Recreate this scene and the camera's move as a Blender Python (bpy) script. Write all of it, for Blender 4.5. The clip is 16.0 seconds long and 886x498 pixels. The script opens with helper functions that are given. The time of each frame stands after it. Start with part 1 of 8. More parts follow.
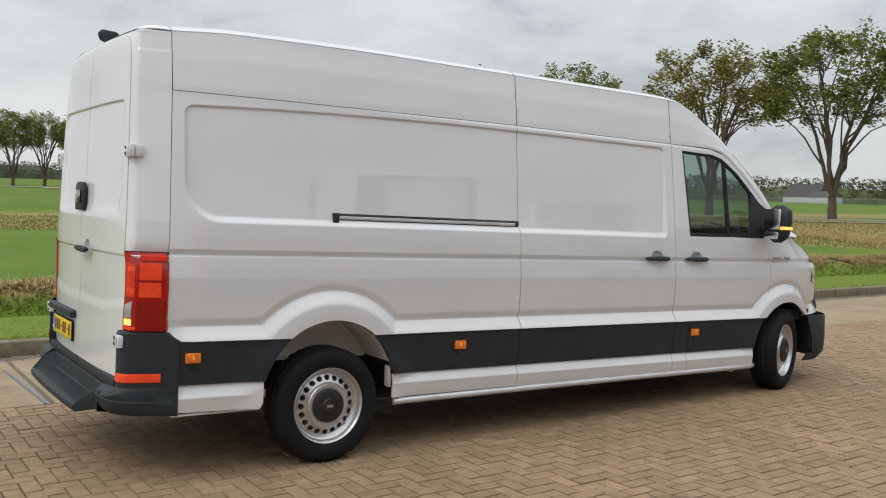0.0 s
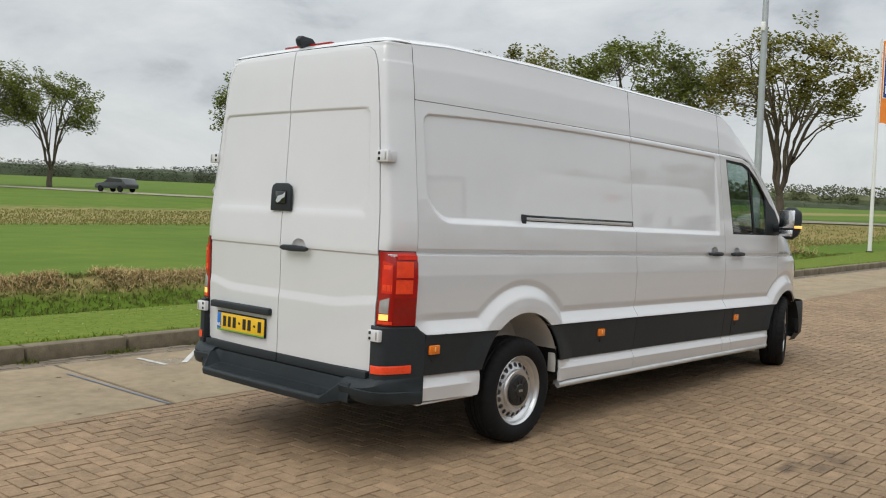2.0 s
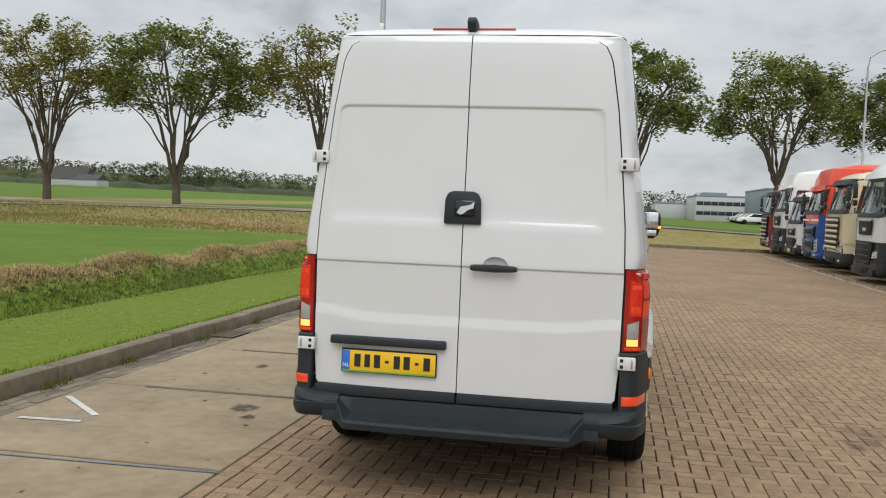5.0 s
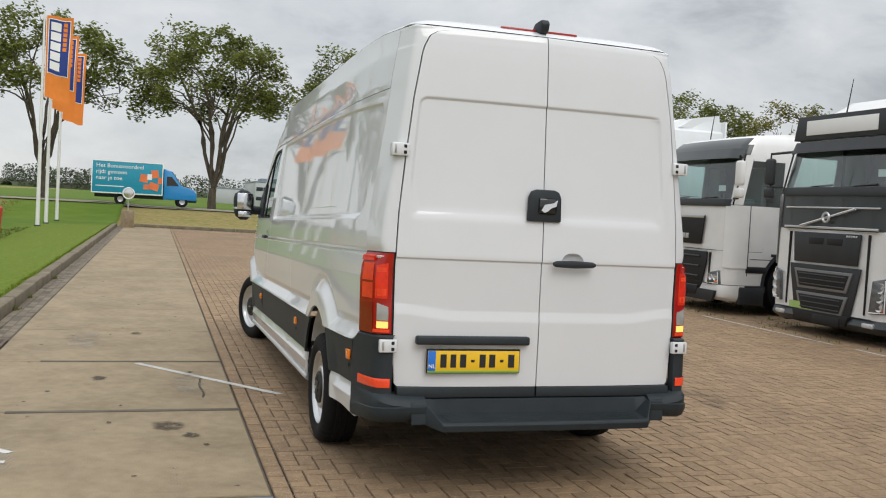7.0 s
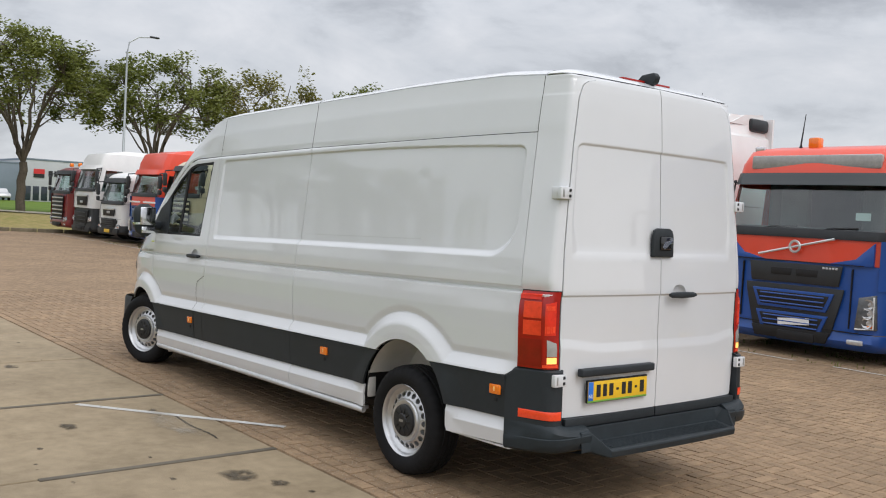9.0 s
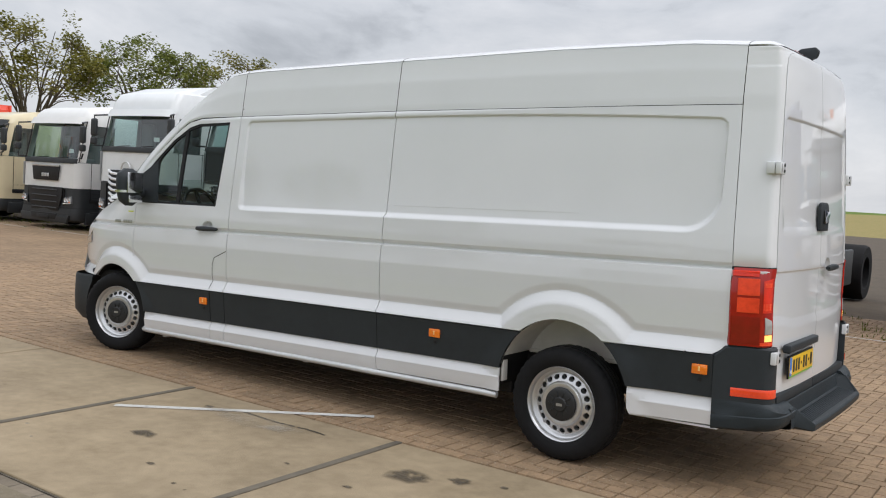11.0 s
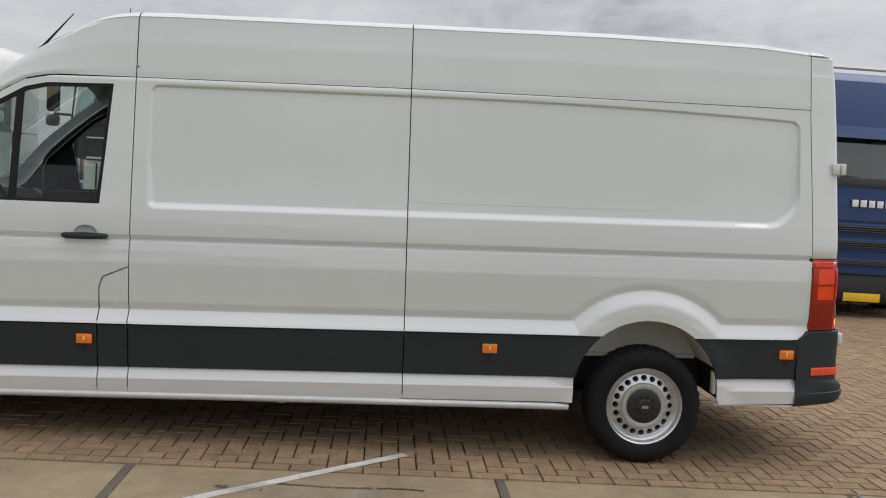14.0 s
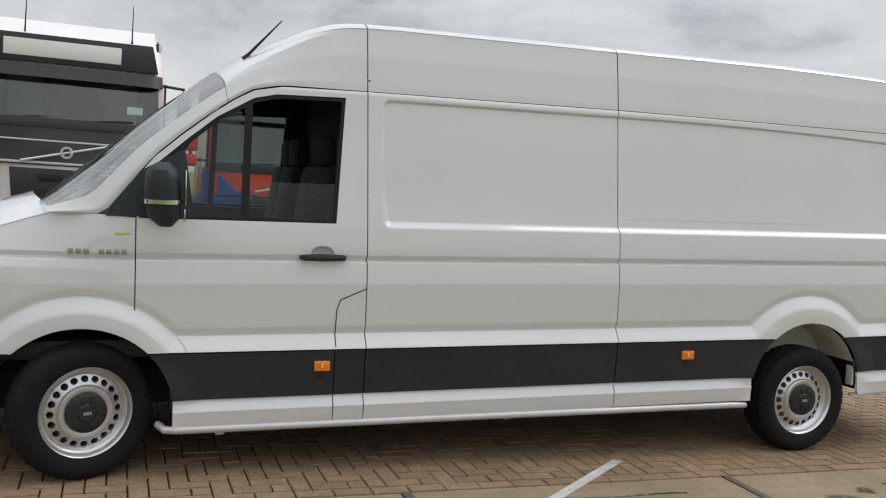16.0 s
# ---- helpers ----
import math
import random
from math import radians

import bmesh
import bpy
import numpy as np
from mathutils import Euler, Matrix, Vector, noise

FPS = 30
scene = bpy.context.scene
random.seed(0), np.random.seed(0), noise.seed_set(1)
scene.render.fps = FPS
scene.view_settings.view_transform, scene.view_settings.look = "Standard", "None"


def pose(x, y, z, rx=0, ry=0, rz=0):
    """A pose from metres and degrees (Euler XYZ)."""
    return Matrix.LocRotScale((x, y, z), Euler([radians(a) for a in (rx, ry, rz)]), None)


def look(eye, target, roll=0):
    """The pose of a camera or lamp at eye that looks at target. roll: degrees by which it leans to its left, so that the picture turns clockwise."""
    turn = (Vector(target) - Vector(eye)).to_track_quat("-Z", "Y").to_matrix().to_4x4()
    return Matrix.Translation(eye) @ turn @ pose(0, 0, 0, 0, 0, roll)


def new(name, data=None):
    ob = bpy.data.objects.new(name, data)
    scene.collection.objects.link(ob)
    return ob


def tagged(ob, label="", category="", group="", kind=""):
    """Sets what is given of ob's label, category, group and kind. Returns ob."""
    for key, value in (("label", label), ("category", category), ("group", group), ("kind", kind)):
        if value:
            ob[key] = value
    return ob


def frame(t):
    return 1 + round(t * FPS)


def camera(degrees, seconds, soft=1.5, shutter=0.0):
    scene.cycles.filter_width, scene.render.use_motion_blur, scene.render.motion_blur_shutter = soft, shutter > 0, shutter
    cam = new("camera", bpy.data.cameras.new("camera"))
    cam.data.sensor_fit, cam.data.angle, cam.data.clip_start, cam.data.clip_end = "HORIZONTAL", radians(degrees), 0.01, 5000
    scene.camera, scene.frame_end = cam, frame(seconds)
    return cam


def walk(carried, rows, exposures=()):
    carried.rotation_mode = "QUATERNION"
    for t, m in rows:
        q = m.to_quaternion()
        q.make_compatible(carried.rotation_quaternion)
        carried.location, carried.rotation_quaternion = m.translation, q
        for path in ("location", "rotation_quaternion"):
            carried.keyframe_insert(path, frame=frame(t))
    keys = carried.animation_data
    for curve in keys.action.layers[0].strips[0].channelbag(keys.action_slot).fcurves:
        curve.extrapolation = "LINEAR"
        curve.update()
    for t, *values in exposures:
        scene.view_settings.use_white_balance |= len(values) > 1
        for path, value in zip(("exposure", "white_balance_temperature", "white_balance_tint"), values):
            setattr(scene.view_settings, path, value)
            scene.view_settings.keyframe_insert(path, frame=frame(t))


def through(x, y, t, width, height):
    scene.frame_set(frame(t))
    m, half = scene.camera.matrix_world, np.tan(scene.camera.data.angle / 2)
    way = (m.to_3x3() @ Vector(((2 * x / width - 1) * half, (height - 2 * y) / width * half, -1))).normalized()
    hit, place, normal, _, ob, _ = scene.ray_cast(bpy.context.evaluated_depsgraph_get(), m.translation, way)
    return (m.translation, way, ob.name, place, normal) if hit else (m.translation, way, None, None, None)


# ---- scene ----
cam = camera(51.9, 16.0, soft=1.1)
PATH = [
    (0, (-1.288, -5.862, 1.607), (-0.156, -4.217, 1.499), 1.3),
    (0.5, (-1.934, -5.81, 1.662), (-0.715, -4.229, 1.557), 1.4),
    (1, (-2.533, -5.454, 1.647), (-1.219, -3.95, 1.542), 1.5),
    (1.5, (-3.118, -5.084, 1.635), (-1.718, -3.659, 1.528), 1.8),
    (2, (-3.558, -4.592, 1.597), (-2.071, -3.258, 1.488), 1.8),
    (2.5, (-3.979, -4.067, 1.609), (-2.385, -2.864, 1.499), 2.0),
    (3, (-4.283, -3.52, 1.589), (-2.612, -2.427, 1.479), 2.0),
    (3.2, (-4.371, -3.235, 1.594), (-2.656, -2.211, 1.49), 2.2),
    (5.3, (-4.737, -0.361, 1.594), (-2.753, -0.127, 1.498), 2.2),
    (5.5, (-4.717, -0.086, 1.621), (-2.725, 0.053, 1.528), 2.3),
    (6, (-4.728, 0.626, 1.61), (-2.732, 0.548, 1.521), 2.6),
    (6.5, (-4.629, 1.321, 1.562), (-2.66, 0.977, 1.478), 2.8),
    (7, (-4.534, 2.054, 1.527), (-2.629, 1.45, 1.442), 3.1),
    (7.5, (-4.388, 2.734, 1.475), (-2.57, 1.902, 1.399), 3.2),
    (8, (-4.103, 3.47, 1.492), (-2.395, 2.431, 1.417), 3.1),
    (8.5, (-3.796, 4.084, 1.635), (-2.183, 2.903, 1.562), 3.1),
    (9, (-3.366, 4.534, 1.684), (-1.819, 3.269, 1.607), 3.1),
    (9.2, (-3.217, 4.711, 1.671), (-1.698, 3.412, 1.593), 3.1),
    (11.3, (-0.869, 6.076, 1.622), (0.08, 4.321, 1.478), 3.4),
    (11.5, (-0.586, 6.164, 1.654), (0.189, 4.327, 1.506), 3.4),
    (12, (0.115, 6.305, 1.629), (0.551, 4.358, 1.491), 3.7),
    (12.5, (0.823, 6.331, 1.613), (1.039, 4.347, 1.483), 4.0),
    (13, (1.517, 6.377, 1.69), (1.589, 4.385, 1.525), 3.9),
    (13.5, (2.181, 6.317, 1.614), (2.134, 4.323, 1.466), 3.8),
    (14, (2.853, 6.275, 1.642), (2.725, 4.286, 1.482), 3.7),
    (14.5, (3.494, 6.194, 1.668), (3.253, 4.215, 1.512), 3.7),
    (15, (4.167, 6.123, 1.671), (3.786, 4.165, 1.52), 3.8),
    (15.5, (4.908, 6.0, 1.653), (4.392, 4.073, 1.505), 4.0),
    (16, (5.609, 5.823, 1.585), (4.931, 3.946, 1.454), 3.9),
]
walk(cam, [(t, look(eye, target, roll)) for t, eye, target, roll in PATH], [(0, 0.02, 6500, 9), (2.5, -0.03, 6480, 8), (5.5, -0.02, 6480, 9), (7.5, 0.0, 6450, 10), (9, 0.06, 6350, 12), (12, 0.08, 6380, 12), (13, -0.06, 6450, 12), (14.5, -0.12, 6550, 12), (16, -0.06, 6520, 11)])

# ---------- world, sun, exposure ----------
world = bpy.data.worlds.new("overcast_sky")
scene.world = world
world.use_nodes = True
wn, wl = world.node_tree.nodes, world.node_tree.links
wn.clear()
w_out = wn.new("ShaderNodeOutputWorld")
w_bg = wn.new("ShaderNodeBackground")
w_sky = wn.new("ShaderNodeTexSky")
w_sky.sky_type = "NISHITA"
w_sky.sun_disc = False
w_sky.sun_elevation = radians(38)
w_sky.sun_rotation = radians(250)
w_co = wn.new("ShaderNodeTexCoord")
w_map = wn.new("ShaderNodeMapping")
w_map.inputs["Scale"].default_value = (1.0, 1.0, 2.3)
w_map.inputs["Rotation"].default_value = (0.0, 0.0, 1.75)
w_n1 = wn.new("ShaderNodeTexNoise")
w_n1.inputs["Scale"].default_value = 2.6
w_n1.inputs["Detail"].default_value = 7.0
w_n1.inputs["Roughness"].default_value = 0.57
w_n1.inputs["Distortion"].default_value = 0.5
w_ramp = wn.new("ShaderNodeValToRGB")
w_ramp.color_ramp.elements[0].position = 0.36
w_ramp.color_ramp.elements[0].color = (4.5, 4.7, 4.95, 1)
w_ramp.color_ramp.elements[1].position = 0.64
w_ramp.color_ramp.elements[1].color = (8.9, 8.97, 9.05, 1)
e = w_ramp.color_ramp.elements.new(0.48)
e.color = (7.1, 7.35, 7.6, 1)
w_mix = wn.new("ShaderNodeMix")
w_mix.data_type = "RGBA"
w_mix.inputs["Factor"].default_value = 0.9
wl.new(w_co.outputs["Generated"], w_map.inputs["Vector"])
wl.new(w_map.outputs["Vector"], w_n1.inputs["Vector"])
w_n2 = wn.new("ShaderNodeTexNoise")
w_n2.inputs["Scale"].default_value = 7.5
w_n2.inputs["Detail"].default_value = 8.0
w_n2.inputs["Roughness"].default_value = 0.58
w_n2.inputs["Distortion"].default_value = 0.35
w_sum = wn.new("ShaderNodeMath")
w_sum.operation = "MULTIPLY_ADD"
w_sum.inputs[1].default_value = 0.42
w_part = wn.new("ShaderNodeMath")
w_part.operation = "MULTIPLY"
w_part.inputs[1].default_value = 0.62
wl.new(w_map.outputs["Vector"], w_n2.inputs["Vector"])
wl.new(w_n1.outputs["Fac"], w_part.inputs[0])
wl.new(w_n2.outputs["Fac"], w_sum.inputs[0])
wl.new(w_part.outputs[0], w_sum.inputs[2])
wl.new(w_sum.outputs[0], w_ramp.inputs["Fac"])
wl.new(w_sky.outputs["Color"], w_mix.inputs["A"])
wl.new(w_ramp.outputs["Color"], w_mix.inputs["B"])
# an overcast dome: brighter towards the zenith
w_sep = wn.new("ShaderNodeSeparateXYZ")
w_up = wn.new("ShaderNodeMapRange")
w_up.inputs["From Min"].default_value, w_up.inputs["From Max"].default_value = 0.18, 0.95
w_up.inputs["To Min"].default_value, w_up.inputs["To Max"].default_value = 0.90, 2.0
w_mul = wn.new("ShaderNodeVectorMath")
w_mul.operation = "SCALE"
wl.new(w_co.outputs["Generated"], w_sep.inputs["Vector"])
wl.new(w_sep.outputs["Z"], w_up.inputs["Value"])
wl.new(w_mix.outputs["Result"], w_mul.inputs["Vector"])
wl.new(w_up.outputs["Result"], w_mul.inputs["Scale"])
wl.new(w_mul.outputs["Vector"], w_bg.inputs["Color"])
w_bg.inputs["Strength"].default_value = 0.099
wl.new(w_bg.outputs["Background"], w_out.inputs["Surface"])

sun = new("sun", bpy.data.lights.new("sun", "SUN"))
sun.data.energy, sun.data.angle, sun.data.color = 1.15, radians(40), (1.0, 0.97, 0.92)
sun.matrix_world = look((0, 0, 30), (27, 2, 0))


# ---------- materials ----------
def mat(name, col, rough=0.5, metal=0.0, var=0.12, scale=6.0, bump=0.0, bscale=80.0, coat=0.0, spec=0.5, col2=None, island=0.0, rnd=0.0, patch=0.0):
    """A procedural surface: base colour broken up at two scales, optional fine relief."""
    m = bpy.data.materials.new(name)
    m.use_nodes = True
    n, l = m.node_tree.nodes, m.node_tree.links
    b = n["Principled BSDF"]
    b.inputs["Roughness"].default_value = rough
    b.inputs["Metallic"].default_value = metal
    b.inputs["Coat Weight"].default_value = coat
    b.inputs["Coat Roughness"].default_value = 0.03
    b.inputs["Coat IOR"].default_value = 1.5 if coat < 0.95 else 1.72
    b.inputs["Specular IOR Level"].default_value = spec
    tc = n.new("ShaderNodeTexCoord")
    big = n.new("ShaderNodeTexNoise")
    big.inputs["Scale"].default_value = scale * 0.22
    big.inputs["Detail"].default_value = 3
    fine = n.new("ShaderNodeTexNoise")
    fine.inputs["Scale"].default_value = scale
    fine.inputs["Detail"].default_value = 6
    fine.inputs["Roughness"].default_value = 0.6
    l.new(tc.outputs["Object"], big.inputs["Vector"])
    l.new(tc.outputs["Object"], fine.inputs["Vector"])
    add = n.new("ShaderNodeMath")
    add.operation = "MULTIPLY_ADD"
    add.inputs[1].default_value = 0.5
    l.new(big.outputs["Fac"], add.inputs[0])
    half = n.new("ShaderNodeMath")
    half.operation = "MULTIPLY"
    half.inputs[1].default_value = 0.5
    l.new(fine.outputs["Fac"], half.inputs[0])
    l.new(half.outputs[0], add.inputs[2])
    mr = n.new("ShaderNodeMapRange")
    mr.inputs["From Min"].default_value, mr.inputs["From Max"].default_value = 0.32, 0.68
    l.new(add.outputs[0], mr.inputs["Value"])
    mix = n.new("ShaderNodeMix")
    mix.data_type = "RGBA"
    c2 = col2 or tuple(min(1, c * (1 + var)) for c in col)
    c1 = tuple(c * (1 - var) for c in col) if not col2 else col
    mix.inputs["A"].default_value = (*c1, 1)
    mix.inputs["B"].default_value = (*c2, 1)
    l.new(mr.outputs["Result"], mix.inputs["Factor"])
    out = mix.outputs["Result"]
    if island or rnd:
        hs = n.new("ShaderNodeHueSaturation")
        src = n.new("ShaderNodeNewGeometry").outputs["Random Per Island"] if island else n.new("ShaderNodeObjectInfo").outputs["Random"]
        vr = n.new("ShaderNodeMapRange")
        a = island or rnd
        vr.inputs["To Min"].default_value, vr.inputs["To Max"].default_value = 1 - a, 1 + a
        l.new(src, vr.inputs["Value"])
        l.new(vr.outputs["Result"], hs.inputs["Value"])
        l.new(out, hs.inputs["Color"])
        out = hs.outputs["Color"]
    if patch:
        pn = n.new("ShaderNodeTexNoise")
        pn.inputs["Scale"].default_value = 0.55
        pn.inputs["Detail"].default_value = 5
        pn.inputs["Roughness"].default_value = 0.6
        gp = n.new("ShaderNodeNewGeometry")
        l.new(gp.outputs["Position"], pn.inputs["Vector"])
        pr = n.new("ShaderNodeMapRange")
        pr.inputs["From Min"].default_value, pr.inputs["From Max"].default_value = 0.33, 0.67
        pr.inputs["To Min"].default_value, pr.inputs["To Max"].default_value = 1 - patch, 1 + patch
        l.new(pn.outputs["Fac"], pr.inputs["Value"])
        ph = n.new("ShaderNodeHueSaturation")
        l.new(pr.outputs["Result"], ph.inputs["Value"])
        l.new(out, ph.inputs["Color"])
        out = ph.outputs["Color"]
    l.new(out, b.inputs["Base Color"])
    if bump:
        bn = n.new("ShaderNodeTexNoise")
        bn.inputs["Scale"].default_value = bscale
        bn.inputs["Detail"].default_value = 5
        l.new(tc.outputs["Object"], bn.inputs["Vector"])
        bp = n.new("ShaderNodeBump")
        bp.inputs["Strength"].default_value = bump
        bp.inputs["Distance"].default_value = 0.01
        l.new(bn.outputs["Fac"], bp.inputs["Height"])
        l.new(bp.outputs["Normal"], b.inputs["Normal"])
    return m


def leafy(m, through=0.45):
    """Lets light through thin leaves and blades."""
    n, l = m.node_tree.nodes, m.node_tree.links
    b = n["Principled BSDF"]
    tr = n.new("ShaderNodeBsdfTranslucent")
    l.new(b.inputs["Base Color"].links[0].from_socket, tr.inputs["Color"])
    x = n.new("ShaderNodeMixShader")
    x.inputs["Fac"].default_value = through
    l.new(b.outputs["BSDF"], x.inputs[1])
    l.new(tr.outputs["BSDF"], x.inputs[2])
    l.new(x.outputs["Shader"], n["Material Output"].inputs["Surface"])
    return m


def glass(name, tint, gloss=0.06):
    """Thin tinted pane: see-through with a Fresnel gloss."""
    m = bpy.data.materials.new(name)
    m.use_nodes = True
    n, l = m.node_tree.nodes, m.node_tree.links
    n.clear()
    o = n.new("ShaderNodeOutputMaterial")
    t = n.new("ShaderNodeBsdfTransparent")
    t.inputs["Color"].default_value = (*tint, 1)
    g = n.new("ShaderNodeBsdfGlossy")
    g.inputs["Roughness"].default_value = 0.01
    lw = n.new("ShaderNodeLayerWeight")
    lw.inputs["Blend"].default_value = 0.5
    pw = n.new("ShaderNodeMath")
    pw.operation = "POWER"
    pw.inputs[1].default_value = 4.0
    l.new(lw.outputs["Facing"], pw.inputs[0])
    f = n.new("ShaderNodeMath")
    f.operation = "MULTIPLY_ADD"
    f.inputs[1].default_value, f.inputs[2].default_value = 0.92 - gloss, gloss
    l.new(pw.outputs[0], f.inputs[0])
    x = n.new("ShaderNodeMixShader")
    l.new(f.outputs[0], x.inputs["Fac"])
    l.new(t.outputs["BSDF"], x.inputs[1])
    l.new(g.outputs["BSDF"], x.inputs[2])
    l.new(x.outputs["Shader"], o.inputs["Surface"])
    return m


def glow(name, col, strength):
    m = mat(name, col, 0.3)
    b = m.node_tree.nodes["Principled BSDF"]
    b.inputs["Emission Color"].default_value = (*col, 1)
    b.inputs["Emission Strength"].default_value = strength
    return m


WHITE = mat("white_van_paint", (0.680, 0.688, 0.700), 0.45, var=0.02, scale=3, coat=1.0, spec=0.15)
# near-black, so seams, cab and underside carry their shade in the colour
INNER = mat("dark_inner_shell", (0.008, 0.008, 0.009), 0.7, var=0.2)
ARCHLINER = mat("primer_grey_white_inner_arch", (0.72, 0.70, 0.66), 0.5, var=0.15, scale=5)
CLAD = mat("black_grained_plastic", (0.022, 0.027, 0.031), 0.55, var=0.15, scale=20, bump=0.12, bscale=300, spec=0.35)
STEP = mat("worn_black_step_plastic", (0.019, 0.025, 0.029), 0.50, var=0.3, scale=7, bump=0.15, bscale=200, spec=0.30)
RUBBER = mat("tyre_rubber", (0.0085, 0.0085, 0.0092), 0.8, var=0.35, scale=14, bump=0.2, bscale=120, spec=0.25)
RIM = mat("silver_painted_steel", (0.60, 0.605, 0.61), 0.32, metal=0.8, var=0.1, scale=10)
CAPBLACK = mat("black_hub_plastic", (0.016, 0.017, 0.018), 0.45, var=0.2, scale=20)
CHROME = mat("bright_chrome", (0.75, 0.76, 0.78), 0.14, metal=1.0, var=0.05)
ALU = mat("brushed_aluminium_tube", (0.60, 0.61, 0.61), 0.33, metal=0.35, var=0.1, scale=12)
REDLENS = mat("red_lamp_lens", (0.36, 0.010, 0.006), 0.2, var=0.25, scale=12, coat=0.25)
REDBRIGHT = mat("bright_red_lamp_lens", (0.98, 0.070, 0.022), 0.3, var=0.3, scale=40, coat=0.1, spec=0.25)
REDMID = mat("mid_red_lamp_lens", (0.72, 0.032, 0.013), 0.22, var=0.25, scale=30, coat=0.2)
REDDARK = mat("dark_red_lamp_lens", (0.26, 0.010, 0.006), 0.2, var=0.25, scale=14, coat=0.25)
CLEARLENS = mat("clear_grey_lamp_lens", (0.34, 0.33, 0.31), 0.12, var=0.2, scale=20, coat=0.8)
REFLECT = mat("orange_red_reflector", (0.95, 0.070, 0.018), 0.2, var=0.15, scale=60, coat=0.6)
AMBERCORE = mat("pale_amber_bulb", (1.0, 0.55, 0.16), 0.2, var=0.1, coat=0.6)
AMBER = mat("amber_marker_lens", (0.95, 0.21, 0.012), 0.15, var=0.2, scale=60, coat=0.7)
AMBERLIT = glow("lit_amber_indicator", (1.0, 0.52, 0.13), 0.95)
BLACKGLOSS = mat("black_gloss", (0.012, 0.012, 0.013), 0.12, var=0.2, coat=0.5)
SEAL = mat("matt_black_rubber_seal", (0.010, 0.010, 0.011), 0.65, var=0.2, spec=0.3)
VANGLASS = glass("tinted_van_glass", (0.66, 0.75, 0.72), 0.045)
SCREEN = glass("windscreen_glass", (0.66, 0.78, 0.75), 0.30)
SEATCLOTH = mat("dark_seat_cloth", (0.014, 0.014, 0.016), 0.9, var=0.3, scale=40)
PLATEYELLOW = mat("yellow_plate", (0.85, 0.52, 0.02), 0.35, var=0.05, scale=20)
PLATEBLUE = mat("plate_blue_field", (0.02, 0.17, 0.62), 0.35, var=0.05)
PLATEGREEN = mat("plate_frame_green_edge", (0.18, 0.40, 0.06), 0.4, var=0.1)
BLACKINK = mat("black_lettering", (0.015, 0.015, 0.015), 0.5, var=0.1)
WHITEINK = mat("white_lettering", (0.85, 0.85, 0.84), 0.5, var=0.03)
GREYBADGE = mat("grey_chrome_badge", (0.42, 0.42, 0.41), 0.3, metal=0.7, var=0.1)


# ---------- geometry helpers ----------
def mesh_of(name, bm, material, smooth=True, sharp=38):
    me = bpy.data.meshes.new(name)
    bm.normal_update()
    bm.to_mesh(me)
    bm.free()
    mats = material if isinstance(material, (list, tuple)) else [material]
    for m in mats:
        me.materials.append(m)
    if smooth:
        me.set_sharp_from_angle(angle=radians(sharp))
        for p in me.polygons:
            p.use_smooth = True
    return me


def part(name, bm, material, parent, label="", smooth=True, sharp=38):
    ob = new(name, mesh_of(name, bm, material, smooth, sharp))
    if parent is not None:
        ob.parent = parent
    return tagged(ob, label)


def thing(name, m, label, category, group="", kind=""):
    ob = new(name)
    ob.empty_display_size = 0.1
    ob.matrix_world = m
    return tagged(ob, label, category, group, kind)


def box(bm, c, s, bevel=0.0, seg=2, m=None):
    r = bmesh.ops.create_cube(bm, size=1.0)
    vs = r["verts"]
    for v in vs:
        v.co = Vector((v.co.x * s[0] + c[0], v.co.y * s[1] + c[1], v.co.z * s[2] + c[2]))
    if m is not None:
        bmesh.ops.transform(bm, matrix=m, verts=vs)
    if bevel:
        es = {e for v in vs for e in v.link_edges}
        bmesh.ops.bevel(bm, geom=list(es), offset=bevel, segments=seg, affect="EDGES", profile=0.5)


def boxbm(c, s, bevel=0.0, seg=2, m=None):
    bm = bmesh.new()
    box(bm, c, s, bevel, seg, m)
    return bm


def loft(bm, rings, closed=False, cap=False, mat_index=0):
    """Quads between rings of the same count; closed: each ring runs round."""
    vs = [[bm.verts.new(p) for p in r] for r in rings]
    k = len(rings[0])
    for a, b in zip(vs, vs[1:]):
        for i in range(k if closed else k - 1):
            j = (i + 1) % k
            f = bm.faces.new((a[i], a[j], b[j], b[i]))
            f.material_index = mat_index
    if cap and closed:
        bm.faces.new(list(reversed(vs[0])))
        bm.faces.new(vs[-1])
    return vs


def lathe(bm, prof, seg, axis="y", off=(0, 0, 0), wave=None):
    """Turns a profile of (radius, along) round an axis."""
    rings = []
    for k in range(seg):
        a = 2 * math.pi * k / seg
        ring = []
        for i, (r, h) in enumerate(prof):
            rr = r + (wave(k, i) if wave else 0)
            p = {"y": (rr * math.cos(a), h, rr * math.sin(a)), "z": (rr * math.cos(a), rr * math.sin(a), h), "x": (h, rr * math.cos(a), rr * math.sin(a))}[axis]
            ring.append((p[0] + off[0], p[1] + off[1], p[2] + off[2]))
        rings.append(ring)
    loft(bm, rings + [rings[0]])
    bmesh.ops.remove_doubles(bm, verts=bm.verts, dist=1e-5)


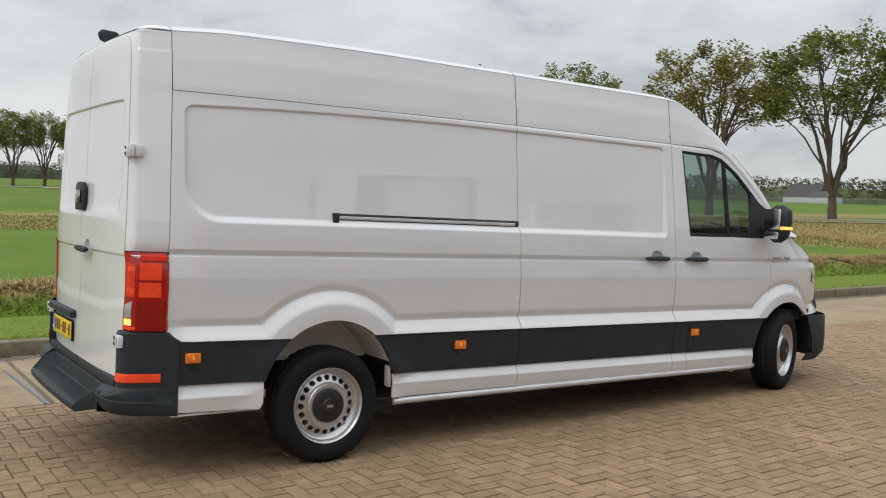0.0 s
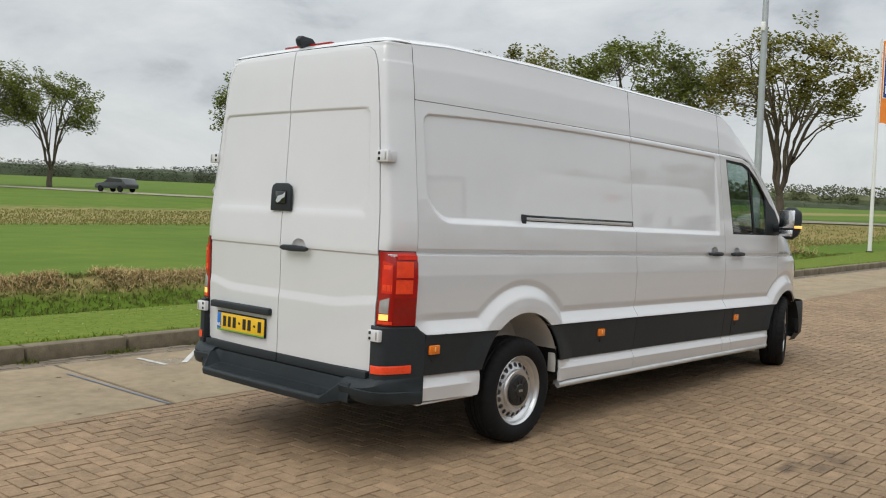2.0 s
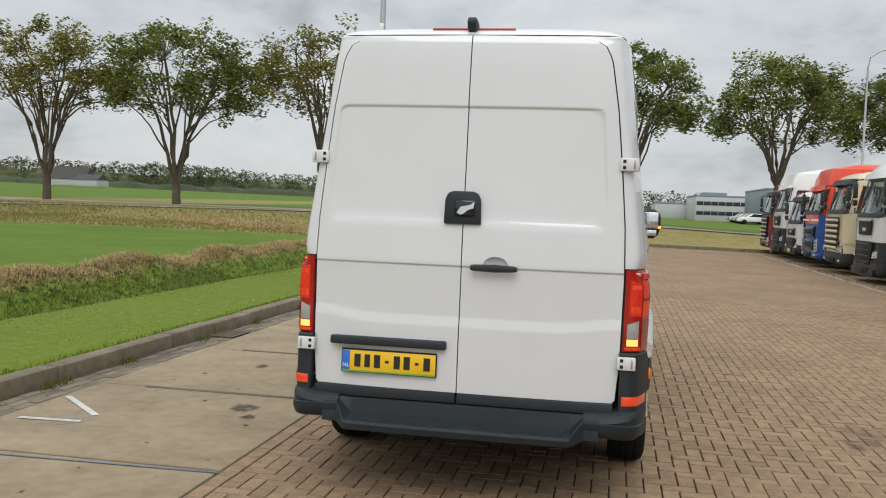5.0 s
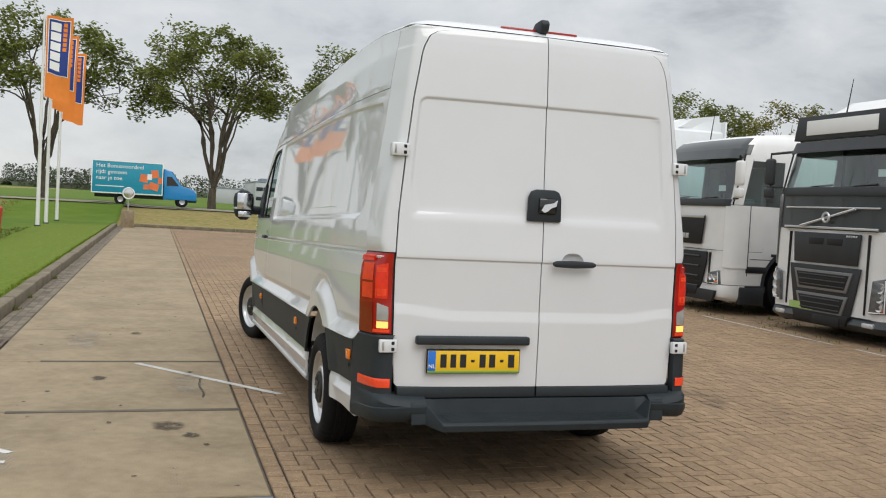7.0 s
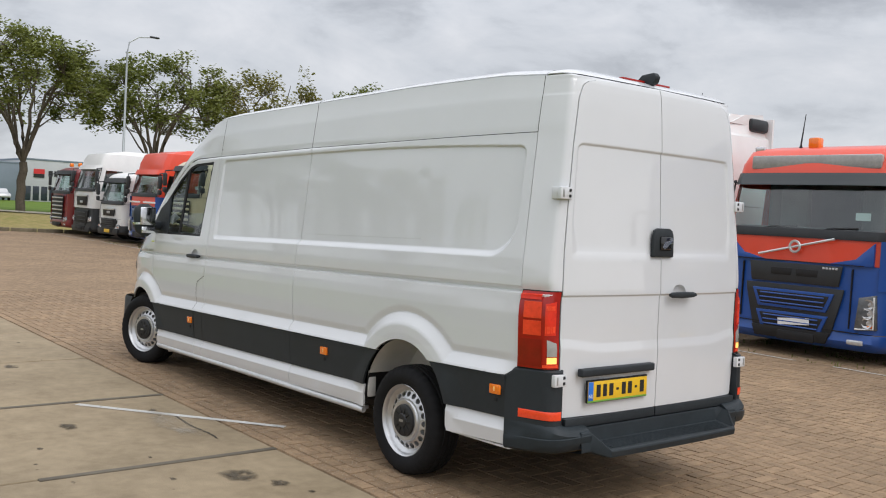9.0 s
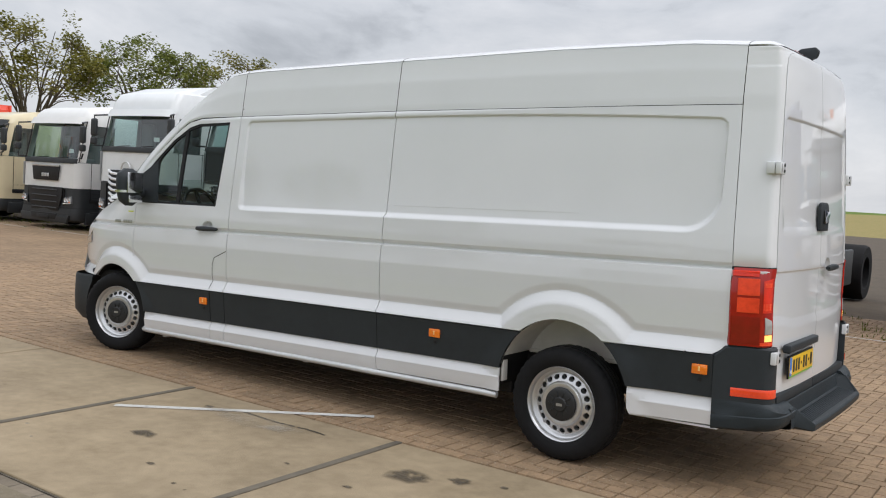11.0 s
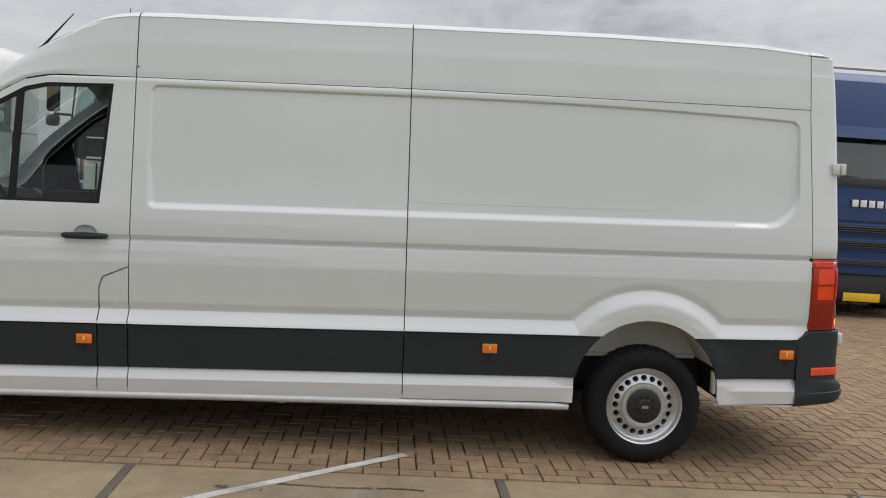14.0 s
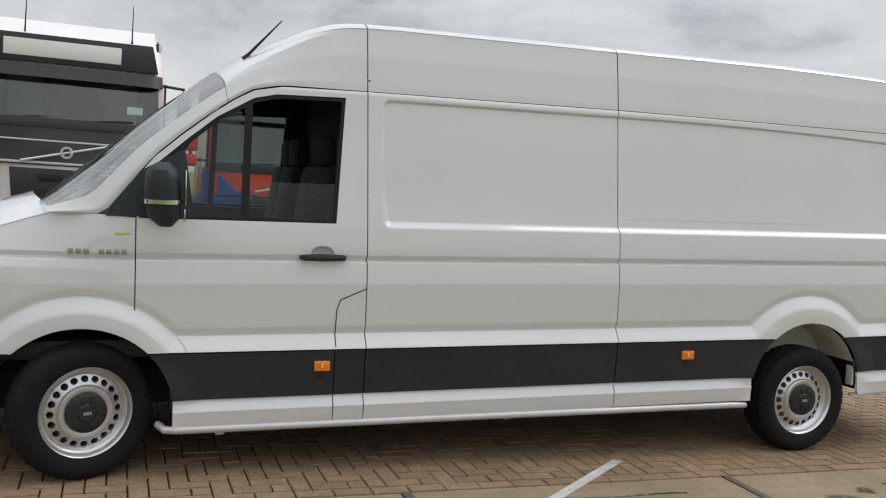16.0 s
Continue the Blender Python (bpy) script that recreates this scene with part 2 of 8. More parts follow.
def tube(bm, pts, r, seg=8, cap=True):
    """A round bar along points; r may be a list."""
    rings, up = [], Vector((0, 0, 1))
    pts = [Vector(p) for p in pts]
    for i, p in enumerate(pts):
        d = (pts[min(i + 1, len(pts) - 1)] - pts[max(i - 1, 0)]).normalized()
        u = d.cross(up if abs(d.z) < 0.95 else Vector((1, 0, 0))).normalized()
        v = d.cross(u).normalized()
        rr = r[i] if isinstance(r, (list, tuple)) else r
        rings.append([p + rr * (math.cos(2 * math.pi * k / seg) * u + math.sin(2 * math.pi * k / seg) * v) for k in range(seg)])
    loft(bm, rings, closed=True, cap=cap)


def prism(bm, poly, a, b, plane="xz", bevel=0.0):
    """A polygon pushed from a to b along the axis that its plane leaves out."""
    def at(p, h):
        return {"xz": (p[0], h, p[1]), "yz": (h, p[0], p[1]), "xy": (p[0], p[1], h)}[plane]
    lo = [bm.verts.new(at(p, a)) for p in poly]
    hi = [bm.verts.new(at(p, b)) for p in poly]
    fs = [bm.faces.new(lo), bm.faces.new(list(reversed(hi)))]
    for i in range(len(poly)):
        j = (i + 1) % len(poly)
        fs.append(bm.faces.new((lo[j], lo[i], hi[i], hi[j])))
    bmesh.ops.recalc_face_normals(bm, faces=fs)
    if bevel:
        bmesh.ops.bevel(bm, geom=list({e for f in fs for e in f.edges}), offset=bevel, segments=2, affect="EDGES", profile=0.5)


def interp(table, z):
    if z <= table[0][0]:
        return table[0][1]
    for (a, b), (c, d) in zip(table, table[1:]):
        if z <= c:
            return b + (d - b) * (z - a) / (c - a)
    return table[-1][1]


def step01(a, b, v):
    t = min(1.0, max(0.0, (v - a) / (b - a)))
    return t * t * (3 - 2 * t)


def inside(poly, x, z):
    r = False
    for (a, b), (c, d) in zip(poly, poly[1:] + poly[:1]):
        if (b > z) != (d > z) and x < (c - a) * (z - b) / (d - b) + a:
            r = not r
    return r


def text_bm(text, size, depth=0.002):
    """The built-in font's letters as a mesh, lying in x and y."""
    cu = bpy.data.curves.new("lettering", "FONT")
    cu.body, cu.size, cu.extrude, cu.align_x, cu.align_y = text, size, depth, "LEFT", "CENTER"
    cu.resolution_u = 3
    ob = bpy.data.objects.new("lettering", cu)
    scene.collection.objects.link(ob)
    dg = bpy.context.evaluated_depsgraph_get()
    me = bpy.data.meshes.new_from_object(ob.evaluated_get(dg))
    bm = bmesh.new()
    bm.from_mesh(me)
    bpy.data.objects.remove(ob)
    bpy.data.meshes.remove(me)
    bpy.data.curves.remove(cu)
    return bm

# ---------- the van ----------
VAN_TURN = Matrix.Translation((1.25, 0.01, 0.34)) @ Euler((0, radians(1.6), 0)).to_matrix().to_4x4() @ Matrix.Translation((-1.25, 0, -0.34))
van = thing("panel_van", VAN_TURN, "long white high-roof panel van with black lower cladding", "van")

SIDE = [(0.36, 1.002), (0.370, 1.013), (0.447, 1.0235), (0.452, 1.0245), (0.457, 1.0235), (0.506, 0.997), (0.517, 0.997), (0.765, 1.018), (0.772, 1.002), (0.86, 1.001), (1.0, 1.006), (1.12, 1.008), (1.19, 1.002),
        (1.238, 0.996), (1.247, 0.974), (1.256, 0.974), (1.277, 0.993), (1.35, 0.990), (1.43, 0.982), (2.12, 0.890), (2.16, 0.886), (2.172, 0.880), (2.186, 0.872), (2.20, 0.876), (2.30, 0.860), (2.5, 0.818)]


def box_dist(x, z, x0, x1, z0, z1, r):
    """How far a point lies inside a rounded rectangle (positive inside)."""
    cx, cz, hx, hz = (x0 + x1) / 2, (z0 + z1) / 2, (x1 - x0) / 2 - r, (z1 - z0) / 2 - r
    qx, qz = abs(x - cx) - hx, abs(z - cz) - hz
    return r - (math.hypot(max(qx, 0), max(qz, 0)) + min(max(qx, qz), 0))


def ramp01(a, b, v):
    return min(1.0, max(0.0, (v - a) / (b - a)))


SWELL = [(-0.125, 0.041), (-0.075, 0.036), (-0.060, 0.030), (0.002, -0.011), (0.008, -0.0125), (0.048, 0.0), (0.06, 0.0)]


def half_width(x, z):
    y = interp(SIDE, z)
    if z > 1.40:
        top = 2.142 - (0.058 * ((2.69 - x) / 2.3) ** 2 if x < 2.69 else 0.0)
        if x < 2.70:
            d = box_dist(x, z, 0.345, 3.4, 1.428, top, 0.06)
            corner = box_dist(x, z, 0.345, 3.4, 1.428, top + 0.6, 0.21)
            d = min(d, corner)
        else:
            d = box_dist(x, z, 2.0, 4.195, 1.428, top, 0.05)
        w = interp([(1.50, 0.042), (1.68, 0.016)], z)
        y -= (0.027 - 0.014 * step01(1.5, 2.1, z)) * step01(0.0, w, d)
    y -= 0.04 * max(0.0, min(1.0, (1.2 - x) / 0.95)) ** 2
    # wheel flares and the ledge over the cladding are one swelling, with a shallow valley round it
    reach = z - 0.846
    for cx, cz, r0, amp in ((1.255, 0.425, 0.614, 0.050), (5.735, 0.452, 0.597, 0.045)):
        r = math.hypot(x - cx, z - cz)
        reach = min(reach, r - r0)
        if z < 0.772 and r < 0.72:
            y = max(y, min(y, 1.0) + 0.4 * amp * ramp01(r0 - 0.012, r0 - 0.145, r))
    if z >= 0.772:
        y += interp(SWELL, reach) * (0.3 + 0.7 * step01(0.26, 0.42, x))
    if x > 5.35:
        y -= 0.36 * ((x - 5.35) / 1.35) ** 2.6
        if z > 1.2:
            y -= 0.35 * (z - 1.2) * step01(5.5, 6.3, x)
    return y


def clip_sheet(poly, fn, side, xs, zs, holes=(), thick=0.014, lift=0.0):
    """A sheet cut to an outline in x and z, laid on the body's curve, with a turned-in rim."""
    bm = bmesh.new()
    x0, x1 = min(p[0] for p in poly), max(p[0] for p in poly)
    z0, z1 = min(p[1] for p in poly), max(p[1] for p in poly)
    xs = [x0] + [x for x in xs if x0 + 0.003 < x < x1 - 0.003] + [x1]
    zs = [z0] + [z for z in zs if z0 + 0.002 < z < z1 - 0.002] + [z1]
    loft(bm, [[(x, 0, z) for z in zs] for x in xs])
    loops = [poly, *holes]
    for lp in loops:
        for (a, b), (c, d) in zip(lp, lp[1:] + lp[:1]):
            if abs(a - c) < 1e-6 and (abs(a - x0) < 1e-6 or abs(a - x1) < 1e-6):
                continue
            n = Vector((d - b, 0, a - c))
            if n.length > 1e-6:
                bmesh.ops.bisect_plane(bm, geom=bm.verts[:] + bm.edges[:] + bm.faces[:], plane_co=(a, 0, b), plane_no=n.normalized(), dist=1e-5)
    bad = []
    for f in bm.faces:
        c = f.calc_center_median()
        if not inside(poly, c.x, c.z) or any(inside(h, c.x, c.z) for h in holes):
            bad.append(f)
    bmesh.ops.delete(bm, geom=bad, context="FACES")
    bmesh.ops.remove_doubles(bm, verts=bm.verts, dist=2e-4)
    for v in bm.verts:
        v.co.y = side * (fn(v.co.x, v.co.z) + lift)
    if thick:
        rim = [e for e in bm.edges if e.is_boundary]
        ex = bmesh.ops.extrude_edge_only(bm, edges=rim)
        for v in ex["geom"]:
            if isinstance(v, bmesh.types.BMVert):
                v.co.y -= side * thick
    bmesh.ops.recalc_face_normals(bm, faces=bm.faces)
    c = max(bm.faces, key=lambda f: f.calc_area())
    if c.normal.y * side < 0:
        bmesh.ops.reverse_faces(bm, faces=bm.faces)
    return bm


def ladder(a, b, d, fine=()):
    v = set(round(a + (b - a) * k / max(1, round((b - a) / d)), 4) for k in range(max(1, round((b - a) / d)) + 1))
    for lo, hi, dd in fine:
        k = lo
        while k <= hi:
            v.add(round(k, 4))
            k += dd
    return sorted(v)


ZS = ladder(0.36, 2.6, 0.032, [(0.447, 0.462, 0.005), (0.76, 1.13, 0.009), (1.42, 1.66, 0.009), (0.765, 0.84, 0.007), (1.19, 1.28, 0.006), (1.42, 1.47, 0.005), (2.06, 2.21, 0.006)])
XS = ladder(0.2, 6.8, 0.03, [(0.55, 1.97, 0.012), (5.08, 6.40, 0.014), (0.34, 0.62, 0.009), (0.34, 0.42, 0.006), (4.15, 4.21, 0.006)])


def arc(cx, cz, r, a0, a1, n):
    return [(cx + r * math.cos(radians(a0 + (a1 - a0) * k / n)), cz + r * math.sin(radians(a0 + (a1 - a0) * k / n))) for k in range(n + 1)]


DOOR_TOP = [(4.283, 2.176), (4.75, 2.170), (4.90, 2.140), (5.00, 2.085), (5.12, 2.00), (5.27, 1.880), (5.40, 1.765), (5.452, 1.700)]
WINDOW = [(4.404, 2.135), (4.78, 2.128), (4.90, 2.100), (5.09, 1.990), (5.244, 1.862), (5.435, 1.690), (5.470, 1.60), (5.470, 1.455), (4.455, 1.449)]
G = 0.003
CL0, CL1 = 0.517, 0.766


def arch_hits(cx, cz, r, z):
    d = math.sqrt(r * r - (z - cz) ** 2)
    return cx - d, cx + d


rb0, rb1 = arch_hits(1.255, 0.425, 0.445, CL0)


def arch_piece(cx, cz, r, z0, z1, left):
    """Arch points between two heights, on its left or right flank, going up."""
    p = []
    for k in range(7):
        z = z0 + (z1 - z0) * k / 6
        d = math.sqrt(max(0, r * r - (z - cz) ** 2))
        p.append((cx - d if left else cx + d, z))
    return p


def arch_top(cx, cz, r, z):
    a = math.degrees(math.asin((z - cz) / r))
    return arc(cx, cz, r, a, 180 - a, 16)


def cup_outline(x, z):
    """Half-round finger recess above a door handle."""
    return [(x + 0.070 * math.copysign(abs(math.cos(a)) ** 0.8, math.cos(a)), z - 0.012 + 0.062 * math.sin(a)) for a in [math.pi * k / 10 for k in range(11)]]


def cup_rings(x, z, deep):
    out = []
    for f, d in ((1.0, 0.0), (0.93, 0.35), (0.78, 0.8), (0.5, 1.0), (0.0, 1.0)):
        out.append([(x + (px - x) * f, deep * d, z - 0.012 + (pz - z + 0.012) * f) for px, pz in cup_outline(x, z)])
    return out


for side in (1, -1):
    rear_panel = [(2.700 - G, CL1), (2.700 - G, 2.176), (0.285, 2.150), (0.262, 1.262), (0.262, CL1 + 0.056), (0.345, CL1)] + list(reversed(arch_top(1.255, 0.425, 0.445, CL1)))
    part("side_panel", clip_sheet(rear_panel, half_width, side, XS, ZS), WHITE, van, sharp=24)
    part("side_panel", clip_sheet([(2.700 + G, CL1), (2.700 + G, 2.176), (4.280 - G, 2.176), (4.280 - G, CL1)], half_width, side, XS, ZS, holes=[cup_outline(4.07, 1.278)] if side < 0 else ()), WHITE, van,
         "" if side > 0 else "white sliding side door", sharp=24)
    door = [(4.280 + G, CL1), *DOOR_TOP[:1], *DOOR_TOP[1:], (5.482, 1.60), (5.482, 0.99)] + [(5.735 + 0.600 * math.cos(radians(a)), 0.452 + 0.600 * math.sin(radians(a))) for a in (118, 126, 134, 142, 148)]
    fdoor = part("front_door", clip_sheet(door, half_width, side, XS, ZS, holes=[WINDOW, cup_outline(4.528, 1.278)]), WHITE, van, sharp=24)
    part("door_lining", clip_sheet(door, half_width, side, XS, ZS, holes=[WINDOW], thick=0, lift=-0.052), INNER, fdoor, "dark inner door trim")
    part("window_seal", clip_sheet(WINDOW, half_width, side, XS, ZS, holes=[[(4.425, 2.113), (4.775, 2.106), (4.89, 2.078), (5.075, 1.972), (5.225, 1.846), (5.25, 1.80), (5.25, 1.470), (4.475, 1.466)]], thick=0.02, lift=-0.004), SEAL, fdoor)
    panes = [[(4.965, 1.468), (4.965, 2.045), (5.075, 1.972), (5.225, 1.846), (5.25, 1.80), (5.25, 1.470)], [(4.475, 1.466), (4.46, 1.66), (4.93, 1.66), (4.93, 1.468)]] if side > 0 else [[(4.425, 2.113), (4.775, 2.106), (4.89, 2.078), (5.075, 1.972), (5.225, 1.846), (5.25, 1.80), (5.25, 1.470), (4.475, 1.466)]]
    for pane in panes:
        part("window_pane", clip_sheet(pane, half_width, side, XS, ZS, thick=0, lift=-0.010), VANGLASS, fdoor, "tinted door glass").visible_shadow = False
    part("window_divider", clip_sheet([(4.925, 1.46), (4.965, 1.46), (4.945, 2.05), (4.905, 2.07)], half_width, side, XS, ZS, lift=-0.005), SEAL, fdoor)
    # fender with the arch, and the mirror foot
    fender = [(5.482 + 2 * G, 0.985), (5.482 + 2 * G, 1.455), (5.64, 1.468), (5.86, 1.478), (6.2, 1.37), (6.42, 1.235), (6.56, 1.06), (6.62, 0.80), (6.62, CL1)] + arch_top(5.735, 0.452, 0.450, CL1) + \
             [(5.735 + 0.606 * math.cos(radians(a)), 0.452 + 0.606 * math.sin(radians(a))) for a in (148, 140, 132, 124, 117)]
    part("front_fender", clip_sheet(fender, half_width, side, XS, ZS), WHITE, van, sharp=24)
    part("mirror_foot", clip_sheet([(5.20, 1.462), (5.63, 1.462), (5.60, 1.52), (5.455, 1.70), (5.25, 1.815)], half_width, side, XS, ZS, lift=0.006), CLAD, fdoor, "black mirror triangle")
    # white sills, dark cladding
    for x0, x1 in ((4.451 + G, 5.292), (4.280 + G, 4.451 - G), (2.700 + G, 4.280 - G), (1.690, 2.700 - G)):
        part("sill", clip_sheet([(x0, 0.365), (x0, CL0 - 0.002), (x1, CL0 - 0.002), (x1, 0.368)], half_width, side, XS, ZS, lift=-0.004), WHITE, van, sharp=14)
    part("rear_sill", clip_sheet([(0.304, 0.375), (0.322, 0.524), (rb0, 0.524), (0.815, 0.40), (0.80, 0.37)], half_width, side, XS, ZS, lift=-0.004), WHITE, van, sharp=14)
    part("sill_flange", boxbm((0.555, side * 0.955, 0.359), (0.52, 0.034, 0.014), 0.004), WHITE, van)
    for x0, x1 in ((2.700 + G, 4.280 - G), (4.280 + G, 4.451 - G)):
        part("cladding", clip_sheet([(x0, CL0), (x0, CL1 - 0.003), (x1, CL1 - 0.003), (x1, CL0)], half_width, side, XS, ZS, lift=0.008), CLAD, van, "black plastic side cladding")
    p = [(2.700 - G, CL0), (2.700 - G, CL1 - 0.003)] + list(reversed(arch_piece(1.255, 0.425, 0.440, CL0, CL1 - 0.003, False)))
    part("cladding", clip_sheet(p, half_width, side, XS, ZS, lift=0.010), CLAD, van, "black plastic side cladding")
    p = [(4.451 + G, CL0), (4.451 + G, CL1 - 0.003)] + list(reversed(arch_piece(5.735, 0.452, 0.446, CL0, CL1 - 0.003, True)))
    part("cladding", clip_sheet(p, half_width, side, XS, ZS, lift=0.010), CLAD, van, "black plastic side cladding")
    p = [(0.331, 0.527), (0.331, CL1 + 0.004)] + list(reversed(arch_piece(1.255, 0.425, 0.440, 0.527, CL1 - 0.003, True)))
    part("cladding", clip_sheet(p, half_width, side, XS, ZS, lift=0.010), CLAD, van, "black plastic side cladding")
    # arch linings
    for cx, cz, r, mt in ((1.255, 0.425, 0.447, ARCHLINER), (5.735, 0.452, 0.452, INNER)):
        for a0, a1, m2 in ((22, 158, mt), (-3, 22, INNER), (158, 183, INNER)):
            bm = bmesh.new()
            loft(bm, [[(x, side * y, z) for x, z in arc(cx, cz, r, a0, a1, 20)] for y in (0.99, 0.95, 0.90, 0.70, 0.66)])
            part("arch_lining", bm, m2, van)
        for pts, m2 in ((arc(cx, cz, r, 22, 158, 20), mt), (arc(cx, cz, r, 158, 183, 4) + arc(cx, cz, r, -3, 22, 4), INNER)):
            bm = bmesh.new()
            bm.faces.new([bm.verts.new((x, side * 0.66, z)) for x, z in pts])
            part("arch_lining", bm, m2, van)
        part("arch_flange", boxbm((cx, side * 0.675, cz + 0.172), (0.80, 0.05, 0.022), 0.006), mt, van)
        for sx in (1, -1):
            part("arch_return", boxbm((cx + sx * (r - 0.012), side * 0.950, cz + 0.09), (0.018, 0.06, 0.18), 0.005), mt, van)
    # door handle and marker lamps
    spots = [(4.528, 1.268)] + ([(4.07, 1.268)] if side < 0 else [])
    for hx, hz in spots:
        y = side * half_width(hx, hz)
        bm = bmesh.new()
        prof = [(-0.127, 0.010), (-0.115, 0.016), (0.0, 0.021), (0.105, 0.017), (0.127, 0.010)]
        rings = []
        for dx, rr in prof:
            rings.append([(hx + dx, y + side * (0.030 + 0.016 * math.cos(a)) * (1 if abs(dx) < 0.12 else 0.6), hz - 0.002 + rr * math.sin(a)) for a in [2 * math.pi * k / 8 for k in range(8)]])
        loft(bm, rings, closed=True, cap=True)
        hd = part("door_handle", bm, CLAD, van, "black pull handle")
        bm = bmesh.new()
        loft(bm, [[(px, side * (half_width(px, pz) - d), pz) for px, d, pz in ring] for ring in cup_rings(hx, hz + 0.010, 0.034)])
        part("handle_cup", bm, WHITE, hd)
    for mx in (4.52, 2.195, 0.40):
        y = half_width(mx, 0.68) + 0.012
        lamp = part("side_marker", boxbm((mx, side * (y + 0.004), 0.68), (0.088, 0.016, 0.056), 0.006), AMBER, van, "amber side marker lamp")
        part("lamp_core", boxbm((mx, side * (y + 0.013), 0.683), (0.011, 0.004, 0.026), 0.002), AMBERCORE, lamp)
        bm = bmesh.new()
        lathe(bm, [(0.0, 0.004), (0.011, 0.003), (0.012, 0.0)], 10, "y")
        bmesh.ops.transform(bm, matrix=Matrix.Translation((mx, side * (y - 0.004), 0.62)) @ Matrix.Diagonal((1, side, 1, 1)), verts=bm.verts)
        part("clip_plug", bm, INNER, van)
    # side step bar
    bm = bmesh.new()
    tube(bm, [(5.36, side * 0.93, 0.375), (5.33, side * 0.985, 0.360), (5.27, side * 1.0, 0.357), (3.5, side * 1.0, 0.350), (1.80, side * 1.0, 0.338), (1.735, side * 0.995, 0.335), (1.712, side * 0.992, 0.334)], 0.021, 12)
    bar = part("side_bar", bm, ALU, van, "bright tubular side bar")
    bm = bmesh.new()
    tube(bm, [(5.29, side * 0.995, 0.392), (3.5, side * 0.995, 0.385), (1.79, side * 0.995, 0.375)], 0.010, 8)
    part("bar_rib", bm, ALU, bar)
    for bx in (1.80, 3.4, 5.05):
        part("bracket", boxbm((bx, side * 0.95, 0.335), (0.045, 0.09, 0.03), 0.006), ALU, bar)
    # wing mirror
    bm = bmesh.new()
    rings = []
    for k in range(9):
        t = k / 8
        z = 1.425 + 0.315 * t
        w = (1 - abs(2 * t - 1) ** 3.0) ** 0.5
        sh = [(5.345 + 0.098 * math.cos(a) * (0.35 + 0.65 * w) * (1.0 if math.cos(a) > 0 else 0.75) + 0.015 * t, side * (1.155 + (0.095 + 0.02 * t) * math.sin(a) * (0.35 + 0.65 * w)), z) for a in [2 * math.pi * j / 16 for j in range(16)]]
        rings.append(sh)
    loft(bm, rings, closed=True, cap=True)
    mir = part("wing_mirror", bm, CLAD, van, "black two-piece wing mirror")
    bm = bmesh.new()
    tube(bm, [(5.42, side * 0.965, 1.53), (5.40, side * 1.06, 1.535), (5.38, side * 1.10, 1.535)], 0.045, 10)
    part("mirror_arm", bm, CLAD, mir)
    part("mirror_glass", boxbm((5.262, side * 1.155, 1.62), (0.006, 0.15, 0.17), 0.002), CHROME, mir, "mirror glass")
    part("mirror_glass", boxbm((5.264, side * 1.15, 1.485), (0.006, 0.13, 0.06), 0.002), CHROME, mir)
    bm = bmesh.new()
    span = (-25, 190) if side > 0 else (20, 150)
    loft(bm, [[(5.352 + (0.101 if math.cos(a) > 0 else 0.077) * k * math.cos(a), side * (1.155 + 0.108 * k * math.sin(a)), z) for a in [radians(span[0] + (span[1] - span[0]) * j / 14) for j in range(15)]] for k, z in ((0.97, 1.534), (1.035, 1.537), (1.035, 1.557), (0.97, 1.560))])
    part("indicator", bm, AMBERLIT if side < 0 else CHROME, mir, "lit amber indicator" if side < 0 else "silver strip")
    part("hinge_strap", boxbm((0.108, side * 0.866, 1.803), (0.046, 0.022, 0.066), 0.005), WHITE, van)
    for hz, hy, hx in ((1.803, 0.836, 0.066), (0.772, 0.866, 0.030)):
        hinge = part("rear_door_hinge", boxbm((hx, side * hy, hz), (0.030, 0.095, 0.068), 0.006), WHITE, van, "white bolted door hinge")
        for k, (dy, dz) in enumerate(((0.024 * -side, 0.016), (0.024 * -side, -0.016))):
            part("bolt", boxbm((hx - 0.016, side * hy + dy, hz + dz), (0.006, 0.017, 0.017), 0.003), INNER, hinge)
        part("slot", boxbm((hx - 0.0155, side * (hy + 0.028), hz), (0.004, 0.010, 0.045), 0.001), GREYBADGE, hinge)

# sliding-door rail and its facing line
part("door_rail", boxbm((1.977, -(half_width(1.97, 1.484) - 0.008), 1.484), (1.452, 0.020, 0.056), 0.004), BLACKGLOSS, van, "black sliding-door rail")
part("rail_channel", boxbm((1.977, -(half_width(1.97, 1.484) + 0.0045), 1.486), (1.38, 0.010, 0.020), 0.003), ALU, van)
part("rail_end", boxbm((1.272, -(half_width(1.27, 1.484) + 0.004), 1.484), (0.040, 0.024, 0.060), 0.004), CLAD, van)
part("pressed_line", boxbm((1.927, half_width(1.93, 1.516) - 0.0012, 1.516), (1.434, 0.004, 0.005), 0.0), WHITE, van)
# fuel flap outline on the left
flap = [(4.281, 1.097), (4.424, 1.037), (4.445, 0.98), (4.449, 0.77)]
bm = bmesh.new()
fine = [(p[0] + (q[0] - p[0]) * k / 14, p[1] + (q[1] - p[1]) * k / 14) for p, q in zip(flap, flap[1:]) for k in range(14)] + flap[-1:]
for (a, b), (c, d) in zip(fine, fine[1:]):
    ux, uz = -(d - b), c - a
    ln = math.hypot(ux, uz)
    ux, uz = 0.0028 * ux / ln, 0.0028 * uz / ln
    loft(bm, [[(px + sx * ux, half_width(px, pz) + 0.0015, pz + sx * uz) for sx in (1, -1)] for px, pz in ((a, b), (c, d))])
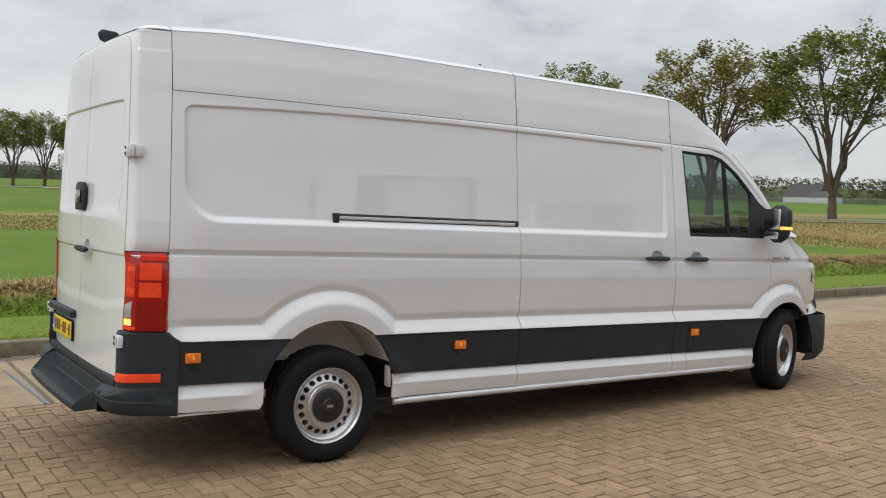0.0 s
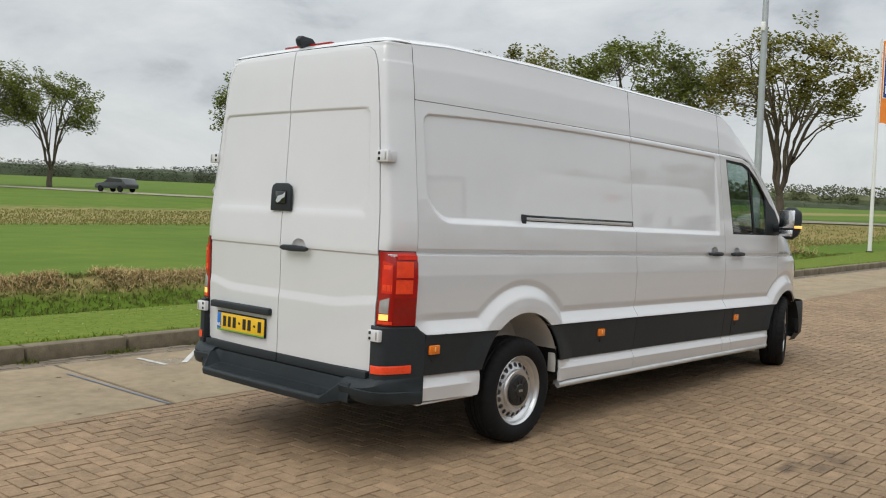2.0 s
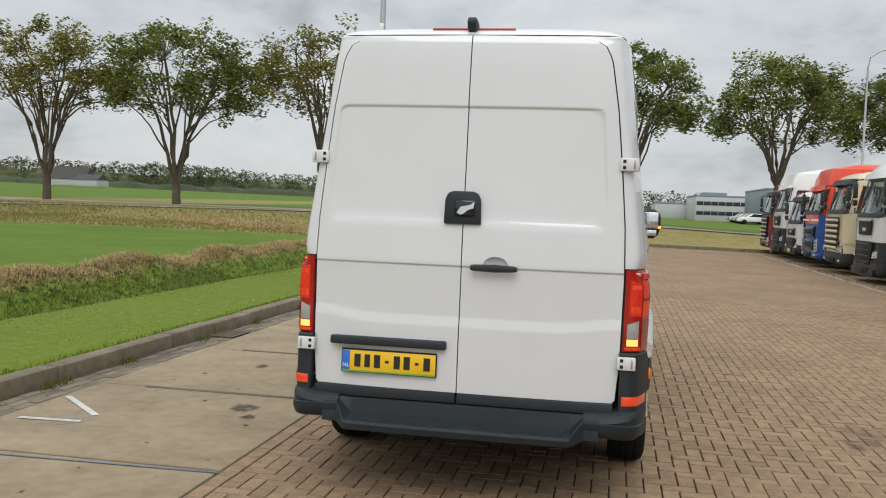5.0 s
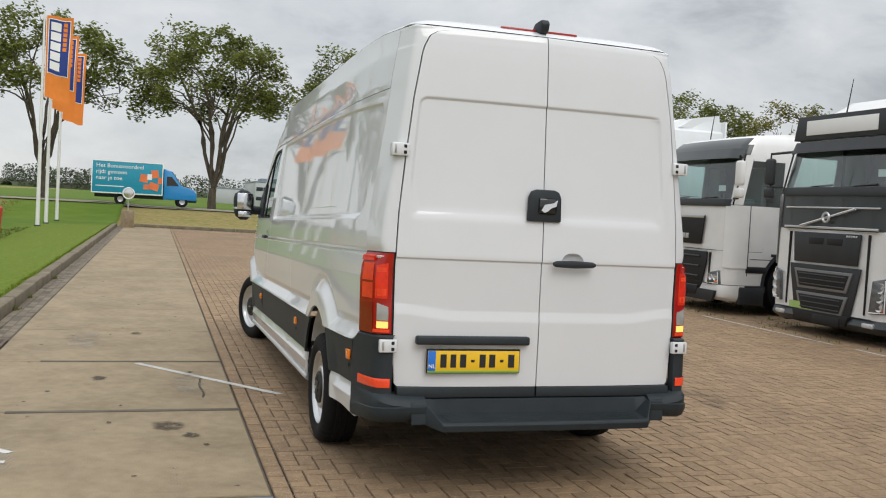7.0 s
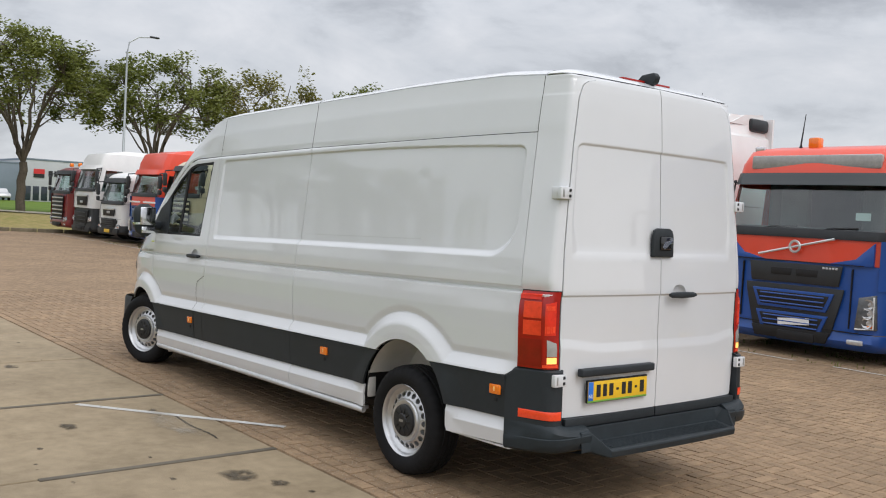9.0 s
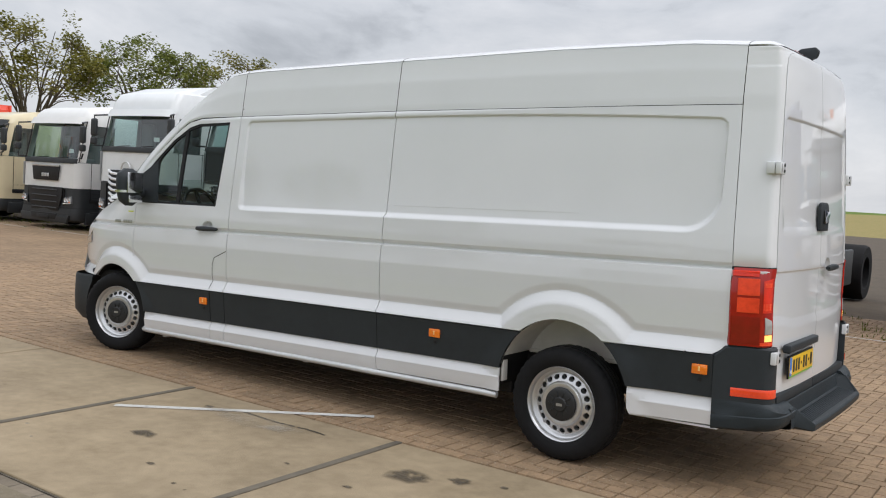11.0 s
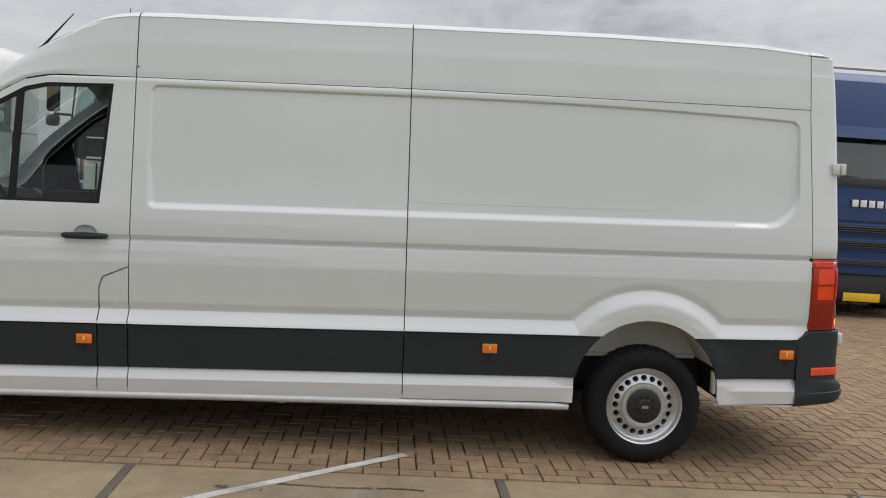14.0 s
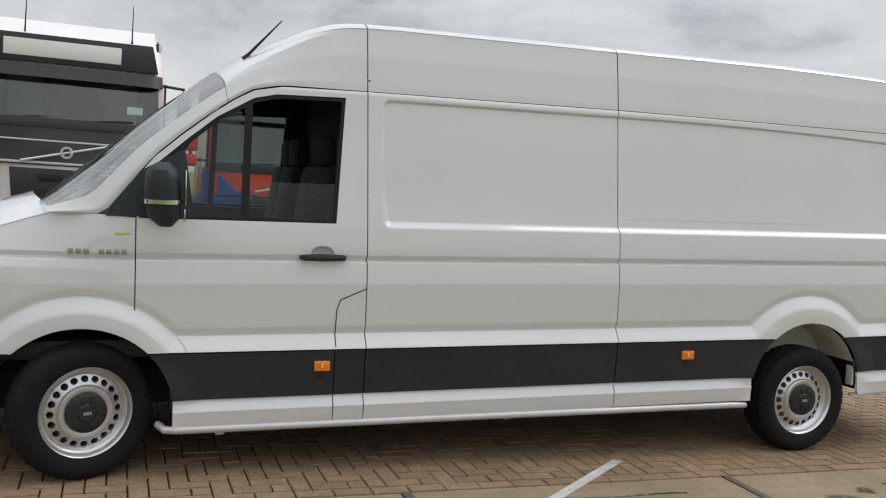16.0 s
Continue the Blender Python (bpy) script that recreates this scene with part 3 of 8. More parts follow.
part("fuel_flap_gap", bm, INNER, van)

# roof: a loft from the rear edge to the windscreen's head
ROOF_TOP = [(0.04, 2.40), (0.09, 2.455), (0.16, 2.505), (0.28, 2.548), (0.6, 2.578), (1.5, 2.600), (4.1, 2.602), (4.30, 2.597), (4.45, 2.582), (4.60, 2.545), (4.78, 2.465), (4.95, 2.355), (5.06, 2.262), (5.2, 2.135), (5.5, 1.86), (5.86, 1.535)]
ROOF_LOW = [(0.04, 2.14), (0.285, 2.154), (2.70, 2.180), (4.75, 2.180), (4.90, 2.150), (5.00, 2.095), (5.12, 2.01), (5.27, 1.89), (5.40, 1.775), (5.46, 1.70), (5.64, 1.472), (5.9, 1.472)]


ROOF_SEC = [(1.0, 0.0), (0.9985, 0.045), (0.9970, 0.085), (0.9950, 0.115), (0.9935, 0.135), (0.982, 0.32), (0.974, 0.44), (0.9690, 0.52), (0.9645, 0.55), (0.9490, 0.800), (0.9475, 0.818), (0.930, 0.822), (0.929, 0.838),
            (0.936, 0.843), (0.917, 0.876), (0.866, 0.918), (0.772, 0.951), (0.60, 0.977), (0.40, 0.993), (0.20, 0.998), (0.0, 1.0)]


SCREEN_SEC = [(1.0, 0.0), (1.003, 0.03), (1.004, 0.06), (1.002, 0.09), (0.998, 0.12), (0.992, 0.20), (0.985, 0.28), (0.979, 0.35), (0.972, 0.41), (0.955, 0.46), (0.925, 0.51), (0.89, 0.555), (0.85, 0.60),
              (0.80, 0.65), (0.74, 0.70), (0.66, 0.76), (0.57, 0.82), (0.46, 0.88), (0.33, 0.94), (0.17, 0.985), (0.0, 1.0)]


def roof_ring(x, n=None):
    h, lo = interp(ROOF_TOP, x), interp(ROOF_LOW, x)
    if x > 5.4:
        lo = min(lo, h - 0.05)
    w = half_width(min(x, 5.4), max(lo, 1.46)) if x > 0.28 else 0.838 - 0.10 * ((0.28 - x) / 0.24) ** 2
    if x > 5.0:
        w = max(w - 0.02 * step01(5.0, 5.8, x), 0.6)
    ring = []
    mix = step01(4.35, 5.15, x)
    for k in range(41):
        i = min(k, 40 - k)
        yy = ROOF_SEC[i][0] * (1 - mix) + SCREEN_SEC[i][0] * mix
        zz = ROOF_SEC[i][1] * (1 - mix) + SCREEN_SEC[i][1] * mix
        s = math.sin(math.pi * k / 40)
        ring.append((x + 0.10 * step01(4.7, 5.6, x) * (s ** 0.8), (1 if k <= 20 else -1) * yy * w, lo + (h - lo) * zz))
    return ring


for x0, x1 in ((0.285, 2.697), (2.703, 4.277), (4.283, 5.03)):
    bm = bmesh.new()
    loft(bm, [roof_ring(x) for x in ladder(x0, x1, 0.06)])
    rim = [e for e in bm.edges if e.is_boundary]
    part("roof", bm, WHITE, van, sharp=15)
bm = bmesh.new()
loft(bm, [[(p[0], p[1] * 0.985, p[2] - 0.012) for p in roof_ring(x)] for x in ladder(0.3, 4.9, 0.1)])
part("roof_lining", bm, INNER, van)
bm = bmesh.new()
loft(bm, [roof_ring(x)[:8] for x in ladder(5.032, 5.86, 0.05)])
part("a_pillar", bm, WHITE, van)
bm = bmesh.new()
loft(bm, [roof_ring(x)[-8:] for x in ladder(5.032, 5.86, 0.05)])
part("a_pillar", bm, WHITE, van)
bm = bmesh.new()
loft(bm, [roof_ring(x)[7:34] for x in ladder(5.032, 5.86, 0.06)])
part("windscreen", bm, SCREEN, van, "clear windscreen").visible_shadow = False
for side in (1, -1):
    for wx in (5.66,):
        bm = bmesh.new()
        tube(bm, [(5.93, side * 0.35 - 0.2, 1.49), (5.86, side * 0.35 + 0.05, 1.525), (5.80, side * 0.35 + 0.28, 1.575)], 0.010, 6)
        part("wiper", bm, INNER, van)
part("windscreen_label", boxbm((0, 0, 0), (0.11, 0.002, 0.07), 0.0, m=Matrix.Translation((5.735, 0.70, 1.61)) @ Euler((radians(-35), radians(42), radians(40))).to_matrix().to_4x4()), WHITEINK, van)

# bonnet and front end
def nose_y(x, z):
    return half_width(x, z)


bm = bmesh.new()
edge = [(5.87, 1.476), (6.0, 1.435), (6.2, 1.368), (6.42, 1.233), (6.56, 1.058)]
rings = []
for x, z in edge:
    w = nose_y(x, z) + 0.004
    rings.append([(x + 0.16 * (1 - abs(t) ** 2), w * t, z + 0.075 * (1 - abs(t) ** 2.6)) for t in [k / 10 - 1 for k in range(21)]])
loft(bm, rings)
part("bonnet", bm, WHITE, van)
bm = bmesh.new()
rings = []
for x, z in ((6.56, 1.055), (6.61, 0.93), (6.625, 0.80), (6.625, 0.77)):
    w = nose_y(min(x, 6.6), z)
    rings.append([(x + 0.17 * (1 - abs(t) ** 2.4), w * t, z + (0.07 * (1 - abs(t) ** 2.6) if z > 1 else 0)) for t in [k / 10 - 1 for k in range(21)]])
loft(bm, rings)
part("front_panel", bm, WHITE, van)
bm = bmesh.new()
loft(bm, [[(x + 0.012 + 0.17 * (1 - abs(t) ** 2.4), 0.93 * t, z) for t in [k / 20 - 0.5 for k in range(21)]] for x, z in ((6.585, 1.02), (6.612, 0.93), (6.627, 0.80))])
part("grille_panel", bm, CLAD, van)
bm = bmesh.new()
rings = []
for z, o in ((0.765, -0.006), (0.74, 0.004), (0.55, 0.010), (0.42, 0.004), (0.34, -0.05)):
    ring = []
    for k in range(29):
        t = k / 14 - 1
        a = math.pi / 2 * t
        ring.append((6.16 + (0.57 + o) * max(0.0, math.cos(a)) ** 0.62, math.copysign(abs(math.sin(a)) ** 0.55 * (0.948 + o), t), z))
    rings.append(ring)
loft(bm, rings)
part("front_bumper", bm, CLAD, van, "black plastic front bumper")
for side in (1, -1):
    bm = bmesh.new()
    rings = []
    for k in range(6):
        t = k / 5
        x = 6.30 + 0.34 * t
        y = half_width(x, 1.0) + 0.006
        rings.append([(x, side * y, 1.06 - 0.04 * t), (x, side * (y + 0.006), 1.10 - 0.03 * t), (x - 0.02, side * (y - 0.004), 1.20 - 0.12 * t)])
    loft(bm, rings)
    part("headlamp", bm, CLEARLENS, van, "clear swept-back headlamp")

# inner shell that closes load space and floor; its near-black darkens panel gaps
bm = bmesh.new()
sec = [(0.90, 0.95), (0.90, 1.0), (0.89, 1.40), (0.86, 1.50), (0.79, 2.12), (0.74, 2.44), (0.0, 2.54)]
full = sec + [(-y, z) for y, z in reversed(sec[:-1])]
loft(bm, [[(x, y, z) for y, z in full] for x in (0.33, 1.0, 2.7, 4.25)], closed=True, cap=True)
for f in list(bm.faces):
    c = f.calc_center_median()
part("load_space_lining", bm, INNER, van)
for x0, x1, zc in ((0.12, 0.80, 0.44), (1.70, 5.28, 0.37)):
    part("underbody", boxbm(((x0 + x1) / 2, 0, zc), (x1 - x0, 1.66, 0.10), 0.02), INNER, van)
part("underbody", boxbm((1.25, 0, 0.62), (1.0, 1.30, 0.30), 0.02), INNER, van)
part("axle", boxbm((1.25, 0, 0.34), (0.10, 1.6, 0.10), 0.03), INNER, van)
part("cab_floor", boxbm((5.25, 0, 0.78), (1.9, 1.86, 0.10), 0.02), INNER, van)
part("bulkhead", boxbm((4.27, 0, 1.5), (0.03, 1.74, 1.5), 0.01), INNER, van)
bm = bmesh.new()
prism(bm, [(5.40, 0.9), (5.40, 1.38), (5.52, 1.47), (5.90, 1.46), (5.98, 0.9)], -0.88, 0.88, "xz", 0.03)
part("dashboard", bm, INNER, van)
for sy in (0.47, -0.30, -0.62):
    seat = part("seat", boxbm((4.78, sy, 1.08), (0.50, 0.46, 0.16), 0.05), SEATCLOTH, van, "dark cloth cab seat")
    part("seat_back", boxbm((0, 0, 0), (0.14, 0.46, 0.66), 0.05, m=Matrix.Translation((4.50, sy, 1.43)) @ Euler((0, radians(-10), 0)).to_matrix().to_4x4()), SEATCLOTH, seat)
    part("headrest", boxbm((4.43, sy, 1.85), (0.10, 0.28, 0.19), 0.04), SEATCLOTH, seat)
bm = bmesh.new()
lathe(bm, [(0.185 + 0.017 * math.cos(a), 0.017 * math.sin(a)) for a in [2 * math.pi * k / 8 for k in range(9)]], 28, "x")
for a in (90, 210, 330):
    tube(bm, [(0, 0, 0), (0, 0.18 * math.cos(radians(a)), 0.18 * math.sin(radians(a)))], 0.018, 6)
bmesh.ops.transform(bm, matrix=Matrix.Translation((5.24, 0.47, 1.42)) @ Euler((0, radians(28), 0)).to_matrix().to_4x4(), verts=bm.verts)
part("steering_wheel", bm, INNER, van)

# ---- rear end ----
REAR_X = [(0.50, 0.036), (0.56, 0.030), (0.905, 0.0235), (0.915, 0.0245), (0.960, 0.0305), (1.10, 0.029), (1.222, 0.027), (1.2285, 0.0275), (1.237, 0.019), (1.25, 0.0185), (1.42, 0.024), (2.05, 0.048), (2.2, 0.056), (2.32, 0.063), (2.40, 0.070), (2.44, 0.075), (2.470, 0.084), (2.482, 0.098)]
DOOR_HALF = [(0.5, 0.812), (0.56, 0.815), (0.76, 0.829), (1.20, 0.835), (1.47, 0.826), (1.77, 0.800), (2.09, 0.766), (2.33, 0.727), (2.37, 0.714), (2.42, 0.688), (2.446, 0.645), (2.458, 0.58), (2.471, 0.30), (2.477, 0.022)]


def rear_x(y, z):
    """The tail's surface: crowned across, leaning in at the top, with pressed panels."""
    x = interp(REAR_X, z - 0.034 * step01(0.50, 0.80, abs(y)) * step01(1.08, 0.98, z) * step01(0.80, 0.90, z)) + 0.036 * (abs(y) / 0.83) ** 3.2
    d = box_dist(abs(y - 0.02) if abs(y) > 0.0 else 0.02, z, -0.3, interp([(1.4, 0.775), (2.09, 0.722)], z), 1.428, 2.094, 0.05)
    x += 0.010 * step01(0.0, interp([(1.46, 0.095), (1.64, 0.016)], z), d)
    return x


DZ = ladder(0.50, 2.5, 0.035, [(2.34, 2.482, 0.0065), (0.88, 1.03, 0.008), (1.215, 1.252, 0.004), (1.40, 1.49, 0.007), (2.06, 2.10, 0.005)])
DY = ladder(-0.9, 0.9, 0.03, [(0.70, 0.79, 0.006), (-0.79, -0.70, 0.006)])


def tail_sheet(poly, lift=0.0, thick=0.02, fn=rear_x, holes=()):
    """As clip_sheet, for outlines in y and z on the tail."""
    bm = clip_sheet(poly, lambda a, b: 0.0, 1, DY, DZ, holes=holes, thick=0)
    for v in bm.verts:
        v.co = Vector((fn(v.co.x, v.co.z) - lift, v.co.x, v.co.z))
    rim = [e for e in bm.edges if e.is_boundary]
    ex = bmesh.ops.extrude_edge_only(bm, edges=rim)
    for v in ex["geom"]:
        if isinstance(v, bmesh.types.BMVert):
            v.co.x += thick
    bmesh.ops.recalc_face_normals(bm, faces=bm.faces)
    c = max(bm.faces, key=lambda f: f.calc_area())
    if c.normal.x > 0:
        bmesh.ops.reverse_faces(bm, faces=bm.faces)
    return bm


left = [(0.022, 0.555), (0.022, 2.477), (0.30, 2.471), (0.58, 2.458), (0.645, 2.446), (0.688, 2.42), (0.714, 2.37), (0.727, 2.33), (0.766, 2.09), (0.800, 1.77), (0.826, 1.47), (0.835, 1.20), (0.829, 0.76), (0.815, 0.57), (0.80, 0.555)]
right = [(0.016 if abs(y - 0.022) < 1e-6 else -y, z) for y, z in left]
rear_l = part("rear_door", tail_sheet(left), WHITE, van, "white left rear door")
rear_r = part("rear_door", tail_sheet(right, holes=[cup_outline(-0.165, 1.243)]), WHITE, van, "white right rear door")
# pillars between doors and sides
CAP_X = [(2.4815, 0.001), (2.493, 0.016), (2.511, 0.048), (2.530, 0.100), (2.540, 0.130), (2.548, 0.165)]
ROOF_EDGE = sorted((p[2], p[1]) for p in roof_ring(0.2851)[:21])


def corner_line(z, lift=0.0):
    """Plan of the rear corner at one height, from the door's edge to the side seam: a narrow strip, a tight bend, a flat cheek."""
    d0 = interp(DOOR_HALF, z) + 0.007
    y1 = half_width(0.275, min(max(z, 0.90), 2.2)) if z < 2.15 else interp(ROOF_EDGE, z)
    x0 = rear_x(d0, min(z, 2.482)) + 0.002
    xe = interp([(1.262, 0.2585), (2.15, 0.2805)], z)
    yc = max(d0 + 0.012, y1 - 0.046)
    c, d, e = Vector((x0 + 0.020, yc)), Vector((x0, d0)), Vector((xe, y1))
    p1, p2 = c.lerp(d, 0.40), c.lerp(e, 0.13)
    pts = [d, d.lerp(p1, 0.5)]
    for k in range(7):
        t = k / 6
        pts.append(p1 * (1 - t) ** 2 + c * 2 * t * (1 - t) + p2 * t * t)
    n = Vector((-(e - p2).y, (e - p2).x)).normalized()
    for k in range(1, 6):
        t = k / 5
        pts.append(p2.lerp(e, t) + n * 0.0015 * math.sin(math.pi * t))
    if lift:
        out = []
        for i, p in enumerate(pts):
            q = pts[min(i + 1, len(pts) - 1)] - pts[max(i - 1, 0)]
            out.append(p + Vector((-q.y, q.x)).normalized() * lift)
        pts = out
    return pts


def along(pts, u):
    """The point at a share u of a line's length."""
    lens = [(b - a).length for a, b in zip(pts, pts[1:])]
    s = u * sum(lens)
    for (a, b), l in zip(zip(pts, pts[1:]), lens):
        if s <= l:
            return a.lerp(b, s / l)
        s -= l
    return pts[-1]


for side in (1, -1):
    bm = bmesh.new()
    rings = []
    for z in DZ:
        if z < 0.765 or z > 2.482:
            continue
        ln = corner_line(z)
        rings.append([(ln[0].x + 0.02, side * (ln[0].y - 0.001), z)] + [(p.x, side * p.y, z) for p in ln])
    loft(bm, rings)
    bmesh.ops.recalc_face_normals(bm, faces=bm.faces)
    part("rear_pillar", bm, WHITE, van)
bm = bmesh.new()
rings = []
for z in (2.4815, 2.487, 2.493, 2.500, 2.511, 2.522, 2.530, 2.537, 2.542, 2.546, 2.5478):
    y1 = interp(ROOF_EDGE, z)
    d0 = min(0.63, y1 * 0.86)
    half = []
    for k in range(6):
        y = d0 * k / 6
        half.append((rear_x(y, min(z, 2.482)) + interp(CAP_X, z), y, z))
    x0 = rear_x(d0, min(z, 2.482)) + interp(CAP_X, z)
    for k in range(10):
        a = math.pi / 2 * k / 9
        half.append((x0 + max(0.0, 0.281 - x0) * (1 - math.cos(a)) ** 1.3, d0 + (y1 - d0) * math.sin(a) ** 0.75, z))
    rings.append([(x, -y, zz) for x, y, zz in reversed(half[1:])] + half)
loft(bm, rings)
bmesh.ops.recalc_face_normals(bm, faces=bm.faces)
part("roof_rear_edge", bm, WHITE, van)
# near-black sheet added behind the doors so that their gaps read dark
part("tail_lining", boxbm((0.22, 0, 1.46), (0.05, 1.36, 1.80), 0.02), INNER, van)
part("brake_light", boxbm((0.205, 0.03, 2.526), (0.06, 0.46, 0.018), 0.006), REDLENS, van, "red high-level brake light")
bm = bmesh.new()
prism(bm, [(0.15, 2.50), (0.105, 2.515), (0.09, 2.555), (0.11, 2.580), (0.20, 2.574), (0.24, 2.54)], 0.005, 0.055, "xz", 0.010)
part("reversing_camera", bm, CLAD, van, "black roof reversing camera")
bm = bmesh.new()
prism(bm, [(0.122, 1.460), (0.118, 1.590), (0.104, 1.622), (0.078, 1.634), (-0.034, 1.634), (-0.060, 1.622), (-0.074, 1.590), (-0.078, 1.460)], 0.006, 0.030, "yz", 0.007)
part("lock_plate", bm, CLAD, rear_l, "black lock plate with a pale emblem shape")
part("lock_grip", boxbm((0.002, 0.010, 1.545), (0.014, 0.105, 0.085), 0.010), BLACKGLOSS, rear_l)
bm = bmesh.new()
prism(bm, [(0.050, 1.520), (0.030, 1.552), (-0.020, 1.562), (-0.045, 1.580), (-0.038, 1.545), (-0.010, 1.535), (0.010, 1.518), (0.030, 1.508)], -0.008, -0.004, "yz")
part("emblem", bm, CHROME, rear_l, "pale emblem shape")
bm = bmesh.new()
rings = []
for dy, rr in ((-0.125, 0.010), (-0.11, 0.016), (0.0, 0.021), (0.11, 0.017), (0.125, 0.010)):
    rings.append([(-0.014 + 0.014 * math.cos(a), -0.160 + dy, 1.232 + rr * math.sin(a)) for a in [2 * math.pi * k / 8 for k in range(8)]])
loft(bm, rings, closed=True, cap=True)
part("door_handle", bm, CLAD, rear_r, "black pull handle")
bm = bmesh.new()
loft(bm, [[(rear_x(y, z) + d, y, z) for y, d, z in ring] for ring in cup_rings(-0.165, 1.243, 0.034)])
part("handle_cup", bm, WHITE, rear_r)
part("plate_light_bar", boxbm((0.012, 0.40, 0.806), (0.045, 0.64, 0.046), 0.010, 3), CLAD, rear_l, "black plate-light bar")
plate = part("number_plate", boxbm((0.016, 0.392, 0.695), (0.012, 0.530, 0.130), 0.004), SEAL, rear_l, "yellow number plate in a dark frame")
part("green_strip", boxbm((0.0088, 0.392, 0.6395), (0.004, 0.520, 0.012), 0.001), PLATEGREEN, plate)
part("plate_face", boxbm((0.0085, 0.392, 0.697), (0.004, 0.518, 0.108), 0.0015), PLATEYELLOW, plate)
part("blue_field", boxbm((0.0075, 0.629, 0.697), (0.004, 0.042, 0.106), 0.001), PLATEBLUE, plate)
for k, (w, h) in enumerate(((0.044, 0.07), (0.040, 0.07), (0.044, 0.07), (0.026, 0.014), (0.044, 0.07), (0.044, 0.07), (0.026, 0.014), (0.046, 0.07))):
    part("plate_bar", boxbm((0.006, 0.565 - 0.055 * k, 0.697), (0.002, w * 0.78, h), 0.0), BLACKINK, plate)

bm = text_bm("NL", 0.030, 0.001)
bmesh.ops.transform(bm, matrix=Matrix.Translation((0.0045, 0.648, 0.668)) @ Euler((radians(90), 0, radians(-90))).to_matrix().to_4x4(), verts=bm.verts)
part("country_mark", bm, WHITEINK, plate)

# tail lamps wrap the corner
for side in (1, -1):
    def lamp_bm(z0, z1, u0, u1, lift, skew=0.0, depth=0.022):
        bm = bmesh.new()
        rings = []
        for kz in range(7):
            ring = []
            for k in range(13):
                u = u0 + (u1 - u0) * k / 12
                z = z0 + (z1 - z0) * kz / 6 + skew * (k / 12 - 0.5) * kz / 6
                p = along(corner_line(z, lift), u)
                ring.append((p.x, side * p.y, z))
            rings.append(ring)
        loft(bm, rings)
        rim = [e for e in bm.edges if e.is_boundary]
        ex = bmesh.ops.extrude_edge_only(bm, edges=rim)
        for v in ex["geom"]:
            if isinstance(v, bmesh.types.BMVert):
                v.co += Vector((depth, -side * depth, 0))
        bmesh.ops.recalc_face_normals(bm, faces=bm.faces)
        return bm
    part("lamp_seal", lamp_bm(0.823, 1.261, 0.0, 1.0, 0.004), SEAL, van, "black lamp surround")
    tl = part("tail_lamp", lamp_bm(0.831, 1.255, 0.03, 0.985, 0.011), REDLENS, van, "red wraparound tail lamp")
    for z0, z1, u0, u1, m, sk in ((1.015, 1.195, 0.11, 0.36, REDMID, -0.015), (1.108, 1.200, 0.44, 0.86, REDBRIGHT, 0.0), (1.014, 1.095, 0.44, 0.86, REDBRIGHT, 0.0), (1.155, 1.178, 0.14, 0.34, REDBRIGHT, 0.0), (1.028, 1.066, 0.13, 0.35, REDBRIGHT, 0.0),
                                  (1.212, 1.242, 0.46, 0.96, REDMID, 0.0), (0.843, 0.992, 0.42, 0.96, REDDARK, 0.0),
                                  (0.900, 0.982, 0.09, 0.31, CLEARLENS, 0.020), (0.860, 0.895, 0.09, 0.31, AMBERLIT, 0.0), (0.838, 0.854, 0.06, 0.40, REDBRIGHT, 0.0)):
        part("lens", lamp_bm(z0, z1, u0, u1, 0.0145, sk), m, tl)
    # bumper corner
    bm = bmesh.new()
    rings = []
    plan = [(0.328, 0.988), (0.262, 0.978), (0.17, 0.957), (0.10, 0.938), (0.068, 0.926), (0.044, 0.908), (0.032, 0.885), (0.027, 0.858), (0.027, 0.838), (0.075, 0.832)]
    for (x, y), zt in zip(plan, (0.770, 0.824, 0.826, 0.826, 0.826, 0.826, 0.826, 0.826, 0.826, 0.826)):
        rings.append([(x, side * y, 0.44), (x, side * y, 0.595), (x, side * y, zt - 0.010), (x + 0.010, side * (y - 0.012), zt)])
    loft(bm, rings)
    bmesh.ops.recalc_face_normals(bm, faces=bm.faces)
    part("bumper_corner", bm, CLAD, van, "black rear corner trim")
    # swept lip below the reflector, running into the step
    bm = bmesh.new()
    rings = []
    plan = [(0.328, 0.988), (0.262, 0.979), (0.17, 0.958), (0.09, 0.937), (0.040, 0.914), (0.004, 0.880), (-0.014, 0.832), (-0.022, 0.760), (-0.024, 0.660)]
    for k, (x, y) in enumerate(plan):
        nx, ny = ((-0.1, 1.0), (-0.18, 0.98), (-0.22, 0.97), (-0.35, 0.93), (-0.62, 0.78), (-0.85, 0.52), (-0.97, 0.25), (-1.0, 0.05), (-1.0, 0.0))[k]
        g = (0.0, 0.1, 0.3, 0.7, 1.0, 1.0, 1.0, 1.0, 1.0)[k]
        zt = (0.545, 0.545, 0.545, 0.545, 0.540, 0.525, 0.514, 0.508, 0.506)[k]
        zl = 0.356 + 0.0036 * k
        rings.append([(x + o * nx, side * (y + o * ny), z) for o, z in ((-0.08, zl), (-0.014, zl + 0.002), (0.004 * g, zl + 0.014), (0.002 + 0.016 * g, zl + 0.050), (0.002 + 0.017 * g, zl + 0.078), (-0.001 + 0.012 * g, zl + 0.083), (0.001 + 0.012 * g, zt - 0.045), (-0.003 * g, zt - 0.022), (-0.030 * g, zt), (-0.10, zt + 0.006))])
    vs = loft(bm, rings)
    bm.faces.new(vs[-1])
    bmesh.ops.recalc_face_normals(bm, faces=bm.faces)
    end = part("bumper_end", bm, STEP, van, "black step bumper end")
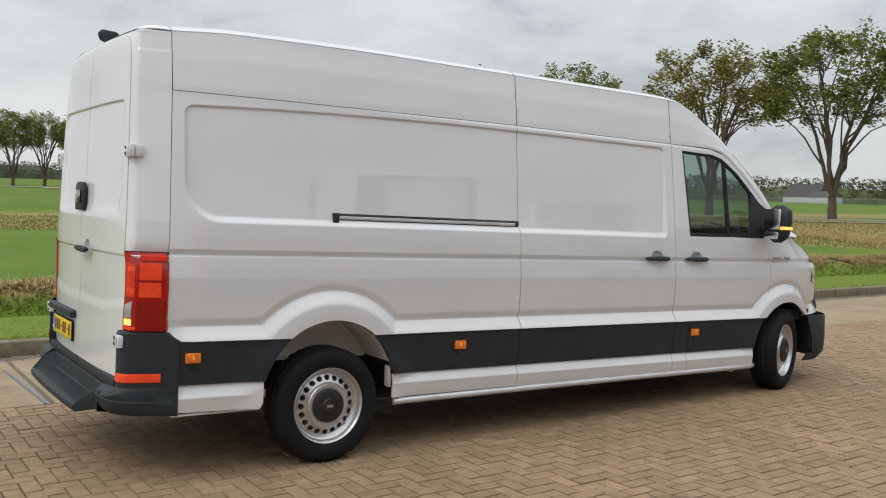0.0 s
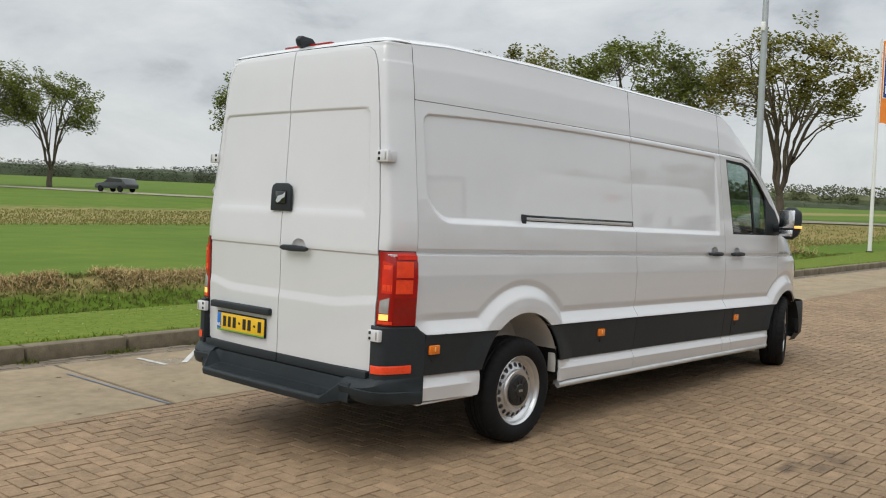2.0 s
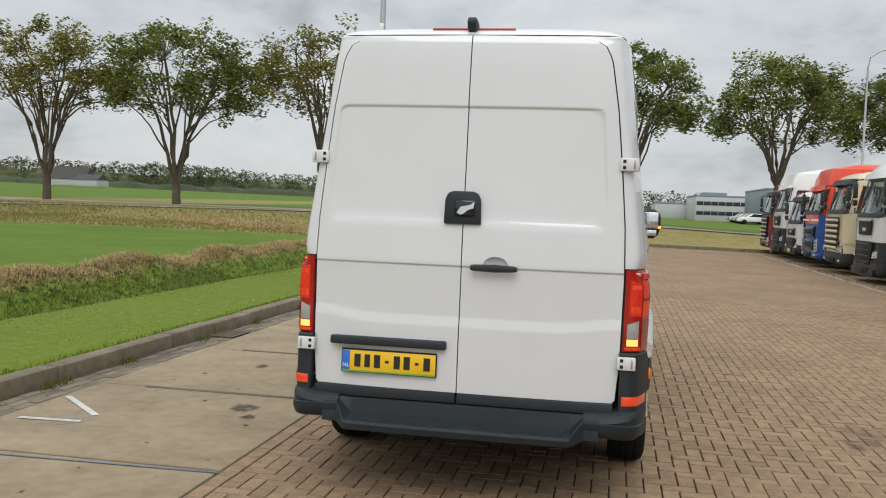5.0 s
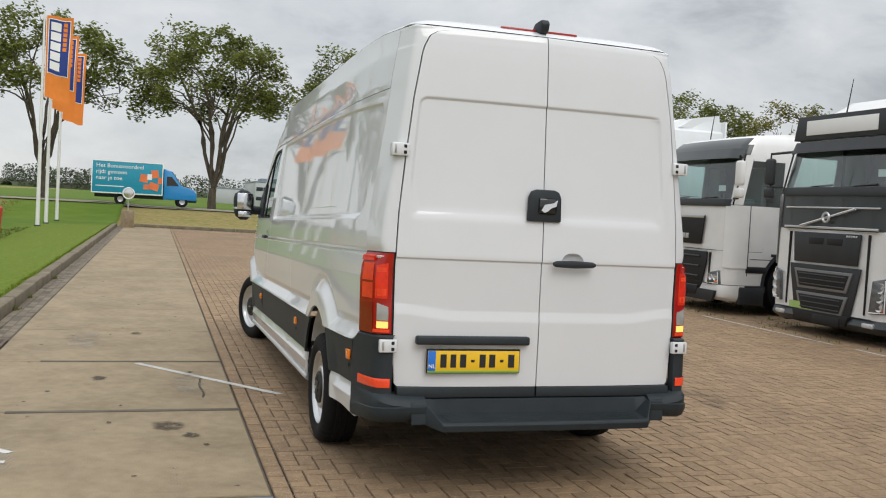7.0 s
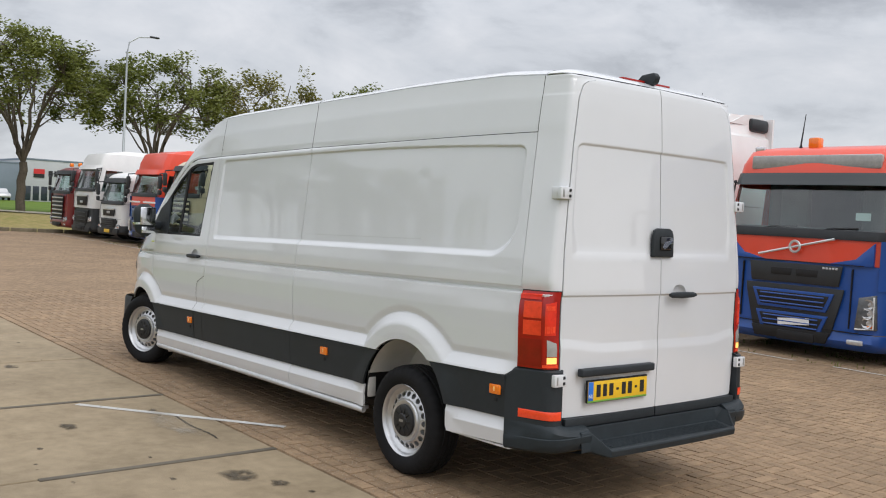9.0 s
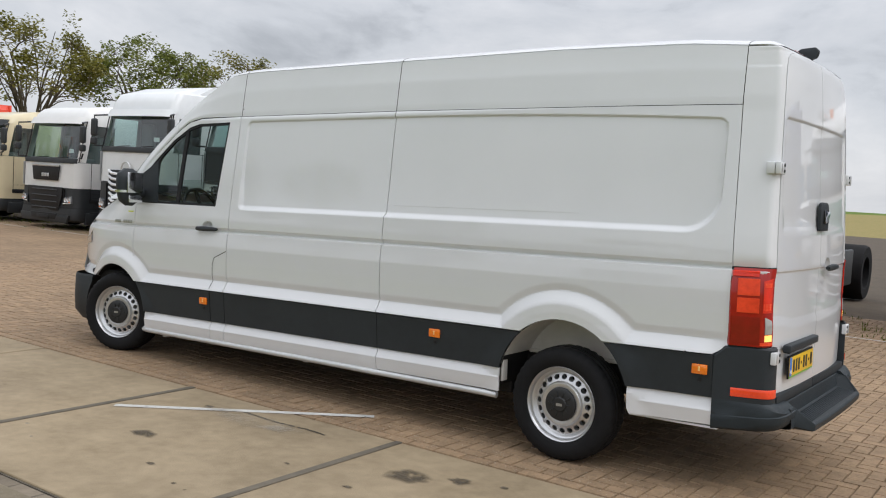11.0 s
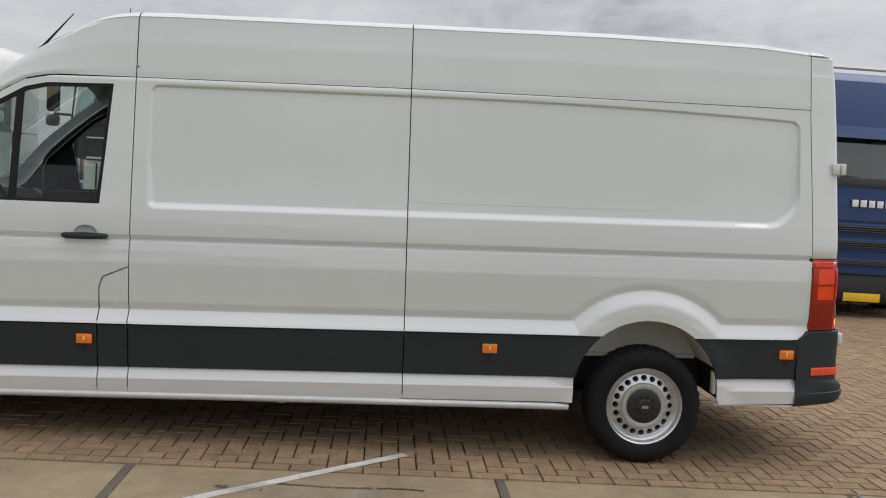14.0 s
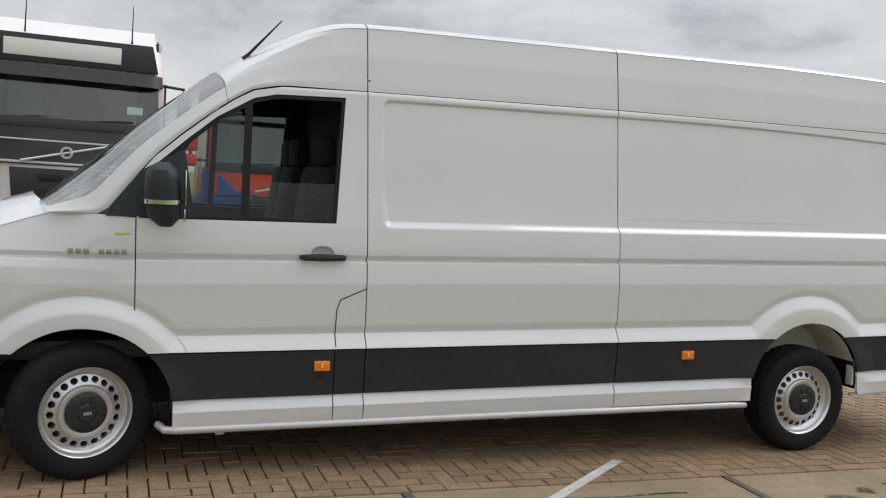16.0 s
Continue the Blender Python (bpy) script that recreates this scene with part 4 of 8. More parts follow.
    bm = bmesh.new()
    lathe(bm, [(0.0, -0.004), (0.008, -0.003), (0.010, 0.002)], 12, "x", (-0.0365, side * 0.700, 0.452))
    part("sensor", bm, SEAL, end)
    part("end_gap", boxbm((-0.036, side * 0.745, 0.438), (0.008, 0.004, 0.052)), SEAL, end)
    bm = bmesh.new()
    rings = []
    for x, y in ((0.235, 0.971), (0.17, 0.957), (0.10, 0.939), (0.068, 0.927), (0.044, 0.909), (0.031, 0.885), (0.026, 0.858), (0.026, 0.844)):
        rings.append([(x - 0.003, side * (y + 0.004), 0.552), (x - 0.004, side * (y + 0.005), 0.556), (x - 0.004, side * (y + 0.005), 0.596), (x - 0.003, side * (y + 0.004), 0.600)])
    loft(bm, rings)
    part("reflector", bm, REFLECT, van, "orange-red reflector strip")
# step of the bumper
bm = bmesh.new()
mid = [(0.060, 0.494), (0.030, 0.492), (0.024, 0.488), (0.012, 0.414), (0.006, 0.411), (-0.107, 0.391), (-0.110, 0.396), (-0.124, 0.394), (-0.132, 0.388), (-0.135, 0.380), (-0.130, 0.350), (-0.120, 0.345), (0.05, 0.352)]
high = [(0.060, 0.496), (0.036, 0.495), (0.030, 0.494), (0.006, 0.490), (0.001, 0.489), (-0.020, 0.484), (-0.023, 0.484), (-0.029, 0.482), (-0.033, 0.478), (-0.036, 0.470), (-0.040, 0.372), (-0.030, 0.366), (0.05, 0.358)]
rings = []
for y, k in ((-0.74, 1.0), (-0.668, 1.0), (-0.663, 0.97), (-0.598, 0.03), (-0.592, 0.0), (-0.55, 0.0), (-0.30, 0.0), (0.0, 0.0), (0.30, 0.0), (0.55, 0.0), (0.592, 0.0), (0.598, 0.03), (0.663, 0.97), (0.668, 1.0), (0.74, 1.0)):
    bow = 0.014 * (1 - (y / 0.60) ** 2) if abs(y) < 0.60 else 0.0
    rings.append([(xm + (xh - xm) * k - bow * (xm < -0.05), y, zm + (zh - zm) * k) for (xm, zm), (xh, zh) in zip(mid, high)])
loft(bm, rings)
bmesh.ops.recalc_face_normals(bm, faces=bm.faces)
step = part("bumper_step", bm, STEP, van, "black ribbed rear step", sharp=22)
for k in range(9):
    part("tread_rib", boxbm((-0.010 - 0.0112 * k, 0.0, 0.4110 - 0.00207 * k), (0.0055, 1.14 - 0.004 * k, 0.007), 0.0015), STEP, step)
for cy, w, dr in ((0.416, 0.782, rear_l), (-0.396, 0.822, rear_r)):
    part("door_sill_trim", boxbm((0.054, cy, 0.5255), (0.056, w, 0.054), 0.003), CLAD, dr, "dark trim strip along the door's foot")
part("sill_gap", boxbm((0.075, 0.0, 0.50), (0.05, 1.64, 0.05)), SEAL, van)

# ---- wheels ----
def wheel_parts(parent):
    tyre = bmesh.new()
    prof = [(0.222, -0.085), (0.233, -0.098), (0.264, -0.112), (0.300, -0.114), (0.328, -0.104), (0.344, -0.086), (0.351, -0.055), (0.3515, -0.036), (0.344, -0.033), (0.344, -0.027), (0.352, -0.024),
            (0.352, -0.003), (0.344, 0.0), (0.344, 0.006), (0.352, 0.009), (0.3515, 0.036), (0.344, 0.04), (0.344, 0.046), (0.351, 0.055), (0.344, 0.086), (0.328, 0.104), (0.300, 0.114), (0.264, 0.112), (0.233, 0.098), (0.222, 0.085)]
    lathe(tyre, prof, 120, "y", wave=lambda k, i: (-0.007 if k % 3 == 0 and i in (4, 5, 6, 18, 19, 20) else 0))
    t = part("tyre", tyre, RUBBER, parent, "black treaded van tyre")
    rim = bmesh.new()
    lathe(rim, [(0.214, -0.08), (0.222, 0.086), (0.2235, 0.094), (0.219, 0.099), (0.212, 0.094), (0.207, 0.078), (0.203, 0.070), (0.196, 0.067), (0.190, 0.058), (0.180, 0.050)], 64, "y")
    n = 20
    for k in range(n):
        a0 = 2 * math.pi * k / n
        ring_o, ring_i = [], []
        hr = 0.0165
        for j in range(16):
            b = 2 * math.pi * j / 16
            sq = 1 / max(abs(math.cos(b)), abs(math.sin(b)))
            u, v = math.cos(b) * sq, math.sin(b) * sq
            rad, ang = 0.1565 + 0.0235 * u, a0 + v * math.pi / n
            ring_o.append((rad * math.cos(ang), 0.050 + 0.022 * (1 - u) / 2, rad * math.sin(ang)))
            rh, ah = 0.1590 + hr * math.cos(b) * 0.95, a0 + hr * 1.06 * math.sin(b) / 0.159
            ring_i.append((rh * math.cos(ah), 0.049 + 0.468 * (0.180 - rh), rh * math.sin(ah)))
        inn = [(p[0], 0.012, p[2]) for p in ring_i]
        loft(rim, [ring_o, ring_i, inn], closed=True)
    lathe(rim, [(0.1335, 0.072), (0.131, 0.082), (0.124, 0.090), (0.112, 0.092), (0.100, 0.086), (0.0, 0.084)], 48, "y")
    bmesh.ops.recalc_face_normals(rim, faces=rim.faces)
    bmesh.ops.scale(rim, vec=(1.045, 1.0, 1.045), verts=rim.verts)
    r = part("rim", rim, RIM, parent, "silver steel wheel rim with round holes")
    cap = bmesh.new()
    lathe(cap, [(0.103, 0.084), (0.101, 0.100), (0.088, 0.106), (0.048, 0.104), (0.040, 0.112), (0.0, 0.113)], 36, "y")
    c = part("hub_cap", cap, CAPBLACK, parent, "black ribbed hub cap")
    for k in range(10):
        a = math.pi / 5 * k
        part("rib", boxbm((0, 0, 0), (0.040, 0.006, 0.008), 0.002, m=Euler((0, -a, 0)).to_matrix().to_4x4() @ Matrix.Translation((0.064, 0.107, 0))), CAPBLACK, c)
    part("cap_mark", boxbm((0, 0.1145, 0), (0.040, 0.002, 0.016), 0.0), GREYBADGE, c)
    # flat black disc behind the rim holes; their dark depth is its colour
    d = bmesh.new()
    lathe(d, [(0.205, 0.004), (0.20, 0.016), (0.06, 0.016), (0.0, 0.016)], 24, "y")
    part("brake_drum", d, SEAL, parent)


first = None
for x, z, side, steer in ((1.25, 0.347, 1, 0), (1.25, 0.347, -1, 0), (5.735, 0.470, 1, 18), (5.735, 0.470, -1, 18)):
    m = Matrix.Translation((x, side * 0.905, z)) @ Euler((0, 0, radians((0 if side > 0 else 180) + steer))).to_matrix().to_4x4()
    w = new("wheel")
    w.parent = van
    w.matrix_basis = m
    tagged(w, "silver steel wheel with a black tyre")
    if first is None:
        wheel_parts(w)
        first = w
    else:
        def add_children(src, dst):
            for ch in src.children:
                c2 = ch.copy()
                scene.collection.objects.link(c2)
                c2.parent = dst
                add_children(ch, c2)
        add_children(first, w)

# fender lettering as bars, antenna
for k in range(8):
    if k == 3:
        continue
    part("badge_bar", boxbm((5.79 - 0.036 * k, half_width(5.79 - 0.036 * k, 1.283) + 0.001, 1.283), (0.026, 0.005, 0.030), 0.002), GREYBADGE, van)
    part("badge_bar", boxbm((5.79 - 0.036 * k, -half_width(5.79 - 0.036 * k, 1.283) - 0.001, 1.283), (0.026, 0.005, 0.030), 0.002), GREYBADGE, van)
part("yellow_tag", boxbm((5.548, half_width(5.55, 1.373) + 0.001, 1.373), (0.075, 0.003, 0.012), 0.001), mat("yellow_green_tag", (0.55, 0.6, 0.06), 0.5), van, "small yellow-green tag")
bm = bmesh.new()
tube(bm, [(4.93, 0.62, 2.33), (4.90, 0.62, 2.36), (4.72, 0.62, 2.56)], [0.014, 0.009, 0.003], 8)
part("roof_antenna", bm, INNER, van, "black whip antenna")

# ---------- ground ----------
def ground_z(x, y):
    """Height of the land: yard, verge, ditch, field and the road's low dyke."""
    yk = 3.86
    z = -0.02
    # distance beyond the verge side
    if y > yk:
        d = y - yk
        z = 0.125 + 0.02 * noise.noise(Vector((x * 0.4, y * 0.4, 0)))
        end = step01(34, 24, x)
        ditch = math.exp(-((y - 7.45) / 0.90) ** 2) * (0.50 * end)
        z -= ditch
        z += 0.20 * end * math.exp(-((y - 8.95) / 0.42) ** 2) * max(0.0, 0.55 + 0.9 * noise.noise(Vector((x * 0.45, 2.0, 7.0))))
        if y > 10.0 and x < 33:
            z += 0.06 * noise.noise(Vector((x * 0.13, y * 0.13, 4)))
    # rise to the road, and the land's slow climb beyond it
    far = max(0.0, (y - 30.0) / 30.0, (x - 42.0 + max(0.0, -y) * 0.15) / 11.0)
    z += (0.78 - 0.35 * step01(0.0, -12.0, y)) * step01(0.0, 1.0, far)
    r = math.hypot(x, y)
    if r > 60:
        z += step01(60, 520, r) * (1.0 + 4.6 * max(0.0, y / r) ** 1.5) + 0.8 * step01(60, 130, r) * max(0.0, y / r)
    return z


def land_mat():
    """Turf of the verge, field and rough dry strips, shading into one another by two masks broken with noise."""
    m = mat("grass_land", (0.066, 0.124, 0.010), 0.95, scale=0.9, bump=0.25, bscale=30, col2=(0.122, 0.182, 0.018), spec=0.2)
    n, l = m.node_tree.nodes, m.node_tree.links
    b = n["Principled BSDF"]
    base = b.inputs["Base Color"].links[0].from_socket
    tc = n.new("ShaderNodeTexCoord")
    for key, c1, c2, sc in (("mown", (0.090, 0.140, 0.013), (0.156, 0.204, 0.023), 9.0), ("dry", (0.185, 0.170, 0.050), (0.330, 0.250, 0.110), 3.2)):
        at = n.new("ShaderNodeAttribute")
        at.attribute_name = key
        nz = n.new("ShaderNodeTexNoise")
        nz.inputs["Scale"].default_value = sc * 0.35
        nz.inputs["Detail"].default_value = 6
        l.new(tc.outputs["Object"], nz.inputs["Vector"])
        fine = n.new("ShaderNodeTexNoise")
        fine.inputs["Scale"].default_value = sc
        fine.inputs["Detail"].default_value = 8
        fine.inputs["Roughness"].default_value = 0.7
        l.new(tc.outputs["Object"], fine.inputs["Vector"])
        c = n.new("ShaderNodeMix")
        c.data_type = "RGBA"
        c.inputs["A"].default_value, c.inputs["B"].default_value = (*c1, 1), (*c2, 1)
        r = n.new("ShaderNodeMapRange")
        r.inputs["From Min"].default_value, r.inputs["From Max"].default_value = 0.34, 0.66
        l.new(fine.outputs["Fac"], r.inputs["Value"])
        l.new(r.outputs["Result"], c.inputs["Factor"])
        add = n.new("ShaderNodeMath")
        add.operation = "ADD"
        l.new(at.outputs["Fac"], add.inputs[0])
        l.new(nz.outputs["Fac"], add.inputs[1])
        k = n.new("ShaderNodeMapRange")
        k.inputs["From Min"].default_value, k.inputs["From Max"].default_value = 0.78, 1.22
        l.new(add.outputs[0], k.inputs["Value"])
        x = n.new("ShaderNodeMix")
        x.data_type = "RGBA"
        l.new(k.outputs["Result"], x.inputs["Factor"])
        l.new(base, x.inputs["A"])
        l.new(c.outputs["Result"], x.inputs["B"])
        base = x.outputs["Result"]
    l.new(base, b.inputs["Base Color"])
    return m


LAND = land_mat()
BRICKBASE = mat("paving_joint_sand", (0.080, 0.060, 0.040), 0.95, var=0.3, scale=6, bump=0.3, bscale=90)
BRICK = mat("brown_paving_brick", (0.270, 0.182, 0.106), 0.85, var=0.30, scale=46, bump=0.35, bscale=120, island=0.11, patch=0.14)
BRICKPART = mat("brown_paving_brick_near", (0.270, 0.182, 0.106), 0.85, var=0.30, scale=46, bump=0.35, bscale=120, rnd=0.11, patch=0.14)
SLAB = mat("weathered_concrete_slab", (0.208, 0.158, 0.094), 0.85, var=0.2, scale=9.0, bump=0.35, bscale=90, col2=(0.345, 0.270, 0.172), patch=0.11)
KERB = mat("old_concrete_kerb", (0.110, 0.088, 0.054), 0.9, var=0.3, scale=11, bump=0.6, bscale=60, col2=(0.245, 0.205, 0.142))
GUTTER = mat("dirty_gutter_brick", (0.130, 0.105, 0.075), 0.9, var=0.3, scale=9, bump=0.4, bscale=60, island=0.2, col2=(0.225, 0.185, 0.135))
IRON = mat("rusty_cast_iron", (0.115, 0.086, 0.060), 0.75, var=0.35, scale=20, bump=0.3)
JOINT = mat("dark_joint_filler", (0.115, 0.098, 0.074), 0.9, var=0.3, scale=12)

# one sheet to the horizon: fine near, coarse far
gx = ladder(-60, 100, 2.0, [(-12, 50, 1.0)]) + [130, 180, 260, 400, 700, 1200, 2500]
gx = [-2500, -900, -300, -120] + gx
gy = [-2500, -900, -300, -120] + ladder(-60, 3.84, 3.0) + [3.862] + ladder(4.1, 14, 0.3) + ladder(15, 100, 2.5) + [130, 180, 260, 400, 700, 1200, 2500]
verts, faces, mi = [], [], []
for x in gx:
    for y in gy:
        verts.append((x, y, ground_z(x, y)))
ny = len(gy)


def yard_end(y):
    """Where the paved yard stops: square at the verge, slanting away towards the parked rigs."""
    return 39.7 - 0.27 * max(0.0, 3.4 - y)


def dryness(x, y):
    """Where the growth is rough and straw-coloured: the ditch's far lip, the road's dyke, the strip behind the rigs."""
    if y > 3.86:
        d = 0.95 * math.exp(-((y - 8.92) / 0.38) ** 2) * step01(31, 27, x) + 0.14 * step01(6.3, 6.9, y) * step01(9.6, 8.6, y) * step01(31, 27, x)
        d += 0.66 * step01(29.5, 32, y) * step01(50, 41, y) + 0.72 * step01(29, 33, x) * step01(8, 11, y) * step01(52, 40, y) * step01(60, 48, x)
        return min(1.0, d)
    return 0.75 * step01(62, 50, x)


for i in range(len(gx) - 1):
    for j in range(ny - 1):
        faces.append((i * ny + j, (i + 1) * ny + j, (i + 1) * ny + j + 1, i * ny + j + 1))
        x, y = (gx[i] + gx[i + 1]) / 2, (gy[j] + gy[j + 1]) / 2
        mi.append(1 if y < 3.86 and y > -60 and -60 < x < yard_end(y) + 0.5 else 0)
me = bpy.data.meshes.new("ground")
me.from_pydata(verts, [], faces)
for m in (LAND, BRICKBASE):
    me.materials.append(m)
me.polygons.foreach_set("material_index", mi)
at = me.attributes.new("dry", "FLOAT", "POINT")
at.data.foreach_set("value", [dryness(x, y) for x in gx for y in gy])
at = me.attributes.new("mown", "FLOAT", "POINT")
at.data.foreach_set("value", [1.0 if 3.8 < y < 6.3 and x < 37 else 0.0 for x in gx for y in gy])
for p in me.polygons:
    p.use_smooth = True
ground = tagged(new("ground", me), "yard bed, mown verge, ditch, field and grassy dyke to the horizon", "ground", kind="structure")

# ---------- slabs, kerb, lines ----------
slab_strip = tagged(new("concrete_strip"), "strip of weathered concrete slabs beside the kerb", "pavement", kind="structure")
for k in range(-4, 20):
    x0 = 0.19 + 2.0 * k if k < 1 else 0.19 + 1.985 * k
    x1 = x0 + 1.965
    bm = boxbm(((x0 + x1) / 2, 2.41, -0.055), (x1 - x0, 1.97, 0.11 + 0.002 * math.sin(k * 2.3)), 0.006, 1)
    part("slab", bm, SLAB, slab_strip)
part("joint_bed", boxbm((19.0, 2.41, -0.035), (55.0, 1.99, 0.05)), JOINT, slab_strip)
part("gutter_bed", boxbm((19.0, 3.56, -0.052), (55.0, 0.30, 0.08), 0.004), JOINT, slab_strip)
rg = random.Random(12)
gv, gf = [], []
for row in range(3):
    for k in range(250):
        x, y, z = -8.2 + 0.21 * k + 0.07 * row, 3.46 + 0.0985 * row, -0.006 + rg.uniform(-0.005, 0.004) - 0.004 * (row == 1)
        hx, hy, c = 0.1015, 0.0458, len(gv)
        gv += [(x - hx, y - hy, z - 0.02), (x + hx, y - hy, z - 0.02), (x + hx, y + hy, z - 0.02), (x - hx, y + hy, z - 0.02)]
        gv += [(x + sx * (hx - 0.005), y + sy * (hy - 0.005), z + rg.uniform(-0.002, 0.002)) for sx, sy in ((-1, -1), (1, -1), (1, 1), (-1, 1))]
        gf += [tuple(c + i for i in q) for q in ((4, 5, 6, 7), (0, 1, 5, 4), (1, 2, 6, 5), (2, 3, 7, 6), (3, 0, 4, 7))]
me = bpy.data.meshes.new("gutter_bricks")
me.from_pydata(gv, [], gf)
me.materials.append(GUTTER)
o = tagged(new("gutter_bricks", me), "three rows of dirty gutter bricks", kind="stuff")
o.parent = slab_strip
drain = tagged(new("drain_grate"), "rusty cast-iron drain grate set in the gutter", "drain", kind="structure")
DX = 5.12
part("drain_pit", boxbm((DX, 3.56, 0.0), (0.46, 0.28, 0.012)), INNER, drain)
for s in (1, -1):
    part("drain_rim", boxbm((DX, 3.56 + s * 0.14, 0.008), (0.50, 0.03, 0.014), 0.003), IRON, drain)
    part("drain_rim", boxbm((DX + s * 0.235, 3.56, 0.008), (0.03, 0.25, 0.014), 0.003), IRON, drain)
for k in range(8):
    part("drain_bar", boxbm((DX - 0.19 + 0.054 * k, 3.56, 0.009), (0.022, 0.25, 0.012), 0.003), IRON, drain)
kerb = tagged(new("kerb"), "row of old weathered concrete kerb stones", "kerb", kind="structure")
for k in range(-9, 39):
    part("kerb_stone", boxbm((0.55 + k + 0.006 * math.sin(k * 1.7), 3.79 + 0.008 * math.sin(k * 2.1), 0.035), (0.985, 0.17, 0.21 + 0.006 * math.sin(k * 3.3)), 0.022, 2), KERB, kerb)
bm = bmesh.new()
end_kerb = tagged(new("end_kerb"), "low concrete kerb that closes the yard", "kerb", kind="structure")
for k in range(0, 34):
    y = 3.0 - k
    x = 39.9 - 0.27 * max(0.0, 3.4 - y)
    part("kerb_stone", boxbm((0, 0, 0), (0.16, 1.0, 0.22), 0.02, m=Matrix.Translation((x, y, 0.03)) @ Matrix.Rotation(radians(-15), 4, "Z")), KERB, end_kerb)


def flat_mark(name, pts, z, m, label, cat):
    me = bpy.data.meshes.new(name)
    me.from_pydata([(x, y, z) for x, y in pts], [], [tuple(range(len(pts)))])
    me.materials.append(m)
    return tagged(new(name, me), label, cat, kind="structure")


def stroke(a, b, w):
    d = (Vector(b) - Vector(a)).normalized() * (w / 2)
    return [(a[0] - d.y, a[1] + d.x), (a[0] + d.y, a[1] - d.x), (b[0] + d.y, b[1] - d.x), (b[0] - d.y, b[1] + d.x)]


def stain(x, y, rx, ry, seed, m, z=0.004):
    """A ragged spot whose soak fades out towards its rim."""
    vs, fs = [(x, y, z)], []
    for ring in (0.55, 1.0):
        for k in range(24):
            a = 2 * math.pi * k / 24
            r = ring * (1 + 0.45 * noise.noise(Vector((math.cos(a) * 1.6, math.sin(a) * 1.6, seed))))
            vs.append((x + rx * r * math.cos(a), y + ry * r * math.sin(a), z))
    for k in range(24):
        j = (k + 1) % 24
        fs += [(0, 1 + k, 1 + j), (1 + k, 25 + k, 25 + j), (1 + k, 25 + j, 1 + j)]
    me = bpy.data.meshes.new("stain")
    me.from_pydata(vs, [], fs)
    me.materials.append(m)
    me.attributes.new("soaked", "FLOAT", "POINT").data.foreach_set("value", [1.0] * 25 + [0.0] * 24)
    return tagged(new("stain", me), "dark oil stain soaked into the surface" if m is not PALE else "pale dusty patch on the concrete", "stain", kind="structure")


def soak(name, col, thin, lo=0.36, hi=0.62, grain=5.0, fade=True):
    """A thin layer that lets the surface show through unevenly."""
    m = mat(name, col, 0.85, var=0.3, scale=9)
    n, l = m.node_tree.nodes, m.node_tree.links
    tr = n.new("ShaderNodeBsdfTransparent")
    nz = n.new("ShaderNodeTexNoise")
    nz.inputs["Scale"].default_value = grain
    nz.inputs["Detail"].default_value = 6
    mr = n.new("ShaderNodeMapRange")
    mr.inputs["From Min"].default_value, mr.inputs["From Max"].default_value = lo, hi
    mr.inputs["To Min"].default_value, mr.inputs["To Max"].default_value = 0.0, thin
    l.new(n.new("ShaderNodeTexCoord").outputs["Object"], nz.inputs["Vector"])
    l.new(nz.outputs["Fac"], mr.inputs["Value"])
    fac = mr.outputs["Result"]
    if fade:
        at = n.new("ShaderNodeAttribute")
        at.attribute_name = "soaked"
        mul = n.new("ShaderNodeMath")
        mul.operation = "MULTIPLY"
        l.new(fac, mul.inputs[0])
        l.new(at.outputs["Fac"], mul.inputs[1])
        fac = mul.outputs[0]
    x = n.new("ShaderNodeMixShader")
    l.new(fac, x.inputs["Fac"])
    l.new(tr.outputs["BSDF"], x.inputs[1])
    l.new(n["Principled BSDF"].outputs["BSDF"], x.inputs[2])
    l.new(x.outputs["Shader"], n["Material Output"].inputs["Surface"])
    return m


SOAK = soak("tyre_and_oil_dirt", (0.085, 0.068, 0.050), 0.42)
PALE = soak("pale_dust_patch", (0.36, 0.32, 0.26), 0.5)
OIL = soak("old_oil_soak", (0.075, 0.060, 0.040), 0.75, 0.30, 0.50, 14.0)
LINE = soak("worn_white_road_paint", (0.56, 0.55, 0.52), 0.92, 0.22, 0.38, 22.0, False)
flat_mark("bay_line", stroke((4.05, 2.17), (2.66, 1.06), 0.062), 0.004, LINE, "worn white paint line across slab and bricks", "road marking")
flat_mark("bay_line", stroke((1.60, 3.33), (1.12, 2.80), 0.05), 0.006, LINE, "short worn white paint line", "road marking")
flat_mark("bay_line", stroke((0.90, 3.25), (0.93, 2.80), 0.05), 0.006, LINE, "short worn white paint line", "road marking")
BLUELINE = mat("faded_blue_chalk_line", (0.14, 0.17, 0.24), 0.8, var=0.2, scale=20)
flat_mark("blue_line", stroke((0.07, 2.95), (0.12, 1.42), 0.02), 0.0055, BLUELINE, "thin faded blue line on the slab", "road marking")
stain(1.70, 1.92, 0.15, 0.12, 1, OIL)
stain(1.44, 1.78, 0.07, 0.06, 2, OIL)
stain(3.35, 2.45, 0.12, 0.06, 3, OIL)
stain(3.60, 1.72, 0.04, 0.04, 4, OIL)
stain(5.9, 2.2, 0.12, 0.07, 5, OIL)
for k in range(14):
    stain(1.2 + 0.9 * k + 0.3 * math.sin(k * 5), 1.7 + 1.4 * abs(math.sin(k * 2.7)), 0.035, 0.022, 10 + k, OIL)
